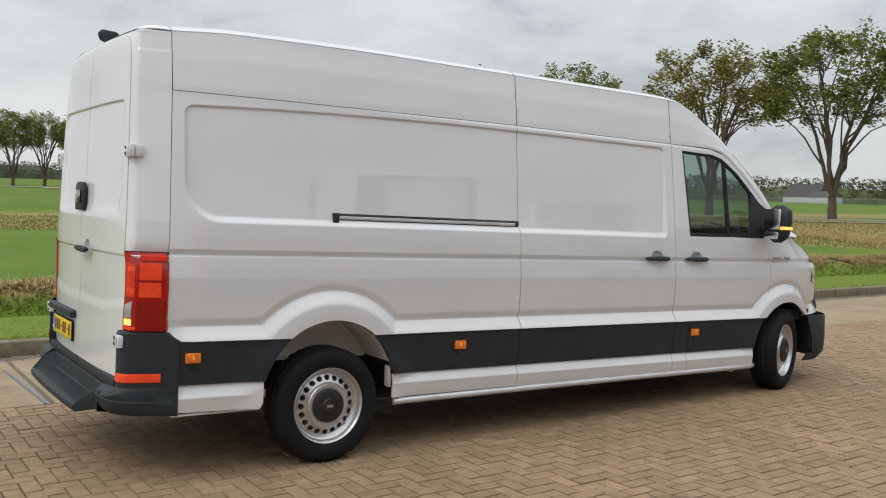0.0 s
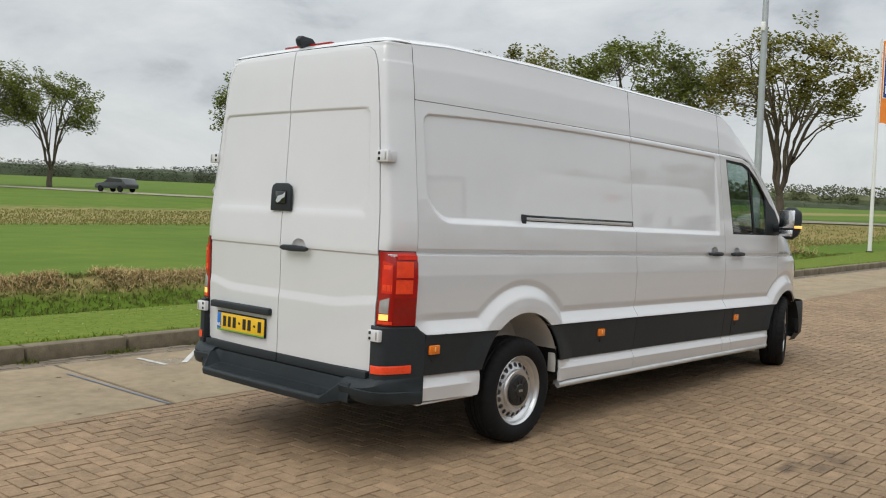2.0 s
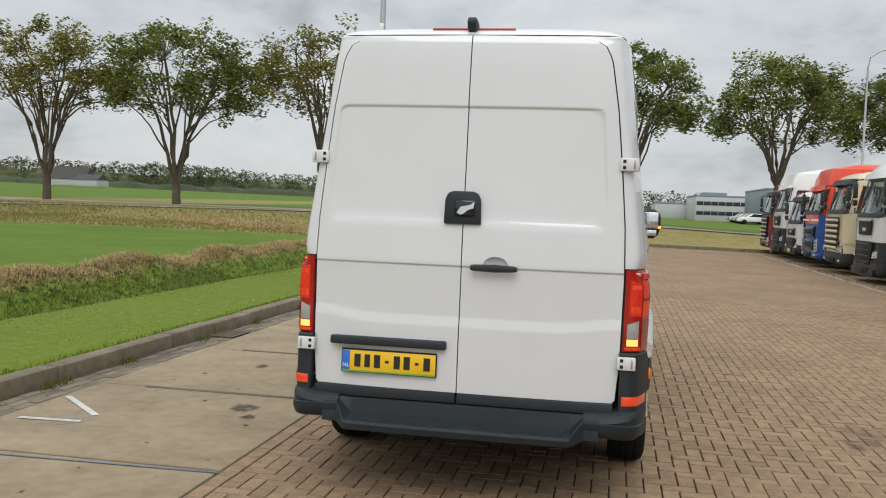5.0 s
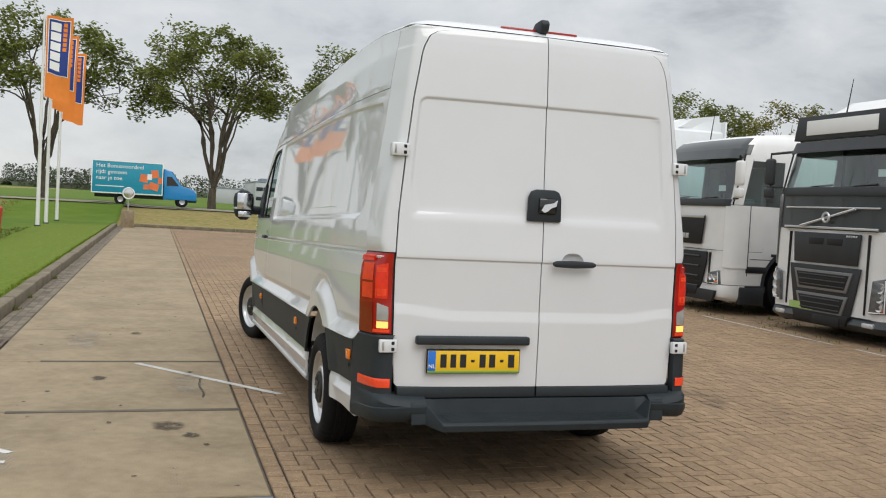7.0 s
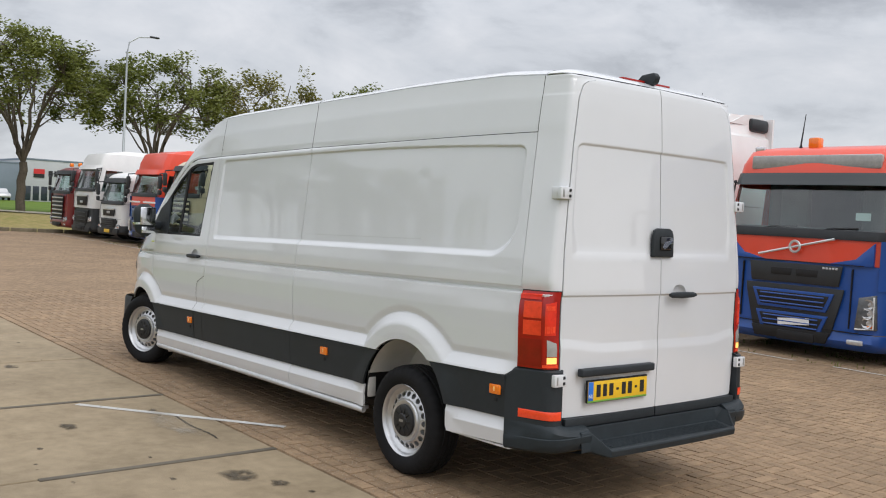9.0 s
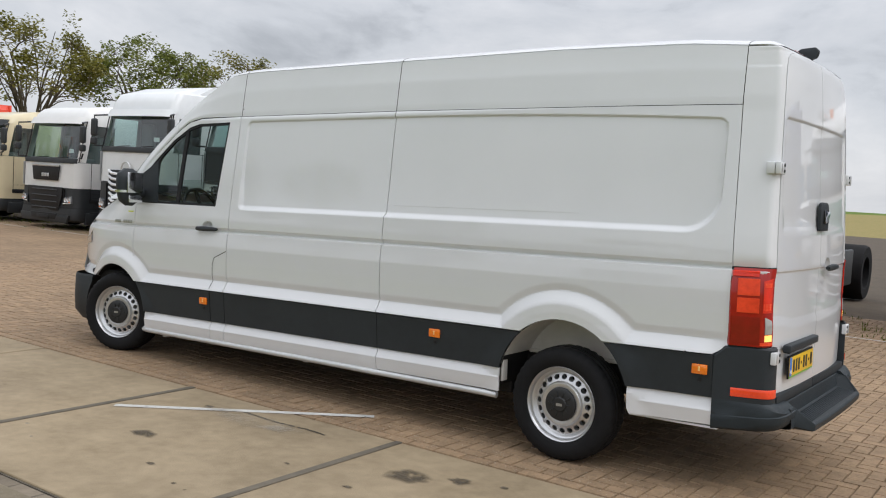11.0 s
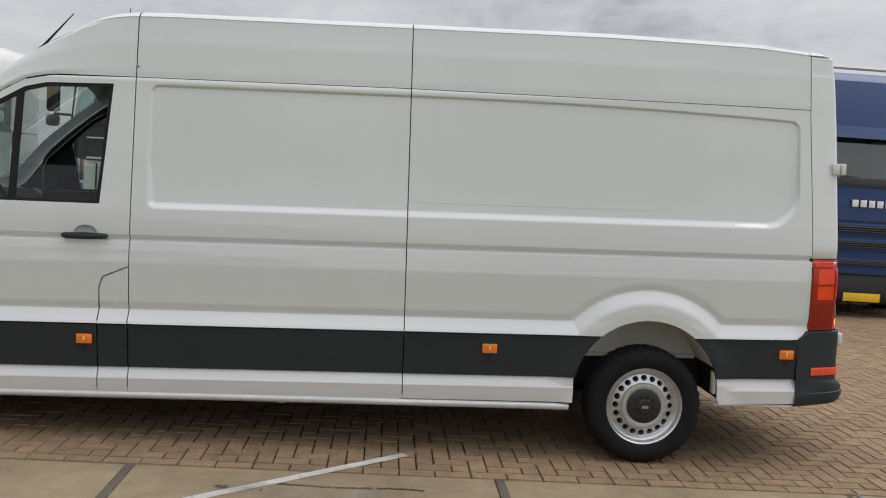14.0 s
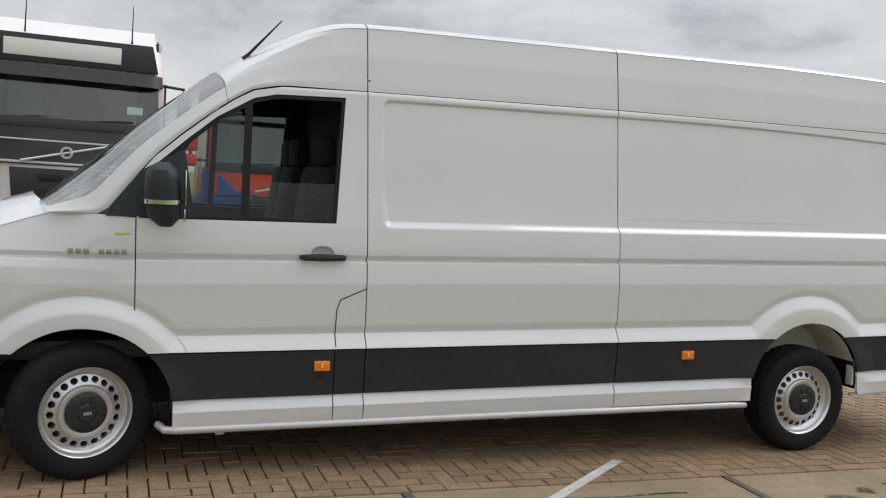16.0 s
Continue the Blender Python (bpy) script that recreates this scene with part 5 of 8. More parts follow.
# a crack in the slab, ragged along both edges
CRACK = mat("dark_slab_crack", (0.055, 0.044, 0.030), 0.9, var=0.3, scale=30)
path = [(2.57 + 0.0125 * k, 1.655 - 0.010 * math.sin(k * 0.13) + 0.012 * noise.noise(Vector((k * 0.3, 0, 3)))) for k in range(62)]
me = bpy.data.meshes.new("slab_crack")
me.from_pydata([(x, y + sd * max(0.001, 0.009 + 0.010 * noise.noise(Vector((k * 0.45, sd, 6)))), 0.0035) for k, (x, y) in enumerate(path) for sd in (1, -1)], [], [(2 * k, 2 * k + 1, 2 * k + 3, 2 * k + 2) for k in range(61) if k not in (20, 21, 38)])
me.materials.append(CRACK)
tagged(new("slab_crack", me), "ragged dark crack in the concrete slab", "crack", kind="structure")
for k, (x0, x1) in enumerate(((-6.6, -3.9), (-3.2, -0.4), (-0.05, 2.4), (2.9, 5.1), (5.5, 8.6), (9.1, 12.4), (12.8, 16.2), (16.6, 20.0), (20.5, 24.5), (25, 30), (30.5, 36))):
    flat_mark("rig_bay_line", stroke((x0, -6.70), (x1, -6.72), 0.05), 0.006, LINE, "faint worn white line in front of the parked rigs", "road marking")
# repair strips across the slab joints
for k in (1, 2):
    part("joint_fill", boxbm((0.165 + 1.985 * k, 2.2, 0.001), (0.05, 1.55, 0.012), 0.002), JOINT, slab_strip)

# worn patches on the bricks
for x, y, rx, ry, k in ((2.40, -2.60, 0.36, 0.16, 61), (2.05, -2.50, 0.20, 0.08, 62)):
    stain(x, y, rx, ry, k, SOAK, 0.0035)
for x, y, rx, ry, k in ((1.0, 2.9, 0.4, 0.2, 74), (3.1, 1.75, 0.5, 0.15, 75), (5.4, 2.7, 0.6, 0.2, 76)):
    stain(x, y, rx, ry, k, PALE, 0.0045)
rs = random.Random(31)
for k in range(46):
    stain(rs.uniform(-1.5, 9), rs.uniform(1.5, 3.35), rs.uniform(0.008, 0.035), rs.uniform(0.006, 0.02), 100 + k, OIL if k % 3 else PALE)

# ---------- parked tractor units ----------
RIGGLASS = glass("truck_windscreen_glass", (0.66, 0.82, 0.80), 0.13)
DARKTRIM = mat("dark_grey_truck_plastic", (0.022, 0.025, 0.028), 0.5, var=0.2, scale=8)
GRILLE = mat("black_grille_and_shade", (0.006, 0.006, 0.007), 0.6, var=0.3, scale=30)
SILVER = mat("silver_trim", (0.62, 0.63, 0.64), 0.3, metal=0.6, var=0.08)
SILVERDARK = mat("grey_grille_trim", (0.22, 0.225, 0.23), 0.4, metal=0.4, var=0.1)
LAMPGLASS = mat("headlamp_glass", (0.62, 0.63, 0.64), 0.10, metal=0.5, var=0.35, scale=30, coat=1.0)
ALUWHEEL = mat("truck_wheel_silver", (0.45, 0.46, 0.47), 0.35, metal=0.7, var=0.15, scale=9)
LAMPHOUSE = mat("dark_lamp_housing", (0.10, 0.105, 0.11), 0.12, var=0.5, scale=14, coat=0.8)
CABINDARK = mat("cab_interior_dark", (0.11, 0.12, 0.12), 0.8, var=0.3)
CABCURTAIN = mat("cab_interior_grey", (0.17, 0.185, 0.185), 0.9, var=0.2)
PAPER = mat("white_paper_notice", (0.8, 0.8, 0.79), 0.7, var=0.03)
ORANGE = mat("orange_paint", (0.75, 0.16, 0.03), 0.4, var=0.06, coat=0.4)


def paint(name, col):
    return mat(name, col, 0.36, var=0.06, scale=3, coat=0.4)


P_WHITE = paint("white_truck_paint", (0.76, 0.755, 0.74))
P_COOLWHITE = paint("cool_white_truck_paint", (0.74, 0.76, 0.77))
P_CREAM = paint("cream_truck_paint", (0.66, 0.57, 0.38))
P_BLUE = paint("dark_blue_truck_paint", (0.002, 0.034, 0.145))
P_MIDBLUE = paint("mid_blue_truck_paint", (0.012, 0.075, 0.33))
P_RED = paint("orange_red_truck_paint", (0.74, 0.060, 0.020))
P_DARKRED = paint("dark_red_truck_paint", (0.20, 0.02, 0.02))
P_GREEN = paint("green_truck_paint", (0.008, 0.17, 0.085))
P_GREY = paint("grey_truck_paint", (0.030, 0.037, 0.039))


def cab_ring(w, front, z, r=0.16, back=-2.15, lean=0.0):
    """Plan outline of a cab at one height; +y is forward."""
    pts = []
    for a in range(0, 91, 15):
        t = radians(a)
        pts.append((w - r + r * math.sin(t), front - r * 1.3 + r * 1.3 * math.cos(t)))
    pts = [(0.0, front + 0.05), (w * 0.5, front + 0.03)] + pts + [(w, back)]
    full = [(-x, y) for x, y in reversed(pts[1:])] + pts
    return [(x, y, z) for x, y in full]


def rig(cx, label, upper, lower, roof, band, bumper, style, zs, grp="parked tractor units", mirror_mat=None, sleeper=0.0, cy=-7.15):
    """A cab-over tractor unit facing +y. zs: bumper foot, bumper top, band foot, windscreen foot, windscreen head, roof front, roof back."""
    zb, z1, z2, z3, z4, z5, z6 = zs
    t = thing("tractor_unit", Matrix.Translation((cx, cy, 0)), label, "truck", grp)
    w = 1.235
    mm = mirror_mat or DARKTRIM
    # cab shell in bands
    def shell(name, levels, m, lab="", back=-2.15, flank=None):
        """A band of the cab's skin; flank: another paint for its sides."""
        rs = [cab_ring(lv[0], lv[1], lv[2], lv[3], back) for lv in levels]
        if flank is None or flank is m:
            bm = bmesh.new()
            loft(bm, rs)
            return part(name, bm, m, t, lab)
        for cut in (slice(0, 5), slice(-5, None)):
            bm = bmesh.new()
            loft(bm, [r[cut] for r in rs])
            part("cab_flank", bm, flank, t)
        bm = bmesh.new()
        loft(bm, [r[4:-4] for r in rs])
        return part(name, bm, m, t, lab)
    shell("bumper", [(w - 0.05, -0.10, zb, 0.2), (w - 0.01, 0.0, zb + 0.06, 0.2), (w, 0.03, (zb + z1) / 2, 0.2), (w, 0.0, z1 - 0.01, 0.2)], bumper, back=-0.74)
    shell("lower_cab", [(w, -0.01, z1, 0.2), (w, -0.02, (z1 + z2) / 2, 0.18), (w, -0.03, z2 - 0.006, 0.18)], lower, back=-0.74)
    shell("front_band", [(w - 0.004, -0.03, z2, 0.18), (w - 0.006, -0.045, z3 - 0.01, 0.18)], band, flank=upper)
    # flank over the front wheel
    zf = max(z2, 1.17)
    for s in (1, -1):
        bm = bmesh.new()
        prism(bm, [(-0.735, zf), (-0.735, 0.55)] + [(-1.40 + 0.625 * math.cos(radians(k)), 0.51 + 0.625 * math.sin(radians(k))) for k in range(4, 177, 12)] + [(-2.15, 0.55), (-2.15, zf)], s * (w - 0.02), s * (w + 0.003), "yz")
        part("wheel_flank", bm, upper if lower is DARKTRIM else lower, t)
    # screen surround: pillars and pane
    lean = 0.10 + 0.10 * (z4 - z3)
    rings = [cab_ring(w - 0.006 - 0.03 * k, -0.05 - lean * k, z3 + (z4 - z3) * k, 0.18) for k in (0, 0.25, 0.5, 0.75, 1.0)]
    n = len(rings[0])
    bm = bmesh.new()
    for cut in (slice(0, 6), slice(n - 6, n)):
        bm = bmesh.new()
        loft(bm, [r[cut] for r in rings])
        # the doors' window openings are cut out of the flanks
        flank = [f for f in bm.faces if abs(f.calc_center_median().x) > w - 0.08 and f.calc_center_median().y < -0.5]
        bmesh.ops.delete(bm, geom=flank, context="FACES")
        part("screen_pillar", bm, upper, t)
    bm = bmesh.new()
    loft(bm, [r[5:n - 5] for r in rings])
    part("windscreen", bm, RIGGLASS, t, "dark tinted truck windscreen").visible_shadow = False
    bm = bmesh.new()
    loft(bm, [[(x * 0.985, y + o, z3 + dz) for x, y, z in rings[0][4:n - 4]] for o, dz in ((0.030, -0.035), (0.034, 0.015), (0.012, 0.085), (-0.06, 0.10))])
    part("wiper_cowl", bm, DARKTRIM, t, "black cowl under the windscreen")
    for s in (1, -1):
        bm = bmesh.new()
        tube(bm, [(s * (w - 0.03), -0.10 - lean * k, z3 + (z4 - z3) * k) for k in (0.0, 0.5, 1.0)], 0.014, 5)
        part("screen_seal", bm, GRILLE, t)
    for s in (1, -1):
        bm = bmesh.new()
        d = 0.03
        y0, y1, y2 = -0.27, -1.05, -2.15
        loft(bm, [[(s * (w - 0.008), y1, z3), (s * (w - 0.036), y1 - 0.05, z4)], [(s * (w - 0.008), y2, z3), (s * (w - 0.036), y2, z4)]])
        loft(bm, [[(s * (w - 0.03), y0 - lean, z4 - 0.10), (s * (w - 0.036), y0 - lean, z4)], [(s * (w - 0.03), y1 - 0.05, z4 - 0.10), (s * (w - 0.036), y1 - 0.05, z4)]])
        part("rear_flank", bm, upper, t)
        bm = bmesh.new()
        loft(bm, [[(s * (w - 0.012), y0, z3 + 0.0), (s * (w - 0.03), y0 - lean, z4 - 0.10)], [(s * (w - 0.012), y1, z3), (s * (w - 0.03), y1 - 0.05, z4 - 0.10)]])
        part("door_window", bm, RIGGLASS, t).visible_shadow = False
        part("door_seam", boxbm((s * (w + 0.001), -1.12, (z1 + z3) / 2 + 0.1), (0.006, 0.012, z3 - z1 - 0.2)), GRILLE, t)
        part("door_grip", boxbm((s * (w + 0.006), -1.0, z2 - 0.05), (0.02, 0.20, 0.05), 0.01), DARKTRIM, t)
        # mirrors on arms
        bm = bmesh.new()
        tube(bm, [(s * (w - 0.05), -0.12 - lean * 0.8, z4 - 0.02), (s * (w + 0.20), -0.02, z4 - 0.06), (s * (w + 0.22), -0.04, z4 - 0.20)], 0.022, 6)
        arm = part("mirror_arm", bm, DARKTRIM, t)
        bm = bmesh.new()
        tube(bm, [(s * (w - 0.02), -0.10, z3 + 0.10), (s * (w + 0.18), -0.03, z3 + 0.10), (s * (w + 0.22), -0.04, z3 + 0.22)], 0.022, 6)
        part("lower_mirror_arm", bm, DARKTRIM, t)
        part("mirror", boxbm((s * (w + 0.21), -0.03, z4 - 0.34), (0.18, 0.11, 0.42), 0.045, 3), mm, arm)
        part("mirror", boxbm((s * (w + 0.21), -0.03, z4 - 0.67), (0.18, 0.11, 0.17), 0.04, 3), mm, arm)
        # wheel, arch and step
        bm = bmesh.new()
        prof = [(0.28, 0.10), (0.30, 0.14), (0.42, 0.155), (0.485, 0.14), (0.505, 0.10), (0.51, -0.10), (0.49, -0.15), (0.28, -0.15)]
        lathe(bm, prof, 40, "x", (0, 0, 0))
        wm = Matrix.Translation((s * 1.05, -1.40, 0.51)) @ Matrix.Diagonal((s, 1, 1, 1))
        bmesh.ops.transform(bm, matrix=wm, verts=bm.verts)
        bmesh.ops.recalc_face_normals(bm, faces=bm.faces)
        wh = part("wheel", bm, RUBBER, t)
        bm = bmesh.new()
        lathe(bm, [(0.29, 0.13), (0.27, 0.10), (0.22, 0.06), (0.17, 0.07), (0.15, 0.12), (0.09, 0.14), (0.0, 0.145)], 28, "x")
        bmesh.ops.transform(bm, matrix=wm, verts=bm.verts)
        bmesh.ops.recalc_face_normals(bm, faces=bm.faces)
        part("rim", bm, ALUWHEEL, wh)
        for k in range(8):
            a = math.pi / 4 * k
            part("wheel_nut", boxbm((s * 1.165, -1.40 + 0.185 * math.cos(a), 0.51 + 0.185 * math.sin(a)), (0.05, 0.035, 0.035), 0.01), DARKTRIM, wh)
        bm = bmesh.new()
        loft(bm, [[(s * x, -1.40 + r * math.cos(radians(a)), 0.51 + r * math.sin(radians(a))) for a in range(0, 181, 15)] for x, r in ((w + 0.012, 0.685), (w + 0.016, 0.66), (w + 0.014, 0.615), (0.80, 0.61))])
        part("wheel_arch", bm, DARKTRIM, t)
        part("cab_step", boxbm((s * (w - 0.02), -0.55, zb + 0.10), (0.10, 0.50, 0.30), 0.03), DARKTRIM, t)
    # roof and visor
    bm = bmesh.new()
    lv = [(w - 0.036, -0.05 - lean, z4), (w - 0.05, -0.12 - lean, z4 + (z5 - z4) * 0.5), (w - 0.09, -0.26 - lean, z5 - 0.05), (w - 0.15, -0.40 - lean, z5)]
    rings = [cab_ring(*v) for v in lv]
    back = [(x * 0.98, min(y, -1.0 - lean) if y > -2 else y, z6) for x, y, z in rings[-1]]
    loft(bm, rings + [back])
    vs = [bm.verts.new(p) for p in back]
    bm.faces.new(vs)
    if style.get("flank"):
        bm.normal_update()
        for f in bm.faces:
            c = f.calc_center_median()
            f.material_index = 1 if c.y < -0.45 else 0
    part("cab_roof", bm, [roof, upper], t)
    bm = bmesh.new()
    loft(bm, [[(x, y, z) for x, y, z in cab_ring(w - 0.03, 0.045 - lean * 0.7, z4 - 0.07, 0.25)[3:-3]], [(x, y, z) for x, y, z in cab_ring(w - 0.036, 0.02 - lean, z4 + 0.10, 0.25)[3:-3]]])
    loft(bm, [[(x, y, z) for x, y, z in cab_ring(w - 0.03, 0.045 - lean * 0.7, z4 - 0.07, 0.25)[3:-3]], [(x, y, z) for x, y, z in cab_ring(w - 0.04, -0.05 - lean, z4 + 0.02, 0.25)[3:-3]]])
    part("sun_visor", bm, style.get("visor", DARKTRIM), t, "dark sun visor over the screen")
    # cab back, floor, interior
    part("cab_back", boxbm((0, -2.17, (z1 + z6) / 2), (2 * w - 0.05, 0.05, z6 - z1), 0.01), upper, t)
    part("cab_interior", boxbm((0, -1.60, (z3 + z4) / 2 + 0.02), (2 * w - 0.12, 0.9, z4 - z3 + 0.10), 0.03), CABINDARK, t)
    part("dash", boxbm((0, -0.42, z3 + 0.02), (2 * w - 0.3, 0.45, 0.18), 0.05), CABINDARK, t)
    for sx in (0.62, -0.62):
        part("seat_back", boxbm((sx, -0.98, z3 + 0.32), (0.46, 0.14, 0.75), 0.06), CABCURTAIN, t)
    part("notice", boxbm((-0.82, -0.085 - lean * 0.25, z3 + 0.28), (0.20, 0.004, 0.10), 0.0, m=None), PAPER, t)
    for sx in (0.45, -0.40):
        bm = bmesh.new()
        tube(bm, [(sx + 0.32, -0.02, z3 + 0.02), (sx, -0.045, z3 + 0.10), (sx - 0.40, -0.05, z3 + 0.12)], 0.014, 5)
        part("wiper", bm, GRILLE, t)
    # chassis behind the cab
    for s in (1, -1):
        part("chassis_rail", boxbm((s * 0.42, -4.3, 0.92), (0.10, 4.3, 0.26), 0.01), GRILLE, t)
        bm = bmesh.new()
        lathe(bm, [(0.28, 0.16), (0.30, 0.30), (0.48, 0.31), (0.51, 0.26), (0.51, -0.26), (0.28, -0.30)], 32, "x")
        bmesh.ops.transform(bm, matrix=Matrix.Translation((s * 0.92, -5.2, 0.51)) @ Matrix.Diagonal((s, 1, 1, 1)), verts=bm.verts)
        bmesh.ops.recalc_face_normals(bm, faces=bm.faces)
        part("drive_wheel", bm, RUBBER, t)
        part("side_skirt", boxbm((s * (w - 0.06), -3.2, 0.66), (0.06, 1.7, 0.62), 0.03), style.get("skirt", DARKTRIM), t)
    part("fifth_wheel", boxbm((0, -4.9, 1.12), (0.9, 1.0, 0.10), 0.04), GRILLE, t)
    # face: grille by make
    yf = 0.055
    kind = style["face"]
    zg0, zg1 = style.get("grille", (z1 + 0.02, z2 - 0.02))
    gw = style.get("gw", 0.78)

    def plate(name, poly, m, y=yf, d=0.03, lab="", parent=None):
        bm = bmesh.new()
        prism(bm, poly, y - d, y, "xz", 0.008)
        return part(name, bm, m, parent or t, lab)
    if kind == "slats":
        g = plate("grille", [(-gw, zg1), (gw, zg1), (gw * 0.88, zg0), (-gw * 0.88, zg0)], GRILLE, yf)
        k = style.get("n", 5)
        for i in range(k):
            z = zg1 - (i + 0.6) * (zg1 - zg0) / k
            ww = gw * (0.97 - 0.10 * i / k)
            bm = bmesh.new()
            dip = style.get("dip", 0.02)
            tube(bm, [(-ww, yf + 0.0, z + dip), (-ww * 0.8, yf + 0.015, z), (0, yf + 0.025, z - dip * 0.6), (ww * 0.8, yf + 0.015, z), (ww, yf + 0.0, z + dip)], style.get("bar", 0.016), 6)
            part("slat", bm, style.get("slat", SILVER), g)
    elif kind == "shield":
        zm = style.get("shield", (z2 - 0.02, z3 - 0.12))
        s1 = plate("upper_grille", [(-0.62, zm[1]), (0.62, zm[1]), (0.54, zm[0]), (-0.54, zm[0])], GRILLE, yf, lab="black shield-shaped upper grille")
        plate("brow", [(-0.62, zm[1]), (0.62, zm[1]), (0.60, zm[1] - 0.05), (-0.60, zm[1] - 0.05)], SILVER, yf + 0.012, parent=s1)
        for i in range(3):
            plate("name_bar", [(-0.16 + 0.115 * i, zm[0] + 0.09), (-0.07 + 0.115 * i, zm[0] + 0.09), (-0.07 + 0.115 * i, zm[0] + 0.18), (-0.16 + 0.115 * i, zm[0] + 0.18)], SILVER, yf + 0.012, parent=s1)
        g = plate("lower_grille", [(-0.76, zg1), (0.76, zg1), (0.74, zg1 - 0.22), (0.60, zg0), (-0.60, zg0), (-0.74, zg1 - 0.22)], GRILLE, yf)
        plate("foot_spoiler", [(-1.08, zb + 0.17), (1.08, zb + 0.17), (1.0, zb - 0.02), (-1.0, zb - 0.02)], DARKTRIM, yf + 0.02, 0.06)
        for i in range(4):
            z = zg0 + (i + 0.5) * (zg1 - zg0) / 4
            bm = bmesh.new()
            tube(bm, [(-0.56, yf + 0.01, z), (0.56, yf + 0.01, z)], 0.018, 6)
            part("slat", bm, DARKTRIM, g)
    elif kind == "twin":
        for i, (a, b) in enumerate(style["rows"]):
            g = plate("grille", [(-gw, b), (gw, b), (gw * 0.93, a), (-gw * 0.93, a)], style.get("gpaint", GRILLE), yf + 0.01, lab="broad slatted grille opening")
            h = b - a
            plate("opening", [(-gw * 0.72, b - h * 0.22), (gw * 0.72, b - h * 0.22), (gw * 0.66, a + h * 0.25), (-gw * 0.66, a + h * 0.25)], GRILLE, yf + 0.022, parent=g)
            for j in range(3):
                z = a + h * (0.32 + 0.18 * j)
                bm = bmesh.new()
                tube(bm, [(-gw * 0.66, yf + 0.03, z), (gw * 0.66, yf + 0.03, z)], 0.010, 6)
                part("slat", bm, style.get("slat", DARKTRIM), g)
    elif kind == "wide":
        (u0, u1), (l0, l1) = style["panels"]
        up = plate("upper_panel", [(-0.68, u1), (0.68, u1), (0.64, u0), (-0.64, u0)], style.get("gpanel", DARKTRIM), yf, lab="dark upper grille panel")
        for sx in (-0.19, 0.19):
            plate("air_slot", [(sx - 0.16, u1 - 0.07), (sx + 0.16, u1 - 0.07), (sx + 0.15, u1 - 0.17), (sx - 0.15, u1 - 0.17)], GRILLE, yf + 0.006, parent=up)
        for i in range(5):
            plate("name_bar", [(-0.62 + 0.045 * i, u1 - 0.05), (-0.585 + 0.045 * i, u1 - 0.05), (-0.585 + 0.045 * i, u1 - 0.02), (-0.62 + 0.045 * i, u1 - 0.02)], SILVER, yf + 0.004, 0.01, parent=up)
        lo = plate("lower_panel", [(-0.72, l1), (0.72, l1), (0.70, l1 - 0.12), (0.56, l0), (-0.56, l0), (-0.70, l1 - 0.12)], style.get("gpanel", DARKTRIM), yf, lab="dark lower grille panel")
        for k in range(2):
            b = l1 - 0.07 - k * (l1 - l0 - 0.06) / 2
            a = b - (l1 - l0 - 0.06) / 2 + 0.05
            wt, wb = 0.60 - 0.07 * k, 0.50 - 0.07 * k
            fr = plate("grille_frame", [(-wt, b), (wt, b), (wt - 0.02, b - 0.05), (wb, a), (-wb, a), (0.02 - wt, b - 0.05)], style.get("slat", SILVER), yf + 0.022, lab="raised grille surround", parent=lo)
            plate("opening", [(-wt + 0.06, b - 0.035), (wt - 0.06, b - 0.035), (wb - 0.04, a + 0.035), (0.04 - wb, a + 0.035)], GRILLE, yf + 0.026, parent=fr)
            for j in range(3):
                z = a + 0.035 + (b - a - 0.07) * (j + 0.5) / 3
                bm = bmesh.new()
                tube(bm, [(-wb + 0.03, yf + 0.030, z), (wb - 0.03, yf + 0.030, z)], 0.011, 6)
                part("slat", bm, style.get("slat2", DARKTRIM), fr)
    # lamps
    zl0, zl1 = style.get("lamps", (z1 - 0.02, z1 + 0.22))
    lx = style.get("lx", (0.80, 1.10))
    for s in (1, -1):
        bm = bmesh.new()
        prism(bm, [(s * lx[0], zl0), (s * (lx[0] + 0.04), zl1 - 0.05), (s * lx[1], zl1), (s * (lx[1] + 0.03), zl0 + 0.02)], 0.0, 0.05, "xz", 0.012)
        for v in bm.verts:
            v.co.y -= 0.45 * max(0, abs(v.co.x) - 0.95) ** 1.2
        hl = part("headlamp", bm, LAMPHOUSE, t, "angular headlamp with round reflectors")
        hw, hh = abs(lx[1] - lx[0]), zl1 - zl0
        n_r = 2 if hw > hh * 0.8 else 3
        for k in range(n_r):
            f = (k + 0.6) / (n_r + 0.2)
            px, pz = (lx[0] + 0.05 + (hw - 0.06) * f, zl0 + hh * 0.50) if n_r == 2 else (lx[0] + 0.08 + 0.5 * (hw - 0.08), zl0 + 0.04 + (hh - 0.10) * f)
            rr = 0.30 * min(hw / (1.6 if n_r == 2 else 1), hh / (1 if n_r == 2 else 1.9))
            yl = 0.052 - 0.45 * max(0, px - 0.95) ** 1.2
            bm = bmesh.new()
            lathe(bm, [(0.0, -0.004), (rr * 0.5, -0.012), (rr * 0.92, 0.004), (rr, 0.006), (rr, -0.01)], 14, "y", (s * px, yl, pz))
            part("reflector", bm, LAMPGLASS, hl)
        bm = bmesh.new()
        y0 = 0.055 - 0.45 * max(0, lx[1] - 0.95) ** 1.2
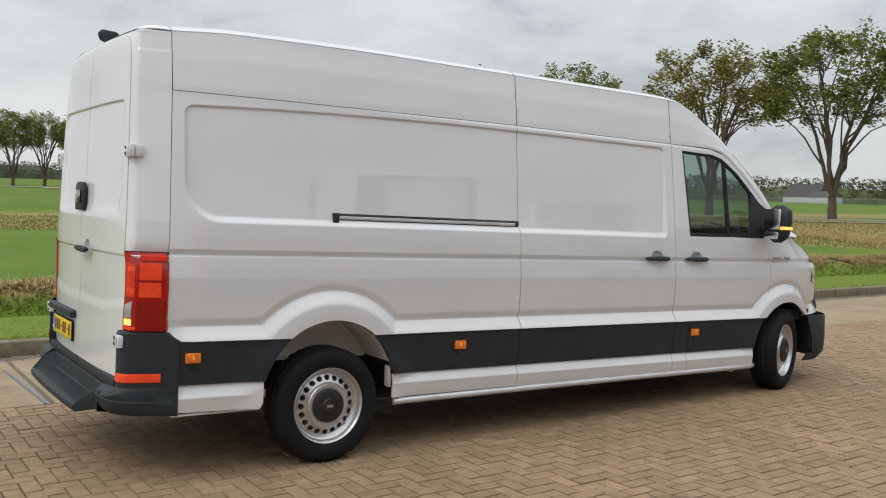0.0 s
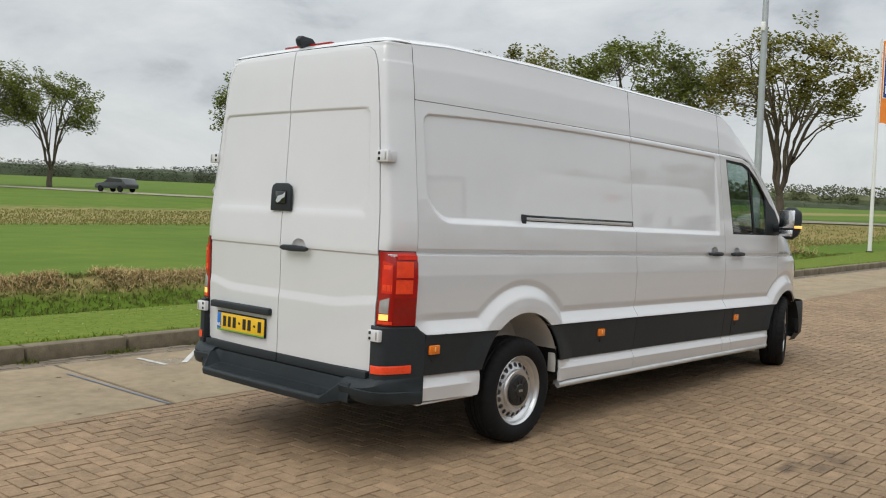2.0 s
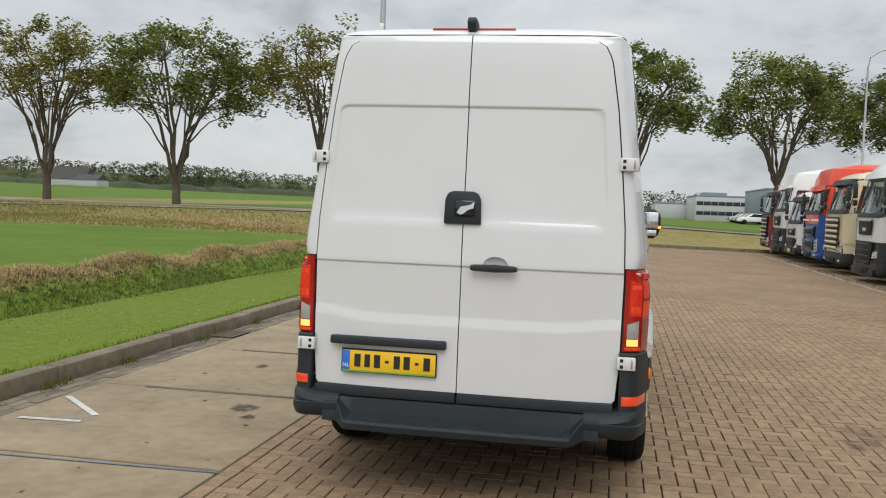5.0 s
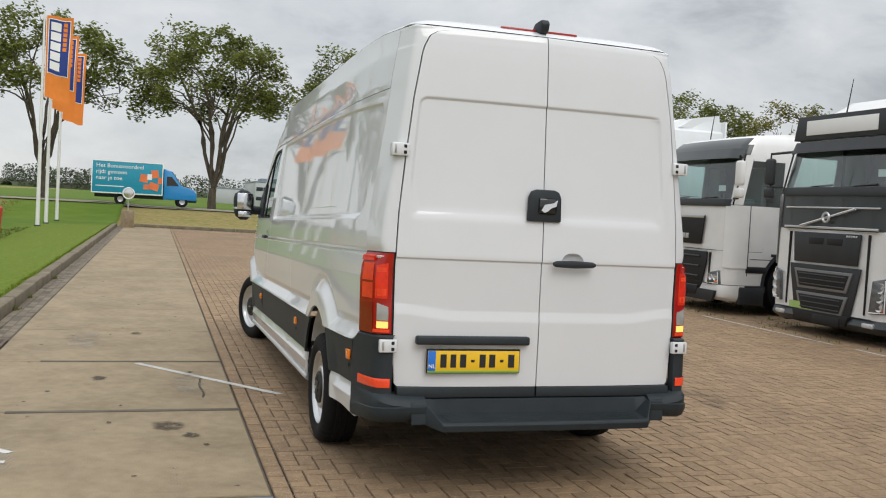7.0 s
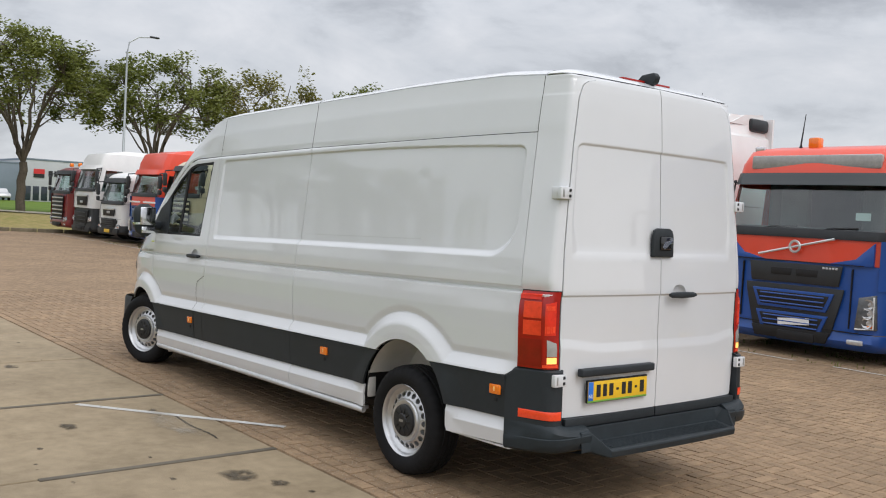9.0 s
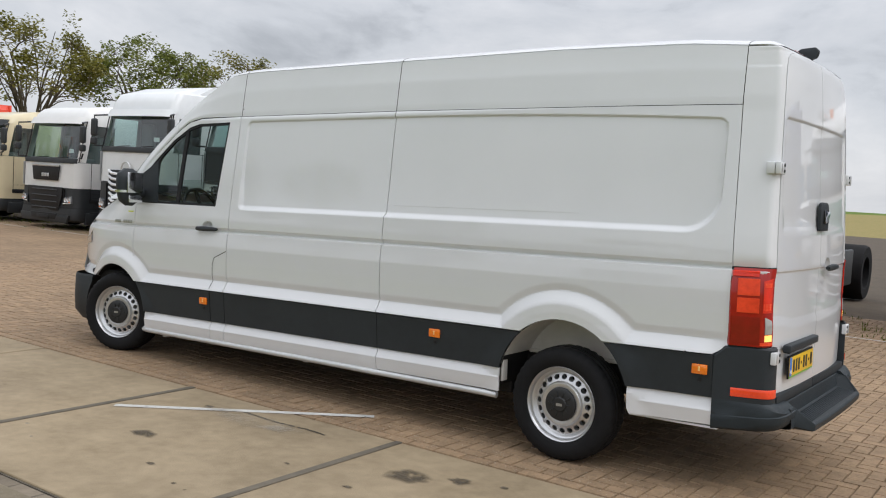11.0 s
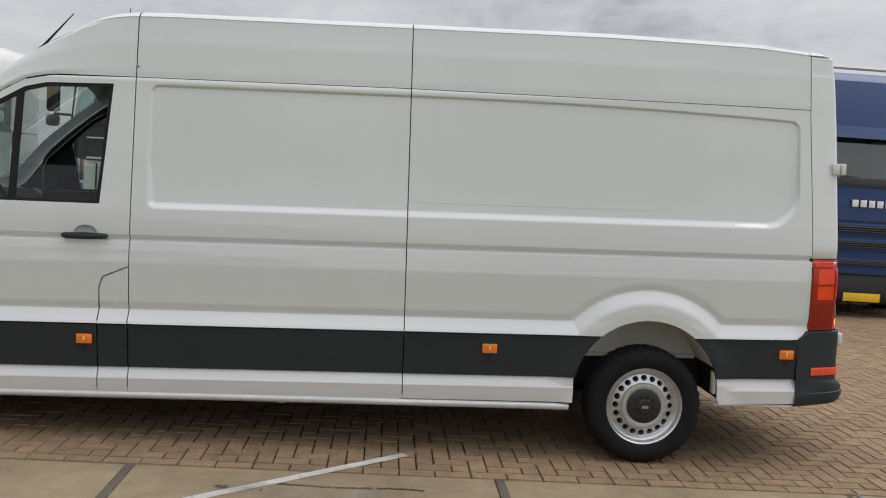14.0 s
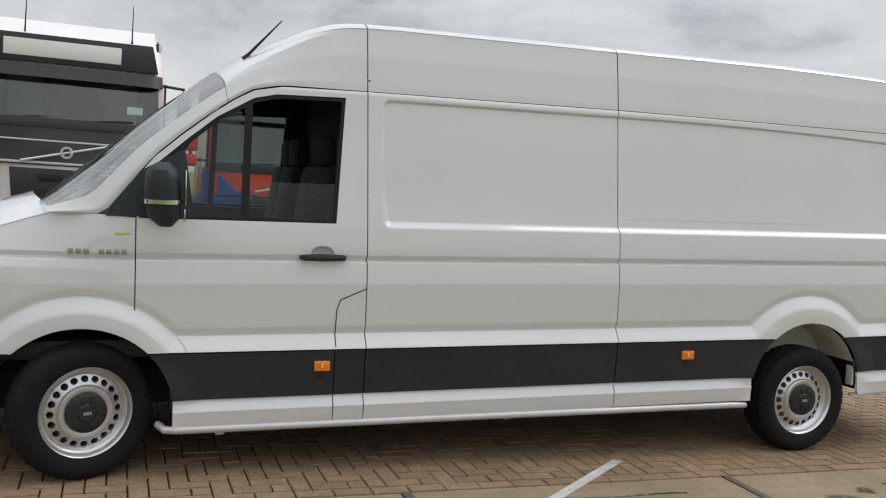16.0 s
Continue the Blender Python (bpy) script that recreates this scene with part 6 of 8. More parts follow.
        tube(bm, [(s * (lx[0] + 0.02), 0.055, zl0 + 0.02), (s * (lx[1] - 0.01), y0, zl0 + 0.035), (s * (lx[1] - 0.02), y0, zl1 - 0.03)], 0.011, 5)
        part("light_strip", bm, WHITEINK, hl)
        part("indicator", boxbm((s * (lx[1] - 0.05), 0.040 - 0.45 * max(0, lx[1] - 1.0) ** 1.2, zl0 + 0.065), (0.07, 0.04, 0.03), 0.01), AMBER, hl)
        # corner deflector, gaps and door seams
        bm = bmesh.new()
        loft(bm, [[(s * (w - 0.10), -0.01, z), (s * (w - 0.015), -0.10, z), (s * (w + 0.016), -0.24, z), (s * (w + 0.018), -0.42, z)] for z in ((z2 + 0.01 if lower is DARKTRIM else max(zl1, z1) + 0.05), (z2 + z3) / 2 if lower is DARKTRIM else (z1 + z3) / 2 + 0.1, z3 - 0.03)])
        part("corner_deflector", bm, upper if lower is DARKTRIM else lower, t)
        part("panel_gap", boxbm((s * (w + 0.0185), -0.425, (z1 + z3) / 2 + 0.08), (0.006, 0.014, z3 - z1 - 0.16)), GRILLE, t)
        part("panel_gap", boxbm((s * (w + 0.002), -0.80, z2 - 0.13), (0.006, 0.62, 0.012)), GRILLE, t)
        part("panel_gap", boxbm((s * 0.80, yf - 0.055, (z1 + z2) / 2), (0.012, 0.06, max(0.1, z2 - z1 - 0.1))), GRILLE, t)
        for k in range(2):
            part("foot_step", boxbm((s * (w - 0.005), -0.62, zb + 0.22 + 0.33 * k), (0.05, 0.42, 0.11), 0.02), GRILLE, t)
        part("fog_lamp", boxbm((s * 0.90, 0.025, zb + 0.12), (0.22, 0.05, 0.07), 0.02), LAMPGLASS, t)
    bm = bmesh.new()
    prism(bm, [(-0.58, zb + 0.20), (0.58, zb + 0.20), (0.52, zb + 0.05), (-0.52, zb + 0.05)], 0.05, 0.088, "xz", 0.01)
    part("bumper_intake", bm, GRILLE, t)
    part("bumper_gap", boxbm((0, 0.052, z1 + 0.004), (1.9, 0.02, 0.012)), GRILLE, t)
    part("band_gap", boxbm((0, 0.025, z2 - 0.002), (1.9, 0.02, 0.010)), GRILLE, t)
    part("plate_holder", boxbm((style.get("px", 0.0), 0.090, zb + 0.10), (0.54, 0.02, 0.12), 0.006), style.get("plate", GRILLE), t)
    # black box fills the cab's underside, its colour standing in for shade
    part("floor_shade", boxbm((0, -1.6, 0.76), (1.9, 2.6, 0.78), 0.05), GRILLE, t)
    return t, plate


def emblem_ring(t, z, r=0.11, bar=False, x=0.0):
    bm = bmesh.new()
    lathe(bm, [(r + 0.018 * math.cos(a), 0.018 * math.sin(a)) for a in [2 * math.pi * k / 6 for k in range(7)]], 24, "y", (x, 0.075, z))
    if bar:
        tube(bm, [(x + 0.55, 0.06, z - 0.13), (x - 0.55, 0.06, z + 0.13)], 0.017, 6)
    part("emblem", bm, SILVER, t, "plain silver ring emblem")


def spoiler(t, m, z, h=0.45, w=1.1):
    bm = bmesh.new()
    loft(bm, [[(-w, -1.1, z - 0.1), (w, -1.1, z - 0.1)], [(-w * 0.98, -1.5, z + h * 0.55), (w * 0.98, -1.5, z + h * 0.55)], [(-w * 0.95, -2.1, z + h), (w * 0.95, -2.1, z + h)], [(-w * 0.95, -2.14, z - 0.1), (w * 0.95, -2.14, z - 0.1)]])
    for s in (1, -1):
        vs = [bm.verts.new(p) for p in ((s * w, -1.1, z - 0.1), (s * w * 0.98, -1.5, z + h * 0.55), (s * w * 0.95, -2.1, z + h), (s * w * 0.95, -2.14, z - 0.1))]
        bm.faces.new(vs)
    part("roof_deflector", bm, m, t)


def whip(t, x, z, h=0.6, y=-0.7):
    bm = bmesh.new()
    tube(bm, [(x, y, z - 0.02), (x, y, z + 0.05), (x, y - 0.08, z + h)], [0.03, 0.012, 0.005], 6)
    part("antenna", bm, GRILLE, t)


def beacon(t, x, z, y=-0.62):
    part("beacon", boxbm((x, y, z + 0.07), (0.17, 0.15, 0.16), 0.03), AMBER, t, "amber roof beacon")


def roof_lamps(t, z, y, xs=(0.85, -0.85)):
    for x in xs:
        part("roof_lamp", boxbm((x, y, z), (0.16, 0.06, 0.07), 0.015), LAMPGLASS, t)

# ---- the row of tractor units ----
STRIPEYELLOW = mat("amber_yellow_stripe", (0.62, 0.34, 0.05), 0.5, var=0.08)
t, plate = rig(-4.05, "dark blue tractor unit with a high roof, on the yard's edge", P_BLUE, P_BLUE, P_BLUE, P_BLUE, DARKTRIM,
               dict(face="twin", rows=((1.18, 1.35), (0.96, 1.13), (0.74, 0.85)), gpaint=P_BLUE, gw=0.80, lamps=(0.70, 0.90), lx=(0.84, 1.16), visor=P_BLUE, plate=PLATEYELLOW, px=0.1, skirt=DARKTRIM),
               (0.20, 0.62, 1.38, 1.90, 2.62, 3.44, 3.58), cy=-6.3)
spoiler(t, P_BLUE, 3.54, 0.20)
for k in range(6):
    plate("name_bar", [(-0.36 + 0.122 * k, 1.58), (-0.27 + 0.122 * k, 1.58), (-0.27 + 0.122 * k, 1.68), (-0.36 + 0.122 * k, 1.68)], WHITEINK, 0.045, 0.02)
for s in (1, -1):
    up = plate("upper_lamp", [(s * 1.02, 1.75), (s * 0.67, 1.65), (s * 0.62, 1.47), (s * 0.98, 1.47)], BLACKGLOSS, 0.030, 0.05)
    plate("lamp_strip", [(s * 1.02, 1.755), (s * 0.68, 1.655), (s * 0.70, 1.595), (s * 1.02, 1.655)], LAMPGLASS, 0.045, 0.04)
    plate("fog_lamp", [(s * 0.98, 0.60), (s * 0.74, 0.58), (s * 0.74, 0.51), (s * 0.98, 0.52)], LAMPGLASS, 0.035, 0.03)
    bm = bmesh.new()
    prism(bm, [(s * 0.66, 2.90), (s * 0.95, 2.93), (s * 0.93, 3.05), (s * 0.76, 3.05)], -0.30, -0.20, "xz", 0.012)
    part("roof_lamp", bm, LAMPGLASS, t)
    part("yellow_stripe", boxbm((s * 1.243, -1.05, 1.26), (0.010, 1.5, 0.055)), STRIPEYELLOW, t)
    panel = part("chassis_panel", boxbm((s * 1.12, -3.75, 0.78), (0.05, 2.5, 0.56), 0.02), DARKTRIM, t)
    part("yellow_stripe", boxbm((s * 1.148, -3.75, 1.0), (0.010, 2.4, 0.06)), STRIPEYELLOW, panel)
    part("chassis_step", boxbm((s * 1.10, -3.75, 1.075), (0.16, 2.5, 0.03), 0.008), SILVERDARK, panel)
bm = bmesh.new()
tube(bm, [(-0.95, -0.60, 3.52), (-0.9, -0.58, 3.60), (0.9, -0.58, 3.60), (0.95, -0.60, 3.52)], 0.028, 8)
part("roof_bar", bm, SILVER, t, "bright tubular roof bar")

t, plate = rig(-0.66, "white tractor unit with green bands and a chrome-barred grille", P_WHITE, P_WHITE, P_WHITE, P_WHITE, P_GREEN,
               dict(face="slats", n=6, grille=(0.50, 1.26), gw=0.74, bar=0.013, dip=0.03, lamps=(0.46, 0.76), lx=(0.80, 1.12), visor=P_GREY, px=0.25),
               (0.22, 0.50, 1.58, 2.04, 2.73, 3.15, 3.28), mirror_mat=P_WHITE)
spoiler(t, P_WHITE, 3.18, 0.30)
roof_lamps(t, 3.0, -0.28)
plate("green_band", [(-1.17, 1.64), (1.17, 1.64), (1.17, 1.90), (-1.17, 1.90)], P_GREEN, 0.034, 0.02)
for s in (1, -1):
    part("green_band_side", boxbm((s * 1.236, -0.75, 1.77), (0.008, 1.2, 0.26)), P_GREEN, t)
    plate("green_lip", [(s * 0.80, 0.78), (s * 1.12, 0.80), (s * 1.12, 0.88), (s * 0.78, 0.88)], P_GREEN, 0.015, 0.03)
    fl = part("mud_flap", boxbm((s * 0.80, -0.25, 0.22), (0.52, 0.02, 0.24), 0.004), GRILLE, t)
    part("flap_bar", boxbm((s * 0.80, -0.237, 0.25), (0.36, 0.006, 0.06)), WHITEINK, fl)
    plate("corner_vane", [(s * 1.03, 1.56), (s * 1.08, 1.56), (s * 1.10, 1.05), (s * 1.03, 1.02)], P_WHITE, 0.05, 0.05)
plate("grille_surround", [(-0.80, 1.57), (0.80, 1.57), (0.77, 0.95), (0.58, 0.46), (-0.58, 0.46), (-0.77, 0.95)], DARKTRIM, 0.052, 0.03)
plate("name_plate", [(-0.66, 1.53), (0.66, 1.53), (0.64, 1.27), (-0.64, 1.27)], SILVER, 0.095, 0.02)
for k in range(3):
    plate("name_bar", [(-0.12 + 0.115 * k, 1.35), (-0.03 + 0.115 * k, 1.35), (-0.03 + 0.115 * k, 1.45), (-0.12 + 0.115 * k, 1.45)], DARKTRIM, 0.10, 0.01)
beacon(t, -0.72, 3.20, -0.9)
bm = bmesh.new()
tube(bm, [(-0.95, -0.55, 3.25), (-0.95, -1.0, 3.25)], 0.07, 12)
part("horn", bm, SILVER, t)
part("L_disc", boxbm((-0.78, 0.045, 0.50), (0.13, 0.02, 0.13), 0.05), WHITEINK, t)
plate("screen_board", [(-0.35, 2.07), (0.15, 2.07), (0.15, 2.16), (-0.35, 2.16)], BLACKINK, -0.04, 0.01)

t, plate = rig(3.24, "orange-red and blue tractor unit with an amber beacon", P_RED, P_MIDBLUE, P_RED, P_RED, P_MIDBLUE,
               dict(face="wide", panels=((1.00, 1.27), (0.30, 0.97)), slat=P_MIDBLUE, slat2=P_MIDBLUE, lamps=(0.46, 0.94), lx=(0.88, 1.12), visor=P_GREY, px=-0.1),
               (0.18, 0.42, 1.30, 1.66, 2.42, 2.90, 2.98), mirror_mat=P_RED)
plate("blue_corner", [(1.06, 1.60), (1.06, 1.29), (0.40, 1.29), (0.82, 1.38)], P_MIDBLUE, 0.006, 0.05)
plate("blue_corner", [(-1.06, 1.60), (-1.06, 1.29), (-0.40, 1.29), (-0.82, 1.38)], P_MIDBLUE, 0.006, 0.05)
emblem_ring(t, 1.50, 0.075, True)
part("roof_light_box", boxbm((0, -0.30, 2.68), (1.9, 0.10, 0.20), 0.03), CLEARLENS, t)
part("paper_strip", boxbm((-0.1, 0.09, 0.47), (0.46, 0.004, 0.09), 0.0, m=Matrix.Rotation(radians(5), 4, "Y")), PAPER, t)
beacon(t, 0.25, 2.92, -0.75)
whip(t, 0.45, 2.92, 0.5)
roof_lamps(t, 2.9, -0.55, (1.0, -1.0))

t, plate = rig(6.25, "white tractor unit with a dark grey face and visor", P_WHITE, P_WHITE, P_WHITE, P_GREY, P_GREY,
               dict(face="wide", panels=((1.06, 1.50), (0.30, 1.03)), slat=SILVERDARK, slat2=DARKTRIM, lamps=(0.44, 0.94), lx=(0.90, 1.14), visor=DARKTRIM, px=-0.15),
               (0.16, 0.36, 1.55, 2.07, 2.75, 3.25, 3.55))
spoiler(t, P_WHITE, 3.5, 0.12)
plate("roof_board_frame", [(-1.10, 2.88), (1.10, 2.88), (1.02, 3.24), (-1.02, 3.24)], DARKTRIM, -0.16, 0.10)
plate("roof_board", [(-0.62, 2.95), (0.82, 2.95), (0.82, 3.17), (-0.62, 3.17)], PAPER, -0.15, 0.02)
plate("upper_trim", [(-0.95, 1.875), (0.95, 1.875), (0.95, 1.85), (-0.95, 1.85)], SILVER, 0.02, 0.03)
plate("lower_trim", [(-0.95, 1.59), (0.95, 1.59), (0.95, 1.555), (-0.95, 1.555)], SILVER, 0.03, 0.03)
emblem_ring(t, 1.72, 0.065, True)
part("dark_fairing", boxbm((0, -1.9, 3.42), (2.30, 0.5, 0.22), 0.06), DARKTRIM, t)
part("green_card", boxbm((0.40, 0.075, 0.42), (0.50, 0.01, 0.10)), mat("pale_green_card", (0.35, 0.5, 0.15), 0.6), t)
whip(t, 0.62, 3.30, 0.55)
whip(t, -0.75, 3.30, 0.55)

t, plate = rig(9.92, "white tractor unit with a dark roof and shield grille", P_WHITE, P_WHITE, P_GREY, P_WHITE, P_WHITE,
               dict(face="shield", shield=(1.18, 1.69), grille=(0.36, 1.06), lamps=(0.50, 0.76), lx=(0.80, 1.08), visor=P_GREY, px=0.0, flank=True),
               (0.24, 0.52, 1.10, 1.89, 2.75, 3.10, 3.16), mirror_mat=P_WHITE)
whip(t, 0.5, 3.05, 0.7)
t, plate = rig(13.30, "white tractor unit with a black grille and orange stripes", P_COOLWHITE, P_COOLWHITE, P_COOLWHITE, DARKTRIM, P_COOLWHITE,
               dict(face="slats", n=6, grille=(0.72, 1.36), gw=0.72, bar=0.026, slat=DARKTRIM, dip=0.05, lamps=(0.52, 0.82), lx=(0.82, 1.12), visor=P_COOLWHITE, px=0.0),
               (0.20, 0.62, 1.40, 2.10, 2.95, 3.50, 3.70))
emblem_ring(t, 1.56, 0.17)
plate("orange_mark", [(-0.30, 0.54), (0.16, 0.54), (0.16, 0.66), (-0.30, 0.66)], ORANGE, 0.045, 0.01)
plate("orange_mark", [(-0.16, 3.06), (0.30, 3.06), (0.30, 3.14), (-0.16, 3.14)], ORANGE, -0.15, 0.05)
plate("lower_intake", [(-0.66, 0.52), (0.66, 0.52), (0.60, 0.36), (-0.60, 0.36)], GRILLE, 0.055, 0.03)
spoiler(t, P_COOLWHITE, 3.62, 0.22)
whip(t, -0.5, 3.4, 0.5)
t, plate = rig(17.05, "pale grey-white tractor unit with white grille slats", P_COOLWHITE, DARKTRIM, P_COOLWHITE, P_COOLWHITE, DARKTRIM,
               dict(face="slats", n=7, grille=(0.66, 1.58), gw=0.70, bar=0.034, slat=P_COOLWHITE, dip=0.06, lamps=(0.62, 0.90), lx=(0.80, 1.08), visor=P_COOLWHITE),
               (0.20, 0.60, 1.30, 2.04, 2.92, 3.45, 3.62))
emblem_ring(t, 1.60, 0.17)
spoiler(t, P_COOLWHITE, 3.55, 0.2)
t, plate = rig(20.4, "white tractor unit with dark lower cab and shield grille", P_WHITE, DARKTRIM, P_WHITE, P_WHITE, DARKTRIM,
               dict(face="shield", shield=(1.22, 1.62), grille=(0.46, 1.06), lamps=(0.64, 0.86), lx=(0.80, 1.08), visor=P_WHITE),
               (0.20, 0.56, 1.05, 1.70, 2.73, 3.10, 3.18))
t, plate = rig(24.0, "cream tractor unit with slatted cream grille", P_CREAM, P_CREAM, P_CREAM, P_CREAM, DARKTRIM,
               dict(face="slats", n=6, grille=(0.70, 1.66), gw=0.74, bar=0.045, slat=P_CREAM, dip=0.0, lamps=(0.62, 0.84), lx=(0.80, 1.10), visor=DARKTRIM),
               (0.28, 0.62, 1.0, 1.78, 2.66, 2.95, 3.05))
t, plate = rig(27.3, "red and blue tractor unit with a dark visor", P_RED, P_MIDBLUE, P_RED, P_RED, P_MIDBLUE,
               dict(face="twin", rows=((1.0, 1.30), (0.56, 0.90)), gpaint=P_BLUE, gw=0.74, lamps=(0.50, 0.95), lx=(0.86, 1.12), visor=P_RED),
               (0.28, 0.50, 1.40, 1.75, 2.55, 3.25, 3.35))
plate("white_stripe", [(-1.18, 1.50), (1.18, 1.50), (1.18, 1.56), (-1.18, 1.56)], WHITEINK, 0.01, 0.02)
t, plate = rig(30.4, "small white low-roofed delivery cab", P_WHITE, P_WHITE, P_WHITE, P_WHITE, DARKTRIM,
               dict(face="shield", shield=(0.95, 1.22), grille=(0.55, 0.85), lamps=(0.50, 0.66), lx=(0.74, 1.04), visor=DARKTRIM, plate=PLATEYELLOW),
               (0.30, 0.62, 0.86, 1.40, 2.25, 2.55, 2.65))
t, plate = rig(33.5, "tall white tractor unit with dark lower cab", P_WHITE, DARKTRIM, P_WHITE, P_WHITE, DARKTRIM,
               dict(face="shield", shield=(1.26, 1.66), grille=(0.46, 1.06), lamps=(0.64, 0.86), lx=(0.80, 1.08), visor=P_WHITE),
               (0.26, 0.62, 1.16, 1.84, 2.75, 3.35, 3.45))
t, plate = rig(36.6, "dark red tractor unit with chrome grille bars", P_DARKRED, P_DARKRED, P_DARKRED, P_DARKRED, P_DARKRED,
               dict(face="slats", n=6, grille=(0.60, 1.60), gw=0.74, bar=0.03, slat=SILVER, dip=0.0, lamps=(0.52, 0.74), lx=(0.80, 1.10), visor=DARKTRIM),
               (0.28, 0.60, 1.0, 1.70, 2.55, 2.80, 2.86))
beacon(t, 0.5, 2.84)
beacon(t, -0.6, 2.84)

# ---- a second row behind: two cabs and a curtain-sided trailer ----
t, plate = rig(-2.35, "white day-cab tractor unit standing behind the front row", P_WHITE, P_WHITE, P_WHITE, P_WHITE, DARKTRIM,
               dict(face="slats", n=4, grille=(0.60, 1.20), gw=0.7, px=0.0), (0.25, 0.55, 1.30, 1.75, 2.40, 2.62, 2.72), grp="tractor units behind", mirror_mat=DARKTRIM, cy=-14.6)
t, plate = rig(-5.6, "small white tractor unit with a dark windscreen, behind the front row", P_WHITE, P_WHITE, P_WHITE, P_WHITE, DARKTRIM,
               dict(face="slats", n=4, grille=(0.60, 1.10), gw=0.7, px=0.0), (0.25, 0.55, 1.20, 1.55, 2.25, 2.45, 2.55), grp="tractor units behind", mirror_mat=DARKTRIM, cy=-18.6)
TARP = mat("blue_curtain_tarpaulin", (0.035, 0.17, 0.30), 0.55, var=0.12, scale=1.2, bump=0.3, bscale=3)
t = thing("curtain_trailer", Matrix.Translation((-10.2, -21.0, 0)) @ Euler((0, 0, radians(-38))).to_matrix().to_4x4(), "blue curtain-sided trailer with an orange stripe", "trailer")
bm = bmesh.new()
xs = [-5 + 0.25 * k for k in range(41)]
loft(bm, [[(x, 1.22 + 0.018 * math.sin(x * 9), 1.15), (x, 1.24 + 0.012 * math.sin(x * 9), 2.4), (x, 1.22, 3.72), (x, -1.22, 3.72), (x, -1.24, 2.4), (x, -1.22, 1.15)] for x in xs], closed=True, cap=True)
body = part("curtain", bm, TARP, t)
for s in (1, -1):
    part("orange_stripe", boxbm((0, s * 1.252, 1.75), (9.8, 0.012, 0.14)), ORANGE, body)
    part("roof_rail", boxbm((0, s * 1.22, 3.74), (10.05, 0.08, 0.10), 0.02), SILVER, t)
    part("side_rail", boxbm((0, s * 1.20, 1.08), (10.05, 0.08, 0.14), 0.02), DARKTRIM, t)
    for wx in (-3.6, -2.4, -1.2):
        bm = bmesh.new()
        lathe(bm, [(0.0, 0.10), (0.26, 0.12), (0.30, 0.17), (0.48, 0.17), (0.50, 0.10), (0.50, -0.15)], 28, "y")
        bmesh.ops.transform(bm, matrix=Matrix.Translation((wx, s * 1.0, 0.50)) @ Matrix.Diagonal((1, s, 1, 1)), verts=bm.verts)
        bmesh.ops.recalc_face_normals(bm, faces=bm.faces)
        part("wheel", bm, RUBBER, t)
    part("support_leg", boxbm((3.0, s * 0.8, 0.55), (0.16, 0.16, 1.1), 0.02), DARKTRIM, t)
part("under_frame", boxbm((0, 0, 0.95), (9.8, 0.9, 0.18), 0.02), DARKTRIM, t)

# ---------- trees ----------
BARK = mat("grey_brown_bark", (0.105, 0.085, 0.062), 0.95, var=0.35, scale=9, bump=0.6, bscale=25)
LEAF = leafy(mat("green_leaves", (0.135, 0.165, 0.036), 0.6, var=0.3, scale=0.5, island=0.34, col2=(0.215, 0.230, 0.058)))
LEAFYELLOW = leafy(mat("yellowing_leaves", (0.150, 0.160, 0.033), 0.6, var=0.3, scale=0.5, island=0.34, col2=(0.275, 0.225, 0.055)))
FARLEAF = mat("distant_tree_foliage", (0.078, 0.094, 0.060), 0.95, var=0.3, scale=0.05, island=0.10, col2=(0.108, 0.124, 0.078), spec=0.1)
POPLARLEAF = mat("distant_poplar_foliage", (0.110, 0.125, 0.066), 0.95, var=0.3, scale=0.05, island=0.14, col2=(0.165, 0.175, 0.090), spec=0.1)


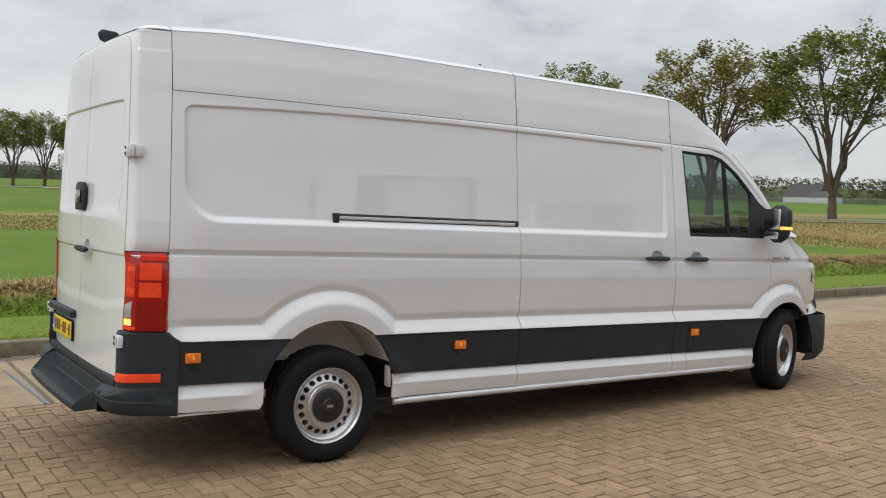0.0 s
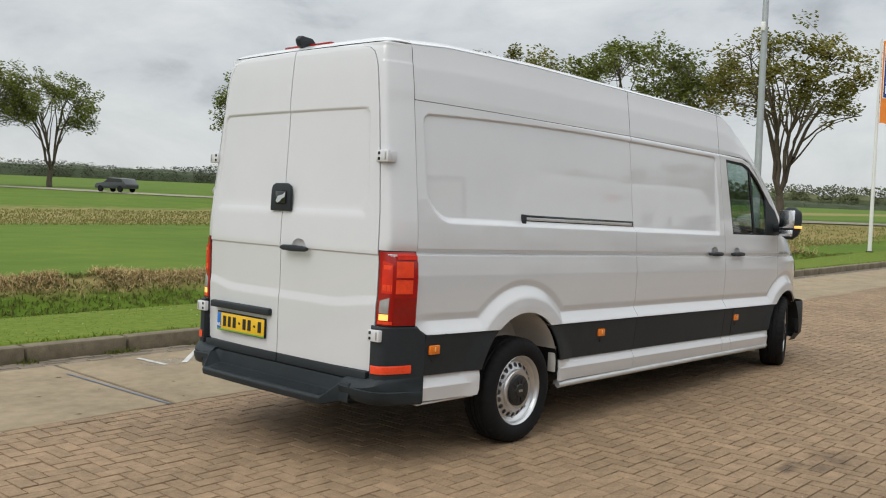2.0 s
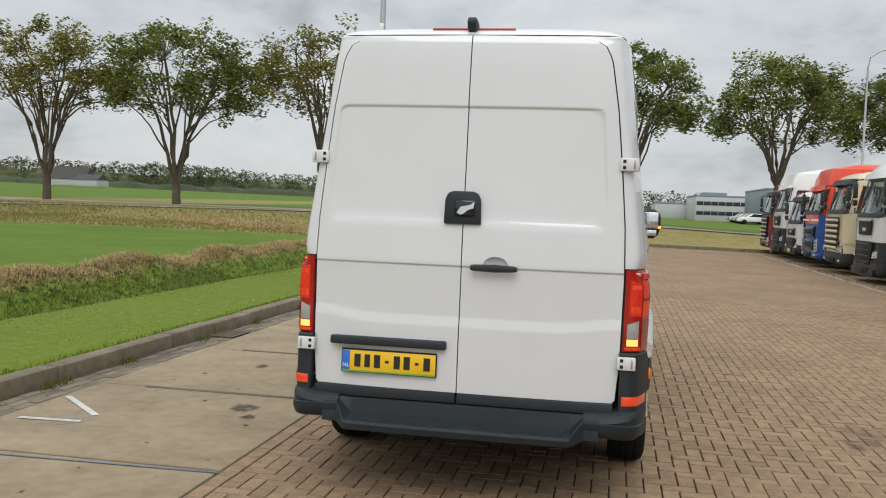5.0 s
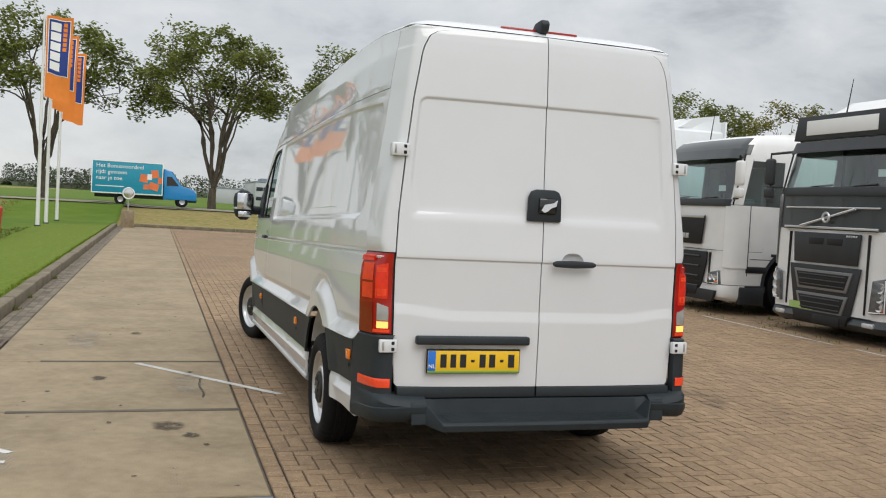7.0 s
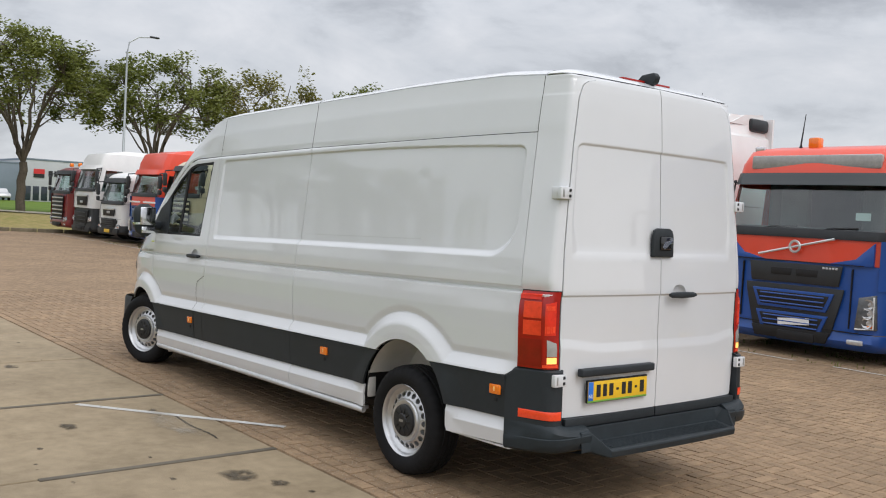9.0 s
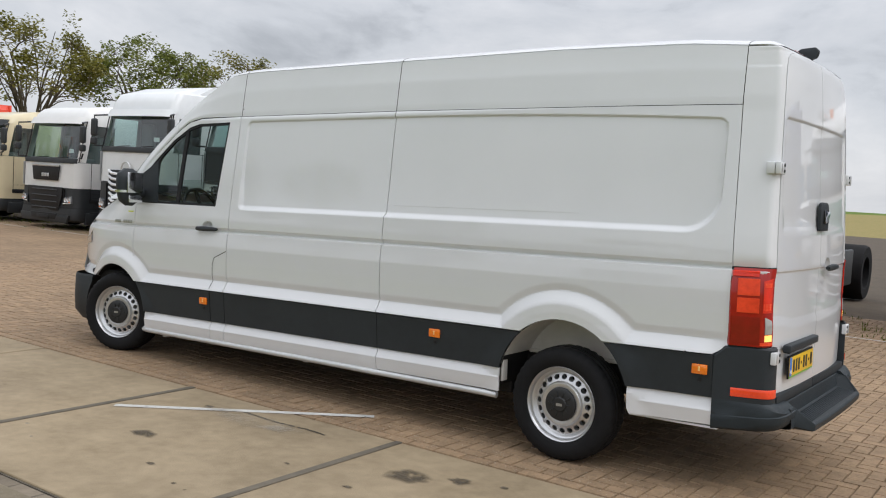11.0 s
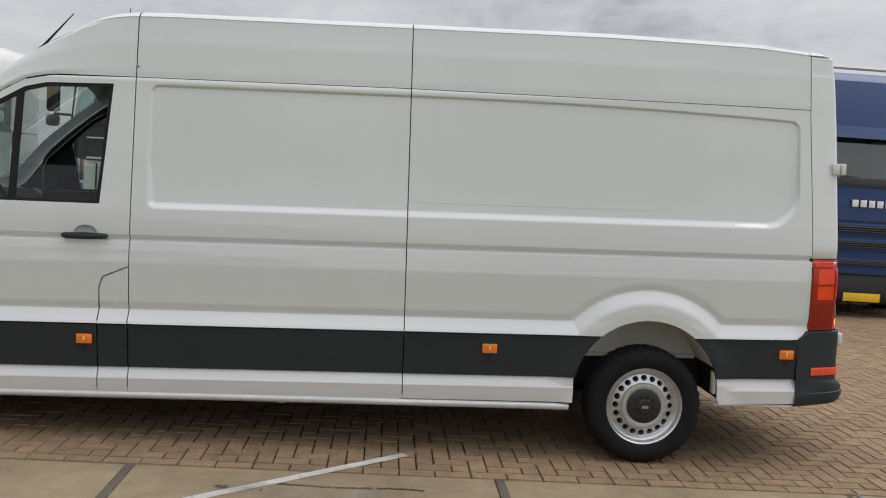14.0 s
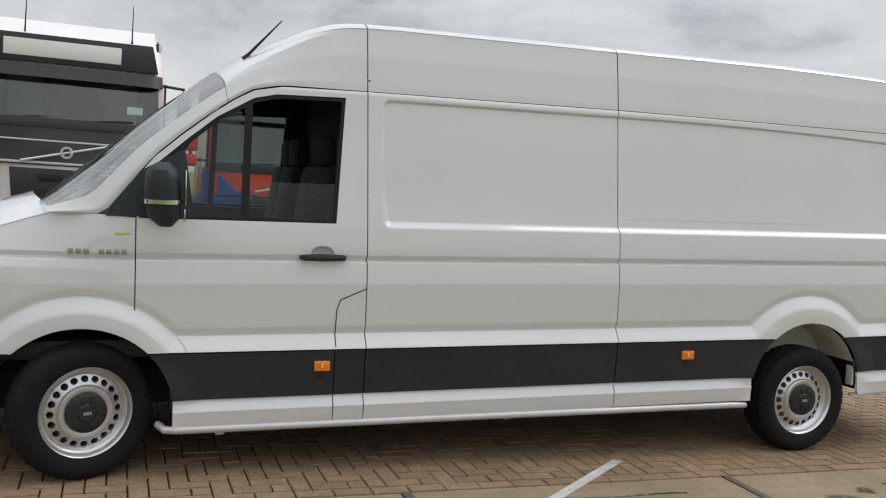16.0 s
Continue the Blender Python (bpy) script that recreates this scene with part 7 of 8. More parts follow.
def tree_meshes(seed, h, spread, per_clump, clumps, forked):
    """An avenue tree: short trunk, steep arching limbs, a broad dome of leaf clumps with gaps and ragged hem."""
    rng = random.Random(seed)
    wood = bmesh.new()
    nodes = []

    def bend(a, b, sag, r0, r1, seg, n=6):
        pts, rad = [], []
        for i in range(n + 1):
            t = i / n
            p = a.lerp(b, t)
            p += Vector((rng.uniform(-1, 1), rng.uniform(-1, 1), rng.uniform(-0.6, 0.6))) * 0.022 * (b - a).length * (0 if i in (0, n) else 1)
            p.z += sag * math.sin(math.pi * t)
            side = Vector((p.x - a.x, p.y - a.y, 0)) * (-0.28 * math.sin(math.pi * t))
            p += side
            pts.append(p)
            rad.append(r0 + (r1 - r0) * t)
        tube(wood, pts, rad, seg, cap=False)
        return pts

    fork = Vector((rng.uniform(-0.2, 0.2), rng.uniform(-0.2, 0.2), h * forked))
    bend(Vector((0, 0, -0.3)), fork, 0.0, h * 0.026, h * 0.020, 9)
    n_limb = rng.choice((5, 6, 6))
    for k in range(n_limb):
        a = 2 * math.pi * (k + rng.uniform(-0.25, 0.25)) / n_limb
        r = spread * rng.uniform(0.32, 0.60)
        top = Vector((fork.x + r * math.cos(a), fork.y + r * math.sin(a), h * rng.uniform(0.60, 0.80)))
        main = bend(fork, top, 0.0, h * 0.0120, h * 0.0055, 7, 7)
        nodes += main[4:]
        for j in range(rng.choice((4, 5))):
            i = rng.choice((2, 3, 4, 5, 6, 7))
            a2 = a + rng.uniform(-0.9, 0.9)
            r2 = spread * rng.uniform(0.55, 0.88)
            end = Vector((r2 * math.cos(a2), r2 * math.sin(a2), h * rng.uniform(0.52, 0.90)))
            sub = bend(main[i], end, 0.25, h * 0.0058, h * 0.0020, 5, 5)
            nodes += sub[2:]
    low = 0.555 * h
    vs, fs = [], []
    lean = rng.uniform(0, 6.28)
    made = 0
    while made < clumps:
        a = rng.uniform(0, 6.28)
        el = math.asin(rng.uniform(-0.45, 1.0))
        f = rng.uniform(0.52, 1.0) ** 0.55
        lump = 1 + 0.30 * noise.noise(Vector((math.cos(a) * 1.6 + seed, math.sin(a) * 1.6, el * 1.7)))
        c = Vector((math.cos(a) * math.cos(el) * spread * f * lump, math.sin(a) * math.cos(el) * spread * f * lump, 0.660 * h + math.sin(el) * 0.325 * h * f * lump))
        hem = low + 0.13 * h * noise.noise(Vector((c.x * 0.45, c.y * 0.45, seed * 3.1))) - 0.10 * h * (math.hypot(c.x, c.y) / spread) ** 2
        if c.z < hem or c.z > h or (noise.noise(Vector((c.x * 0.55, c.y * 0.55, c.z * 0.62 + seed))) < 0.0):
            continue
        made += 1
        root = min(nodes, key=lambda q: (q - c).length_squared + (4 if q.z > c.z + 0.3 else 0))
        bend(root, c, 0.1, h * 0.0020, h * 0.0009, 4, 3)
        sr = rng.uniform(0.34, 0.60) * h / 14
        for j in range(per_clump):
            d = Vector((rng.gauss(0, 1), rng.gauss(0, 1), rng.gauss(0, 0.75)))
            p = c + d * (sr * min(1.0, 1.55 / max(0.2, d.length)))
            size = rng.uniform(0.11, 0.20) * h / 14
            b1, b2 = rng.uniform(0, 6.28), rng.uniform(-1.0, 1.0)
            u = Vector((math.cos(b1), math.sin(b1), -0.25 + 0.4 * b2)) * size
            w = Vector((-math.sin(b1) * math.cos(b2), math.cos(b1) * math.cos(b2), math.sin(b2))) * size * 0.62
            k = len(vs)
            vs += [p - u, p + w - u * 0.15, p + u, p - w - u * 0.15]
            fs.append((k, k + 1, k + 2, k + 3))
    me = bpy.data.meshes.new("crown")
    me.from_pydata([tuple(v) for v in vs], [], fs)
    return mesh_of("trunk", wood, BARK), me


TREES = []
for seed, n, sp, m, fk in ((3, 250, 5.6, LEAF, 0.12), (8, 180, 5.4, LEAF, 0.15), (14, 170, 5.3, LEAFYELLOW, 0.13), (21, 250, 5.4, LEAF, 0.27)):
    tr, cr = tree_meshes(seed, 12.6, sp, 50, n, fk)
    cr.materials.append(m)
    TREES.append((tr, cr))
ROW = [(54, 29.2, 1.0, 0), (53, 38.5, 1.0, 2), (51.5, 52.2, 0.98, 1), (49.5, 64.5, 1.0, 0), (56.4, 19.2, 1.02, 2), (59.5, 9.0, 0.98, 1), (57.6, -1.4, 0.95, 0), (57.0, -10.8, 0.92, 3),
       (57, -19.3, 0.88, 3), (57, -28, 0.88, 2), (57, -37, 0.88, 1), (57, -46, 0.88, 2), (22.5, 170, 0.95, 1), (43, 97, 1.03, 1), (37, 100.5, 1.1, 0), (31, 102, 1.08, 2), (24, 150, 0.95, 0), (29, 152, 0.95, 1), (36, 156, 0.95, 2)]
for k, (x, y, s, v) in enumerate(ROW):
    tr, cr = TREES[v]
    t = thing("avenue_tree", Matrix.Translation((x, y, ground_z(x, y) - 0.05)) @ Euler((0, 0, radians(73 * k))).to_matrix().to_4x4() @ Matrix.Scale(s, 4), "tall spreading avenue tree with bare lower limbs" if v != 2 else "tall avenue tree with yellowing leaves", "tree", "avenue trees")
    o = new("trunk", tr)
    o.parent = t
    o = new("crown", cr)
    o.parent = t

# far tree belts: one leafy mass each, filled to the ground
def belt(name, pts, h0, h1, depth, n, seed, label, m, slim=0.30, low=1.1, core=0.85):
    rng = random.Random(seed)
    vs, fs = [], []
    for i in range(n):
        t = (i + rng.random()) / n * (len(pts) - 1)
        k = min(int(t), len(pts) - 2)
        a, b = Vector(pts[k]), Vector(pts[k + 1])
        p = a.lerp(b, t - k)
        h = rng.uniform(h0, h1) * (0.92 + 0.25 * noise.noise(Vector((p.x * 0.02, p.y * 0.02, seed))))
        off = rng.uniform(-depth, depth)
        d = (b - a).normalized()
        cx, cy = p.x - d.y * off, p.y + d.x * off
        base = ground_z(cx, cy) - 0.5
        for j in range(64):
            f = rng.random() ** low
            z = base + h * f
            ww = h * slim * (1.0 if f < 0.6 else math.sqrt(max(0.0, 1 - ((f - 0.6) / 0.42) ** 2)))
            ang, rr = rng.uniform(0, 6.28), math.sqrt(rng.random())
            q = Vector((cx + math.cos(ang) * ww * rr, cy + math.sin(ang) * ww * rr, z))
            s = rng.uniform(0.36, 0.72) * h / 12
            u = Vector((rng.uniform(-1, 1), rng.uniform(-1, 1), rng.uniform(-0.5, 0.5))) * s
            w = Vector((rng.uniform(-1, 1), rng.uniform(-1, 1), rng.uniform(-1, 1))) * s
            c = len(vs)
            vs += [tuple(q - u), tuple(q + w), tuple(q + u), tuple(q - w)]
            fs.append((c, c + 1, c + 2, c + 3))
    # dense inner growth that no sky shows through
    rows = []
    steps = 40 * (len(pts) - 1)
    for i in range(steps + 1):
        t = i / steps * (len(pts) - 1)
        k = min(int(t), len(pts) - 2)
        a, b = Vector(pts[k]), Vector(pts[k + 1])
        p = a.lerp(b, t - k)
        d = (b - a).normalized()
        h = h0 * core * (0.9 + 0.3 * noise.noise(Vector((p.x * 0.09, p.y * 0.09, seed))))
        z = ground_z(p.x, p.y) - 0.5
        rows.append([(p.x - d.y * o, p.y + d.x * o, z + h * f) for o, f in ((-depth * 0.7, 0), (-depth * 0.5, 0.7), (0, 1), (depth * 0.5, 0.7), (depth * 0.7, 0))])
    for i, row in enumerate(rows):
        c = len(vs)
        vs += row
        if i:
            fs += [(c - 5 + j, c - 4 + j, c + j + 1, c + j) for j in range(4)]
    me = bpy.data.meshes.new(name)
    me.from_pydata(vs, [], fs)
    me.materials.append(m)
    return tagged(new(name, me), label, "trees", kind="stuff")


belt("far_tree_belt", [(20, 475), (150, 440), (260, 400), (335, 325)], 6.5, 9.5, 12, 1100, 1, "dark distant belt of leafy trees across the field", FARLEAF, core=1.05)
belt("far_poplar_row", [(330, 330), (390, 250), (430, 180), (455, 100)], 11, 14.5, 5, 420, 2, "distant row of tall thin poplars", POPLARLEAF, 0.17, 0.8, 0.72)
belt("far_hedge", [(330, 325), (420, 180), (450, 100), (470, 20), (480, -60)], 3.5, 6, 10, 900, 3, "low distant hedge and scrub", FARLEAF, 0.5, core=1.0)
belt("far_tree_group", [(400, 60), (420, 30), (440, -40)], 7, 11, 8, 200, 4, "scattered distant trees on the horizon", FARLEAF, core=0.4)

# ---------- standing grass, ditch growth, hay ----------
BLADE = leafy(mat("green_grass_blades", (0.088, 0.142, 0.011), 0.8, scale=2.6, island=0.12, col2=(0.160, 0.208, 0.021), spec=0.12), 0.35)
ROUGHBLADE = leafy(mat("rough_ditch_grass", (0.105, 0.132, 0.024), 0.8, scale=1.2, island=0.35, col2=(0.175, 0.180, 0.050), spec=0.25), 0.35)
STRAW = mat("cut_straw_coloured_hay", (0.340, 0.245, 0.105), 0.8, scale=2.5, island=0.3, col2=(0.500, 0.385, 0.190), spec=0.25)

DYKESTRAW = leafy(mat("faded_dyke_grass", (0.190, 0.180, 0.060), 0.8, scale=0.8, island=0.16, col2=(0.285, 0.240, 0.100), spec=0.25), 0.35)
DYKEGREEN = leafy(mat("olive_dyke_weeds", (0.165, 0.180, 0.045), 0.8, scale=0.8, island=0.15, col2=(0.240, 0.225, 0.075), spec=0.25), 0.4)


def blades(name, n, place, hgt, wid, lie, m, seed, label, group_size=1, across=9.0):
    """Many thin bent blades rooted in the ground; lie says how far they lean over (0 upright, 1 flat)."""
    rng = random.Random(seed)
    vs, fs = [], []
    while len(fs) < n:
        x, y = place(rng)
        for k in range(group_size):
            px, py = x + rng.gauss(0, 0.03) * (group_size > 1), y + rng.gauss(0, 0.03) * (group_size > 1)
            z = ground_z(px, py) - 0.01
            a = rng.uniform(0, 6.283)
            h = rng.uniform(*hgt)
            t = lie * rng.uniform(0.3, 1.25)
            dx, dy = math.cos(a), math.sin(a)
            w = rng.uniform(*wid) / 2
            b = a + 1.571 + rng.uniform(-across, across)
            wx, wy = math.cos(b) * w, math.sin(b) * w
            mx, my, mz = px + dx * h * 0.35 * t, py + dy * h * 0.35 * t, z + h * 0.62 * max(0.12, 1 - 0.45 * t)
            tx, ty, tz = px + dx * h * t, py + dy * h * t, z + h * max(0.06, 1 - 0.8 * t)
            c = len(vs)
            vs += [(px - wx, py - wy, z), (px + wx, py + wy, z), (mx + wx * 0.8, my + wy * 0.8, mz), (mx - wx * 0.8, my - wy * 0.8, mz), (tx, ty, tz)]
            fs.append((c, c + 1, c + 2, c + 3))
            fs.append((c + 3, c + 2, c + 4))
    me = bpy.data.meshes.new(name)
    me.from_pydata(vs, [], fs)
    me.materials.append(m)
    return tagged(new(name, me), label, "grass", kind="stuff")


def verge_spot(rng):
    x = rng.uniform(-6, 14) if rng.random() < 0.72 else rng.uniform(14, 37)
    return x, 3.90 + 2.65 * rng.random()


def kerb_spot(rng):
    return rng.uniform(-6, 36), 3.885 + 0.05 * rng.random()


def ditch_spot(rng):
    x = rng.uniform(-4, 15) if rng.random() < 0.7 else rng.uniform(15, 31)
    return x, min(8.85, max(6.4, rng.gauss(7.8, 0.7)))


def hay_spot(rng):
    while True:
        x = rng.uniform(-3, 16) if rng.random() < 0.55 else rng.uniform(16, 30)
        y = rng.gauss(8.92, 0.20) + 0.20 * noise.noise(Vector((x * 0.5, 3, 0)))
        if noise.noise(Vector((x * 0.8, y * 1.6, 9))) > -0.25:
            return x, y


def dyke_spot(rng):
    if rng.random() < 0.6:
        return rng.uniform(-8, 50), rng.uniform(30, 42)
    return rng.uniform(31, 50), rng.uniform(9, 40)


blades("verge_grass", 190000, verge_spot, (0.014, 0.032), (0.006, 0.013), 1.2, BLADE, 1, "short bright green mown verge grass", across=0.5)
blades("kerb_grass", 5200, kerb_spot, (0.04, 0.11), (0.006, 0.012), 0.9, BLADE, 2, "ragged grass hanging over the kerb")
blades("ditch_grass", 90000, ditch_spot, (0.05, 0.15), (0.010, 0.022), 0.95, ROUGHBLADE, 3, "rough green and brown grass in the ditch", 4, across=0.9)
blades("ditch_hay", 84000, hay_spot, (0.10, 0.26), (0.008, 0.016), 1.35, STRAW, 4, "cut straw-coloured hay lying along the ditch", 3, across=0.8)

def hay_row_spot(rng):
    while True:
        t = rng.random()
        x, y = 29.5 + 15 * t, 8.4 + 15.5 * t
        if noise.noise(Vector((x * 0.5, 1.0, 5.0))) > -0.22:
            o = rng.gauss(0, 0.45)
            return x - 0.7 * o, y + 0.7 * o


blades("dyke_hay", 30000, hay_row_spot, (0.22, 0.55), (0.016, 0.034), 1.1, STRAW, 5, "cut hay heaped along the foot of the dyke", 3)
blades("dyke_grass", 44000, dyke_spot, (0.05, 0.17), (0.03, 0.06), 0.8, DYKESTRAW, 6, "dry rough grass on the road's dyke")
blades("dyke_weeds", 44000, dyke_spot, (0.06, 0.18), (0.03, 0.06), 0.5, DYKEGREEN, 7, "green weeds on the road's dyke")


def rig_weed_spot(rng):
    x = rng.uniform(-8, 30)
    return x, -7.6 - 2.2 * rng.random() ** 1.5 if rng.random() < 0.8 else -6.75 - 0.4 * rng.random()


blades("yard_weeds", 14000, rig_weed_spot, (0.04, 0.15), (0.008, 0.018), 0.6, ROUGHBLADE, 8, "weeds between the bricks under the parked rigs", 5)


def gutter_weed_spot(rng):
    return rng.choice((0.05, 0.9, 1.05, 1.9, 2.05, 3.1, 4.6, 4.9, 6.2, 7.9, 9.3, 12.4)) + rng.gauss(0, 0.06), 3.70 + rng.uniform(-0.03, 0.0)


blades("gutter_weeds", 2400, gutter_weed_spot, (0.03, 0.12), (0.006, 0.014), 0.7, ROUGHBLADE, 9, "small weeds growing in the kerb joints", 4)
DAISY = mat("white_daisy_petals", (0.75, 0.74, 0.66), 0.8, var=0.1)
blades("verge_daisies", 360, verge_spot, (0.025, 0.04), (0.010, 0.018), 1.2, DAISY, 10, "tiny white flowers in the mown verge")

# ---------- verge side: pole, bin, flags, block ----------
GALV = mat("galvanised_steel_pole", (0.42, 0.45, 0.46), 0.45, metal=0.5, var=0.12, scale=5)
REDBIN = mat("red_plastic_bin", (0.55, 0.05, 0.03), 0.45, var=0.15, scale=6)
POLEWHITE = mat("white_flagpole", (0.78, 0.78, 0.76), 0.4, var=0.05)
FLAGBLUE = mat("dark_blue_flag_cloth", (0.025, 0.05, 0.24), 0.8, var=0.12, scale=5)
FLAGORANGE = mat("orange_flag_cloth", (0.80, 0.235, 0.035), 0.8, var=0.1, scale=5)


def pole(x, y, h, r0, r1, label):
    t = thing("lamp_pole", Matrix.Translation((x, y, ground_z(x, y))), label, "pole")
    bm = bmesh.new()
    tube(bm, [(0, 0, -0.1), (0, 0, 1.6), (0, 0, 1.62), (0, 0, h)], [r0, r0, r0 * 0.86, r1], 14)
    part("shaft", bm, GALV, t)
    part("hatch", boxbm((-r0, 0, 0.8), (0.012, 0.08, 0.30), 0.004), GALV, t)
    return t


p1 = pole(22.4, 6.45, 11.0, 0.125, 0.07, "grey galvanised lamp pole standing on the verge")
part("wall_box", boxbm((-0.10, 0, 6.9), (0.09, 0.12, 0.26), 0.02), WHITEINK, p1)
t = thing("litter_bin", Matrix.Translation((23.0, 6.28, ground_z(23, 6.28))), "red plastic litter bin strapped to the lamp pole", "bin")
bm = bmesh.new()
loft(bm, [[(0.20 * k * math.cos(a), 0.20 * k * math.sin(a), z) for a in [2 * math.pi * j / 16 for j in range(16)]] for z, k in ((0.12, 0.75), (0.15, 0.8), (0.80, 1.0), (0.86, 1.06), (0.90, 1.06), (0.94, 0.9))], closed=True, cap=True)
part("body", bm, REDBIN, t)
part("notice", boxbm((-0.20, 0.02, 0.55), (0.01, 0.16, 0.22)), PAPER, t)
bm = bmesh.new()
tube(bm, [(-0.75, 0.17, 0.62), (-0.5, 0.0, 0.70), (-0.2, -0.1, 0.72), (0.0, -0.2, 0.70)], 0.02, 6)
part("strap", bm, REDBIN, t)

def cloth(k, top, f, g, lift=0.0):
    """A point of the hanging banner: f down, g out from the mast."""
    return (0.10 * math.sin(3.2 * g + 2.4 * f + k) * g + 0.05 * math.sin(9 * f + k) * g - lift, -(0.06 + 0.95 * g * (1 - 0.08 * f)), top - 0.10 - 3.0 * f - 0.22 * g * f + 0.02 * math.sin(7 * g) + 0.02 * math.sin(11 * g + k) * f)


def cloth_sheet(k, top, f0, f1, g0, g1, lift, rows=5, cols=6):
    bm = bmesh.new()
    loft(bm, [[cloth(k, top, f0 + (f1 - f0) * i / (rows - 1), g0 + (g1 - g0) * j / (cols - 1), lift) for j in range(cols)] for i in range(rows)])
    return bm


for k, (x, y, top) in enumerate(((32.4, 6.25, 7.9), (35.6, 6.3, 7.75), (39.8, 6.3, 7.65))):
    t = thing("flag_pole", Matrix.Translation((x, y, ground_z(x, y))), "white flagpole with a hanging orange and blue banner", "flag", "banners on poles")
    bm = bmesh.new()
    tube(bm, [(0, 0, -0.1), (0, 0, top * 0.5), (0, 0, top)], [0.075, 0.06, 0.035], 12)
    part("mast", bm, POLEWHITE, t)
    part("foot", boxbm((0, 0, 0.02), (0.22, 0.22, 0.05), 0.01), DARKTRIM, t)
    fl = part("banner", cloth_sheet(k, top, 0, 1, 0, 1, 0, 24, 11), FLAGORANGE, t, "orange banner with a blue panel")
    part("hem", cloth_sheet(k, top, 0.0, 1.0, 0.005, 0.03, 0.006, 24, 2), WHITEINK, fl)
    part("panel_border", cloth_sheet(k, top, 0.035, 0.70, 0.09, 0.91, 0.008, 18, 9), WHITEINK, fl)
    panel = part("panel", cloth_sheet(k, top, 0.045, 0.69, 0.12, 0.88, 0.016, 18, 9), FLAGBLUE, fl, "blue panel")
    # plain marks in place of the name
    for i in range(5):
        part("mark", cloth_sheet(k, top, 0.075 + 0.118 * i, 0.173 + 0.118 * i, 0.19, 0.56, 0.026), WHITEINK, fl)
    for i in range(6):
        part("small_mark", cloth_sheet(k, top, 0.065 + 0.058 * i, 0.110 + 0.058 * i, 0.64, 0.79, 0.026), FLAGORANGE, fl)

t = thing("concrete_block", Matrix.Translation((38.6, 3.25, 0)), "weathered concrete block with a round traffic mirror", "block")
part("block", boxbm((0, 0, 0.36), (0.6, 0.56, 0.80), 0.02), SLAB, t)
bm = bmesh.new()
tube(bm, [(0, 0, 0.7), (0, 0, 1.55)], 0.03, 8)
part("post", bm, GALV, t)
bm = bmesh.new()
lathe(bm, [(0.0, -0.03), (0.15, -0.035), (0.24, -0.02)], 24, "x", (-0.03, 0, 1.52))
part("mirror", bm, CHROME, t, "round convex mirror")
bm = bmesh.new()
lathe(bm, [(0.24 + 0.03 * math.cos(a), -0.02 + 0.03 * math.sin(a)) for a in [2 * math.pi * k / 8 for k in range(9)]], 24, "x", (-0.03, 0, 1.52))
part("rim", bm, POLEWHITE, t)

# lamp post behind the rigs, and one far off
for x, y, h in ((47, -13.5, 9.4),):
    t = pole(x, y, h, 0.09, 0.05, "tall grey street lamp with a bent arm")
    t.name = "street_lamp"
    bm = bmesh.new()
    tube(bm, [(0, 0, h - 0.05), (0.0, -0.1, h + 0.5), (0.0, -0.6, h + 0.85), (0.0, -1.3, h + 0.95)], 0.04, 8)
    part("arm", bm, GALV, t)
    part("head", boxbm((0, -1.5, h + 0.97), (0.18, 0.55, 0.10), 0.04), DARKTRIM, t)

# ---------- road, blue box van, far buildings, cars ----------
ASPH = mat("pale_grey_road", (0.30, 0.27, 0.20), 0.9, var=0.2, scale=1.5)
VANBLUE = mat("sky_blue_vehicle_paint", (0.012, 0.22, 0.52), 0.35, var=0.06, coat=0.5)
ADBLUE = mat("turquoise_poster_skin", (0.012, 0.27, 0.40), 0.5, var=0.06)
ADORANGE = mat("orange_poster_patch", (0.75, 0.18, 0.06), 0.5, var=0.1)


def road_strip(pts, w):
    vs, fs = [], []
    fine = []
    for a, b in zip(pts, pts[1:]):
        n = max(1, int(math.hypot(b[0] - a[0], b[1] - a[1]) / 2.5))
        fine += [(a[0] + (b[0] - a[0]) * k / n, a[1] + (b[1] - a[1]) * k / n) for k in range(n)]
    pts = fine + [pts[-1]]
    for i, (x, y) in enumerate(pts):
        a, b = pts[max(0, i - 1)], pts[min(len(pts) - 1, i + 1)]
        d = Vector((b[0] - a[0], b[1] - a[1])).normalized()
        for s in (-w, w):
            px, py = x - d.y * s, y + d.x * s
            vs.append((px, py, ground_z(px, py) + 0.05))
        if i:
            k = 2 * i
            fs.append((k - 2, k - 1, k + 1, k))
    me = bpy.data.meshes.new("road")
    me.from_pydata(vs, [], fs)
    me.materials.append(ASPH)
    return tagged(new("road", me), "narrow pale road along the trees", "road", kind="structure")


road_strip([(10, 170), (30, 110), (40, 88), (47, 60), (50.5, 40), (52.5, 25), (54, 10), (53.8, -5), (53, -25), (52, -60), (50, -120)], 2.6)

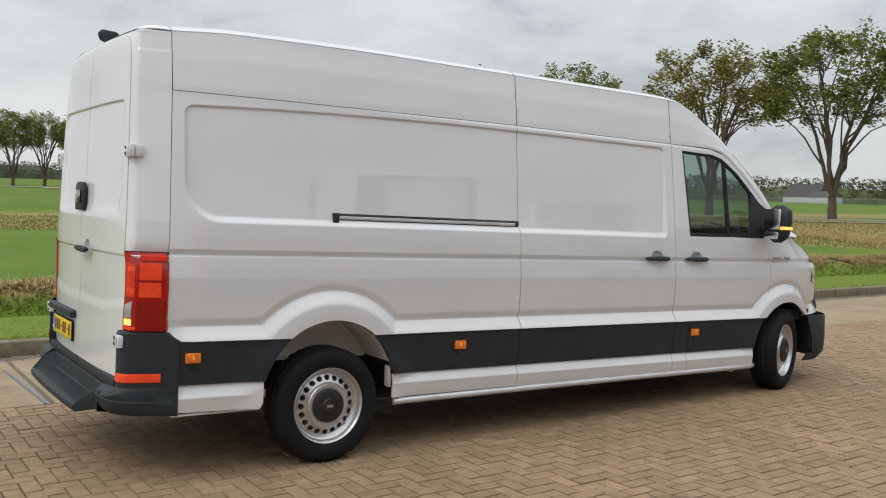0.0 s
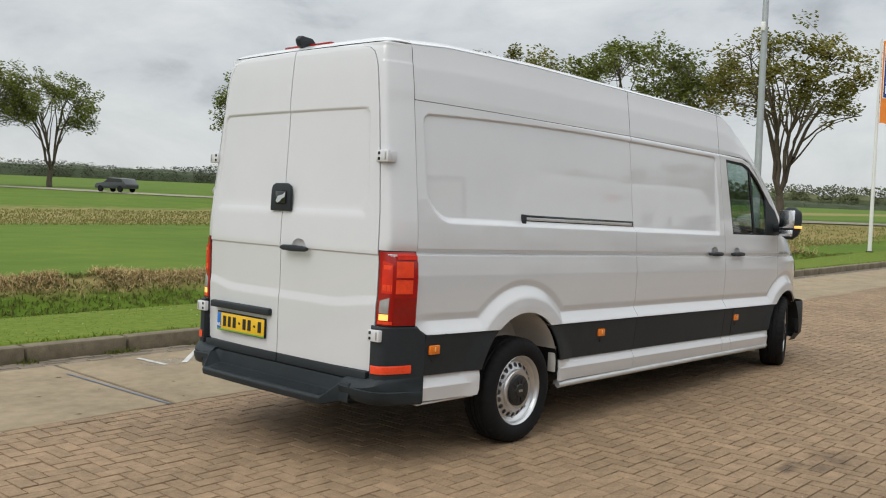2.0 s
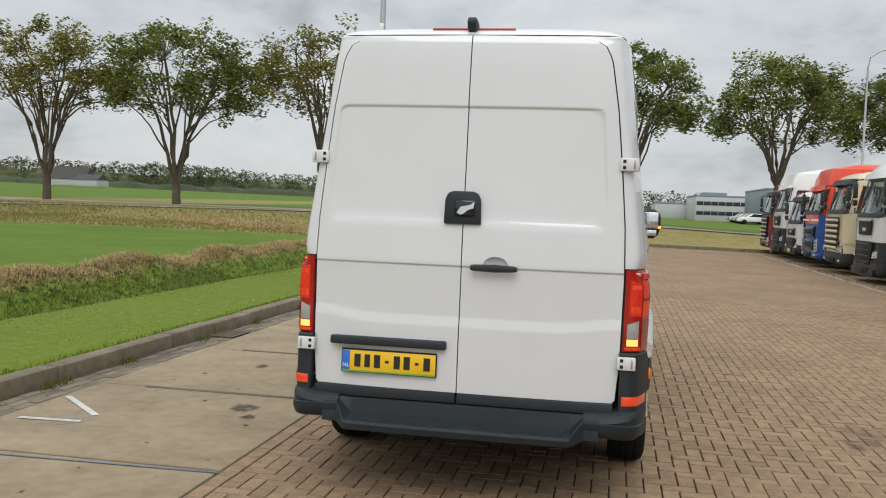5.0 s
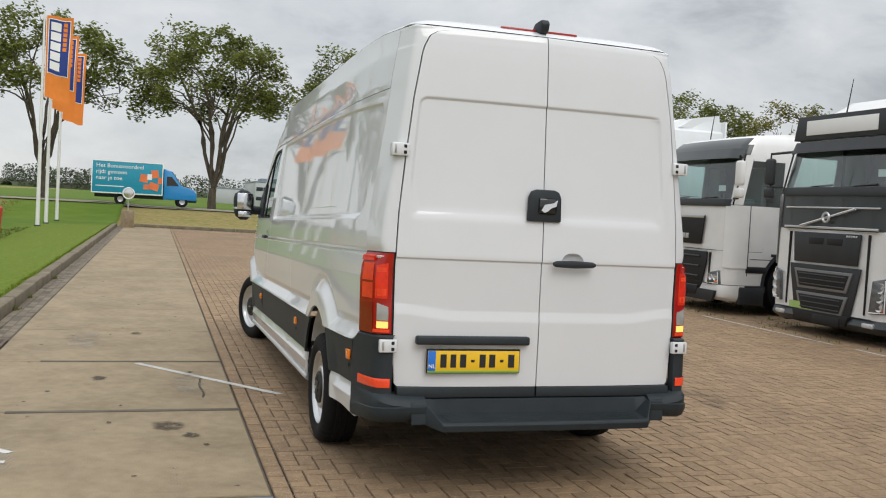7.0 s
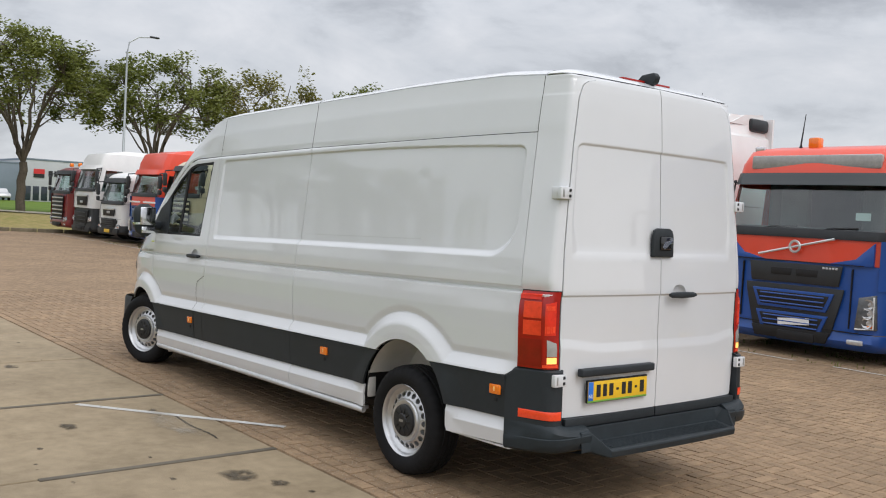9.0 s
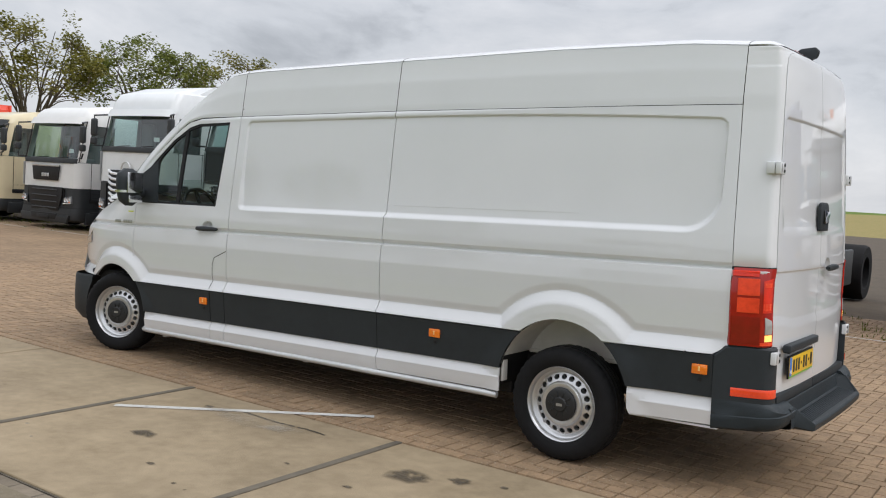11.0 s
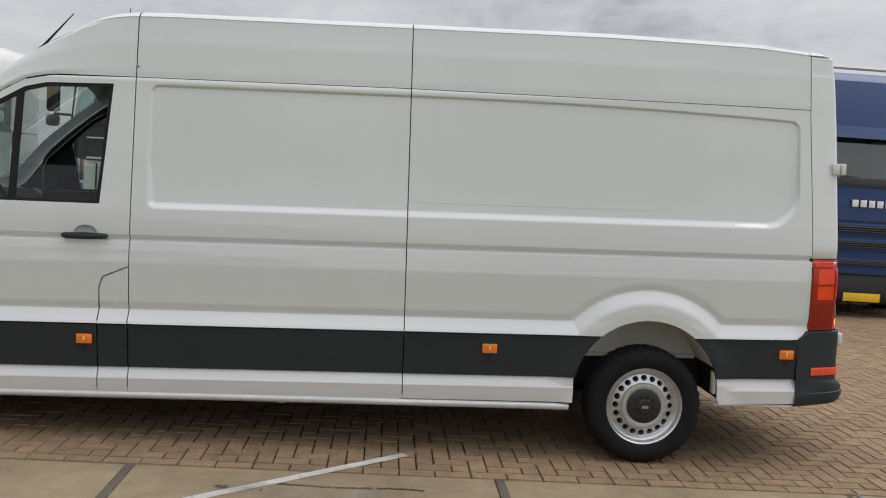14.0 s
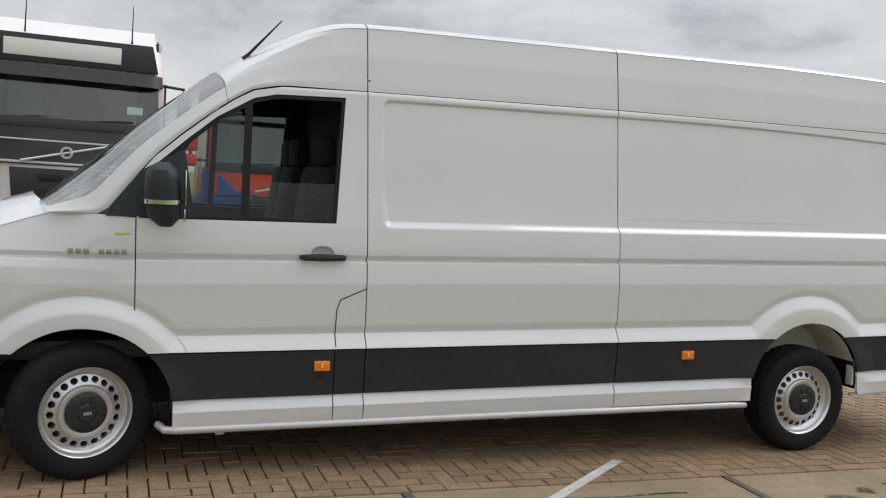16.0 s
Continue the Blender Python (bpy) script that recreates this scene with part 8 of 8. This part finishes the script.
bx = Matrix.Translation((53.0, 2.5, 0.84)) @ Euler((0, 0, radians(-88))).to_matrix().to_4x4() @ Matrix.Scale(0.92, 4)
t = thing("box_truck", bx, "blue delivery box truck with turquoise poster sides", "truck")
part("box_body", boxbm((-1.35, 0, 1.72), (4.3, 2.1, 2.05), 0.04), ADBLUE, t)
for z in (0.72, 2.73):
    part("edge_rail", boxbm((-1.35, -1.055, z), (4.3, 0.03, 0.06), 0.01), WHITEINK, t)
for x in (-3.48, 0.78):
    part("edge_rail", boxbm((x, -1.055, 1.72), (0.06, 0.03, 2.05), 0.01), WHITEINK, t)
bm = bmesh.new()
prism(bm, [(0.85, 0.45), (0.85, 2.45), (1.35, 2.30), (1.95, 1.40), (2.75, 1.18), (2.95, 0.95), (2.95, 0.45)], -0.97, 0.97, "xz", 0.08)
cabp = part("cab", bm, VANBLUE, t)
for s in (1, -1):
    bm = bmesh.new()
    prism(bm, [(1.05, 1.35), (1.05, 1.95), (1.35, 1.95), (1.80, 1.38)], s * 0.965, s * 0.985, "xz")
    part("side_window", bm, BLACKGLOSS, cabp)
    part("lamp", boxbm((2.80, s * 0.8, 0.98), (0.28, 0.3, 0.18), 0.05), LAMPGLASS, cabp)
bm = bmesh.new()
loft(bm, [[(1.38, -0.85, 2.30), (1.38, 0.85, 2.30)], [(1.99, -0.85, 1.42), (1.99, 0.85, 1.42)]])
part("windscreen", bm, BLACKGLOSS, cabp)
part("under_frame", boxbm((-1.2, 0, 0.55), (4.2, 1.6, 0.22), 0.02), GRILLE, t)
part("front_skirt", boxbm((2.72, 0, 0.48), (0.5, 1.8, 0.30), 0.08), DARKTRIM, t)
for x in (-1.75, 2.05):
    for s in (1, -1):
        bm = bmesh.new()
        lathe(bm, [(0.18, 0.10), (0.33, 0.11), (0.36, 0.07), (0.36, -0.08), (0.18, -0.10)], 24, "y", (0, 0, 0))
        bmesh.ops.transform(bm, matrix=Matrix.Translation((x, s * 0.85, 0.36)) @ Matrix.Diagonal((1, s, 1, 1)), verts=bm.verts)
        bmesh.ops.recalc_face_normals(bm, faces=bm.faces)
        w = part("wheel", bm, RUBBER, t)
        bm = bmesh.new()
        lathe(bm, [(0.19, 0.09), (0.12, 0.06), (0.0, 0.07)], 16, "y")
        bmesh.ops.transform(bm, matrix=Matrix.Translation((x, s * 0.85, 0.36)) @ Matrix.Diagonal((1, s, 1, 1)), verts=bm.verts)
        part("rim", bm, ALUWHEEL, w)
FLIP = Matrix.Rotation(radians(90), 4, "X")
for k, line in enumerate(("Het Bonusvoordeel", "rijdt gewoon", "naar je toe.")):
    bm = text_bm(line, 0.36, 0.004)
    bmesh.ops.transform(bm, matrix=Matrix.Translation((-3.25, -1.058, 2.42 - 0.38 * k)) @ FLIP, verts=bm.verts)
    part("lettering", bm, WHITEINK, t)
for x, z, w, h, r in ((-0.35, 1.75, 0.5, 0.5, 10), (0.30, 2.05, 0.45, 0.5, -8), (0.25, 1.25, 0.6, 0.45, 15), (-0.2, 1.2, 0.35, 0.3, 0), (0.62, 1.65, 0.25, 0.4, 5)):
    part("poster_patch", boxbm((0, 0, 0), (w, 0.006, h), 0.0, m=Matrix.Translation((x, -1.056, z)) @ Matrix.Rotation(radians(r), 4, "Y")), ADORANGE, t)
part("poster_patch", boxbm((-0.02, -1.058, 1.85), (0.28, 0.006, 0.36)), PAPER, t)
part("small_lines", boxbm((-2.4, -1.056, 1.15), (1.7, 0.006, 0.05)), WHITEINK, t)

SHEDGREY = mat("blue_grey_metal_cladding", (0.19, 0.23, 0.27), 0.5, var=0.08, scale=1.2)
SHEDWHITE = mat("pale_grey_metal_cladding", (0.47, 0.48, 0.49), 0.5, var=0.06, scale=1.2)
DARKGLASS = mat("dark_office_glass", (0.03, 0.04, 0.05), 0.1, var=0.3, scale=1.0)


def shed(x0, y0, x1, y1, z, h, m, label):
    t = thing("warehouse", Matrix.Translation(((x0 + x1) / 2, (y0 + y1) / 2, z)), label, "building", "far warehouses")
    sx, sy = abs(x1 - x0), abs(y1 - y0)
    part("wall", boxbm((0, 0, h / 2), (sx, sy, h), 0.05), m, t)
    part("roof_edge", boxbm((0, 0, h + 0.1), (sx + 0.1, sy + 0.1, 0.24), 0.03), SHEDGREY, t)
    return t, sx, sy


zb = 0.2
t, sx, sy = shed(120, -20.0, 140, -27.0, zb, 4.9, SHEDGREY, "blue-grey metal warehouse with dark glazing")
for k in range(6):
    part("window", boxbm((-sx / 2 - 0.02, 2.2 - 0.52 * k, 1.5), (0.08, 0.46, 1.9), 0.02), DARKGLASS, t)
t, sx, sy = shed(119.4, -27.0, 140, -44, zb, 5.5, SHEDWHITE, "pale grey metal warehouse with a red and black sign block")
part("sign_block", boxbm((-sx / 2 - 0.05, 6.7, 4.1), (0.08, 1.3, 0.60)), mat("red_sign", (0.6, 0.03, 0.03), 0.5), t)
part("sign_block", boxbm((-sx / 2 - 0.05, 6.7, 3.55), (0.08, 1.3, 0.45)), BLACKINK, t)
for k in range(3):
    part("sign_bar", boxbm((-sx / 2 - 0.05, 5.3 - 0.7 * k, 3.9), (0.08, 0.5, 0.7)), BLACKINK, t)
for k in range(9):
    part("window", boxbm((-sx / 2 - 0.02, 8.0 - 1.0 * k, 1.3), (0.08, 0.75, 1.8), 0.02), DARKGLASS, t)
t, sx, sy = shed(150, -13.6, 170, -24.4, 0.3, 4.2, SHEDWHITE, "white office block with two dark ribbon windows")
for z in (1.5, 3.1):
    for k in range(9):
        part("window", boxbm((-sx / 2 - 0.02, 4.7 - 1.16 * k, z), (0.08, 1.08, 0.62), 0.02), DARKGLASS, t)
part("roof_house", boxbm((2.0, 1.5, 4.7), (6.0, 4.0, 0.8), 0.04), SHEDGREY, t)
t, sx, sy = shed(170, -8.0, 190, -15.6, 0.3, 3.0, SHEDWHITE, "low pale warehouse behind the grass")
t, sx, sy = shed(120, -80, 150, -110, 0.0, 6.5, SHEDGREY, "blue-grey metal warehouse far behind the rigs")


def car(x, y, z, ang, m, label):
    t = thing("parked_car", Matrix.Translation((x, y, z)) @ Euler((0, 0, radians(ang))).to_matrix().to_4x4(), label, "car", "far cars")
    bm = bmesh.new()
    prism(bm, [(-2.1, 0.35), (-2.15, 0.75), (-1.95, 0.95), (-1.6, 1.35), (0.2, 1.42), (0.95, 0.98), (1.95, 0.85), (2.1, 0.6), (2.1, 0.35)], -0.86, 0.86, "xz", 0.10)
    b = part("body", bm, m, t)
    for s in (1, -1):
        bm = bmesh.new()
        prism(bm, [(-1.62, 0.98), (-1.45, 1.30), (0.15, 1.36), (0.72, 0.98)], s * 0.862, s * 0.872, "xz")
        part("side_window", bm, BLACKGLOSS, b)
        for wx in (-1.3, 1.3):
            bm = bmesh.new()
            lathe(bm, [(0.0, 0.10), (0.20, 0.10), (0.31, 0.09), (0.33, 0.0), (0.31, -0.09)], 20, "y", (0, 0, 0))
            bmesh.ops.transform(bm, matrix=Matrix.Translation((wx, s * 0.80, 0.33)) @ Matrix.Diagonal((1, s, 1, 1)), verts=bm.verts)
            part("wheel", bm, RUBBER, t)
    return t


P_SILVER = mat("silver_car_paint", (0.5, 0.5, 0.5), 0.3, metal=0.5, var=0.05, coat=0.5)
lots = [(114.0, -22.9), (114.0, -20.4)] + [(118.6 + 4.0 * k, -18.4 - 0.25 * k) for k in range(7)]
for k, (x, y) in enumerate(lots):
    car(x, y, ground_z(x, y) + 0.02, 90 if k > 1 else 180 if k % 3 == 0 else 0, (P_SILVER, P_DARKRED, P_WHITE, P_GREY)[k % 4], ("silver", "dark red", "white", "grey")[k % 4] + " car parked by the warehouse")
car(45.6, 65.0, ground_z(45.6, 65) + 0.05, -76, P_SILVER, "silver car standing on the narrow road")
car(42.0, 80.0, ground_z(42, 80) + 0.05, 106, P_GREY, "dark grey car standing on the narrow road")
# farmhouses far across the field
ROOFTILE = mat("dark_roof_tiles", (0.06, 0.055, 0.055), 0.8, var=0.2, scale=2)
for x, y, w, h in ((300, 196, 14, 7), (296, 186, 9, 4.5)):
    t = thing("farmhouse", Matrix.Translation((x, y, ground_z(x, y))), "distant low farmhouse with a dark pitched roof", "house", "far farm")
    part("wall", boxbm((0, 0, 1.3), (8, w, 2.6), 0.05), SHEDWHITE, t)
    bm = bmesh.new()
    prism(bm, [(-4.4, 2.5), (4.4, 2.5), (0, h)], -w / 2 - 0.3, w / 2 + 0.3, "xz")
    part("roof", bm, ROOFTILE, t)

# ---------- herringbone paving ----------
BW = 0.100
paving = tagged(new("brick_paving"), "brown herringbone brick paving with sandy joints", "pavement", kind="structure")
rngb = random.Random(5)
base_v = np.array([(-1, -1, 0), (1, -1, 0), (1, 1, 0), (-1, 1, 0), (-1, -1, 1), (1, -1, 1), (1, 1, 1), (-1, 1, 1)], float)
base_f = np.array([(4, 5, 6, 7), (0, 1, 5, 4), (1, 2, 6, 5), (2, 3, 7, 6), (3, 0, 4, 7)])


def brick_list(x0, x1, y0, y1, keep):
    out = []
    for i in range(int(math.floor(x0 / BW)), int(math.ceil(x1 / BW))):
        for j in range(int(math.floor(y0 / BW)), int(math.ceil(y1 / BW))):
            k = (i - j) % 4
            if k == 0:
                out.append(((i + 1) * BW, (j + 0.5) * BW, BW, BW / 2))
            elif k == 3:
                out.append(((i + 0.5) * BW, (j + 1) * BW, BW / 2, BW))
    cut = []
    for x, y, hx, hy in out:
        if y - hy < 1.285 < y + hy:
            lo = y - hy
            y, hy = (lo + 1.305) / 2, (1.305 - lo) / 2
        cut.append((x, y, hx, hy))
    return [b for b in cut if keep(b[0], b[1], b[2], b[3])]


def keep_yard(x, y, hx, hy):
    return y + hy < 1.306 and x < yard_end(y) - 0.2


bricks = brick_list(-9.0, 13.0, -9.2, 1.35, keep_yard)
# border course along the slab
border = [(-9 + 0.20 * k, 1.360, 0.100, 0.050) for k in range(242)]


def near(b):
    return -1.25 < b[0] < 1.15 and -2.65 < b[1] < -1.45


parts_b = [b for b in bricks if near(b)][:296]
named = set(parts_b)
rest = [b for b in bricks + border if b not in named]
V, F = [], []
g = 0.0031
for k, (x, y, hx, hy) in enumerate(rest):
    v = base_v.copy()
    v[:4, 0] *= hx - g
    v[:4, 1] *= hy - g
    v[4:, 0] *= hx - g - 0.003
    v[4:, 1] *= hy - g - 0.003
    top = 0.0 + rngb.uniform(-0.0025, 0.0015)
    v[:, 2] = np.where(v[:, 2] > 0.5, top, -0.012)
    tx, ty = rngb.uniform(-0.012, 0.012), rngb.uniform(-0.012, 0.012)
    v[4:, 2] += v[4:, 0] * tx + v[4:, 1] * ty
    v[:, 0] += x
    v[:, 1] += y
    V.append(v)
    F.append(base_f + 8 * k)
me = bpy.data.meshes.new("bricks")
me.from_pydata(np.concatenate(V).tolist(), [], np.concatenate(F).tolist())
me.materials.append(BRICK)
o = tagged(new("bricks", me), "brown paving bricks laid in herringbone", kind="stuff")
o.parent = paving
shapes = []
for hx, hy in ((BW, BW / 2), (BW / 2, BW)):
    bm = bmesh.new()
    box(bm, (0, 0, -0.009), (2 * (hx - g), 2 * (hy - g), 0.018), 0.003, 1)
    shapes.append(mesh_of("brick", bm, BRICKPART, False))
for x, y, hx, hy in parts_b:
    o = new("brick", shapes[0] if hx > hy else shapes[1])
    o.parent = paving
    o.location = (x, y, rngb.uniform(-0.002, 0.001))
# coarser far stretch
far = brick_list(13.0, 40.0, -8.0, 1.35, lambda x, y, hx, hy: y + hy < 1.306 and x < yard_end(y) - 0.2)
V, F = [], []
for k, (x, y, hx, hy) in enumerate(far):
    V.append([(x - hx + g, y - hy + g, 0), (x + hx - g, y - hy + g, 0), (x + hx - g, y + hy - g, 0), (x - hx + g, y + hy - g, 0)])
    F.append([4 * k, 4 * k + 1, 4 * k + 2, 4 * k + 3])
me = bpy.data.meshes.new("far_bricks")
me.from_pydata(np.array(V).reshape(-1, 3).tolist(), [], F)
me.materials.append(BRICK)
o = tagged(new("far_bricks", me), "brown paving bricks laid in herringbone", kind="stuff")
o.parent = paving

# loose pale grit, thickest beside the slab
GRIT = mat("pale_stone_grit", (0.42, 0.37, 0.30), 0.9, var=0.3, scale=40, island=0.3)
rq = random.Random(77)
V, F = [], []
for k in range(5200):
    y = 1.40 - abs(rq.gauss(0, 0.28)) if k % 4 else rq.uniform(-6.0, 1.3)
    x, r = rq.uniform(-3.0, 8.0), rq.uniform(0.0012, 0.0034)
    c = len(V)
    a = rq.uniform(0, 6.283)
    V += [(x + r * math.cos(a + d), y + r * math.sin(a + d), 0.0) for d in (0, 2.1, 4.2)] + [(x, y, 1.4 * r)]
    F += [(c, c + 1, c + 3), (c + 1, c + 2, c + 3), (c + 2, c, c + 3)]
me = bpy.data.meshes.new("grit")
me.from_pydata(V, [], F)
me.materials.append(GRIT)
tagged(new("grit", me), "loose pale grit scattered over the paving bricks", "grit", kind="stuff")
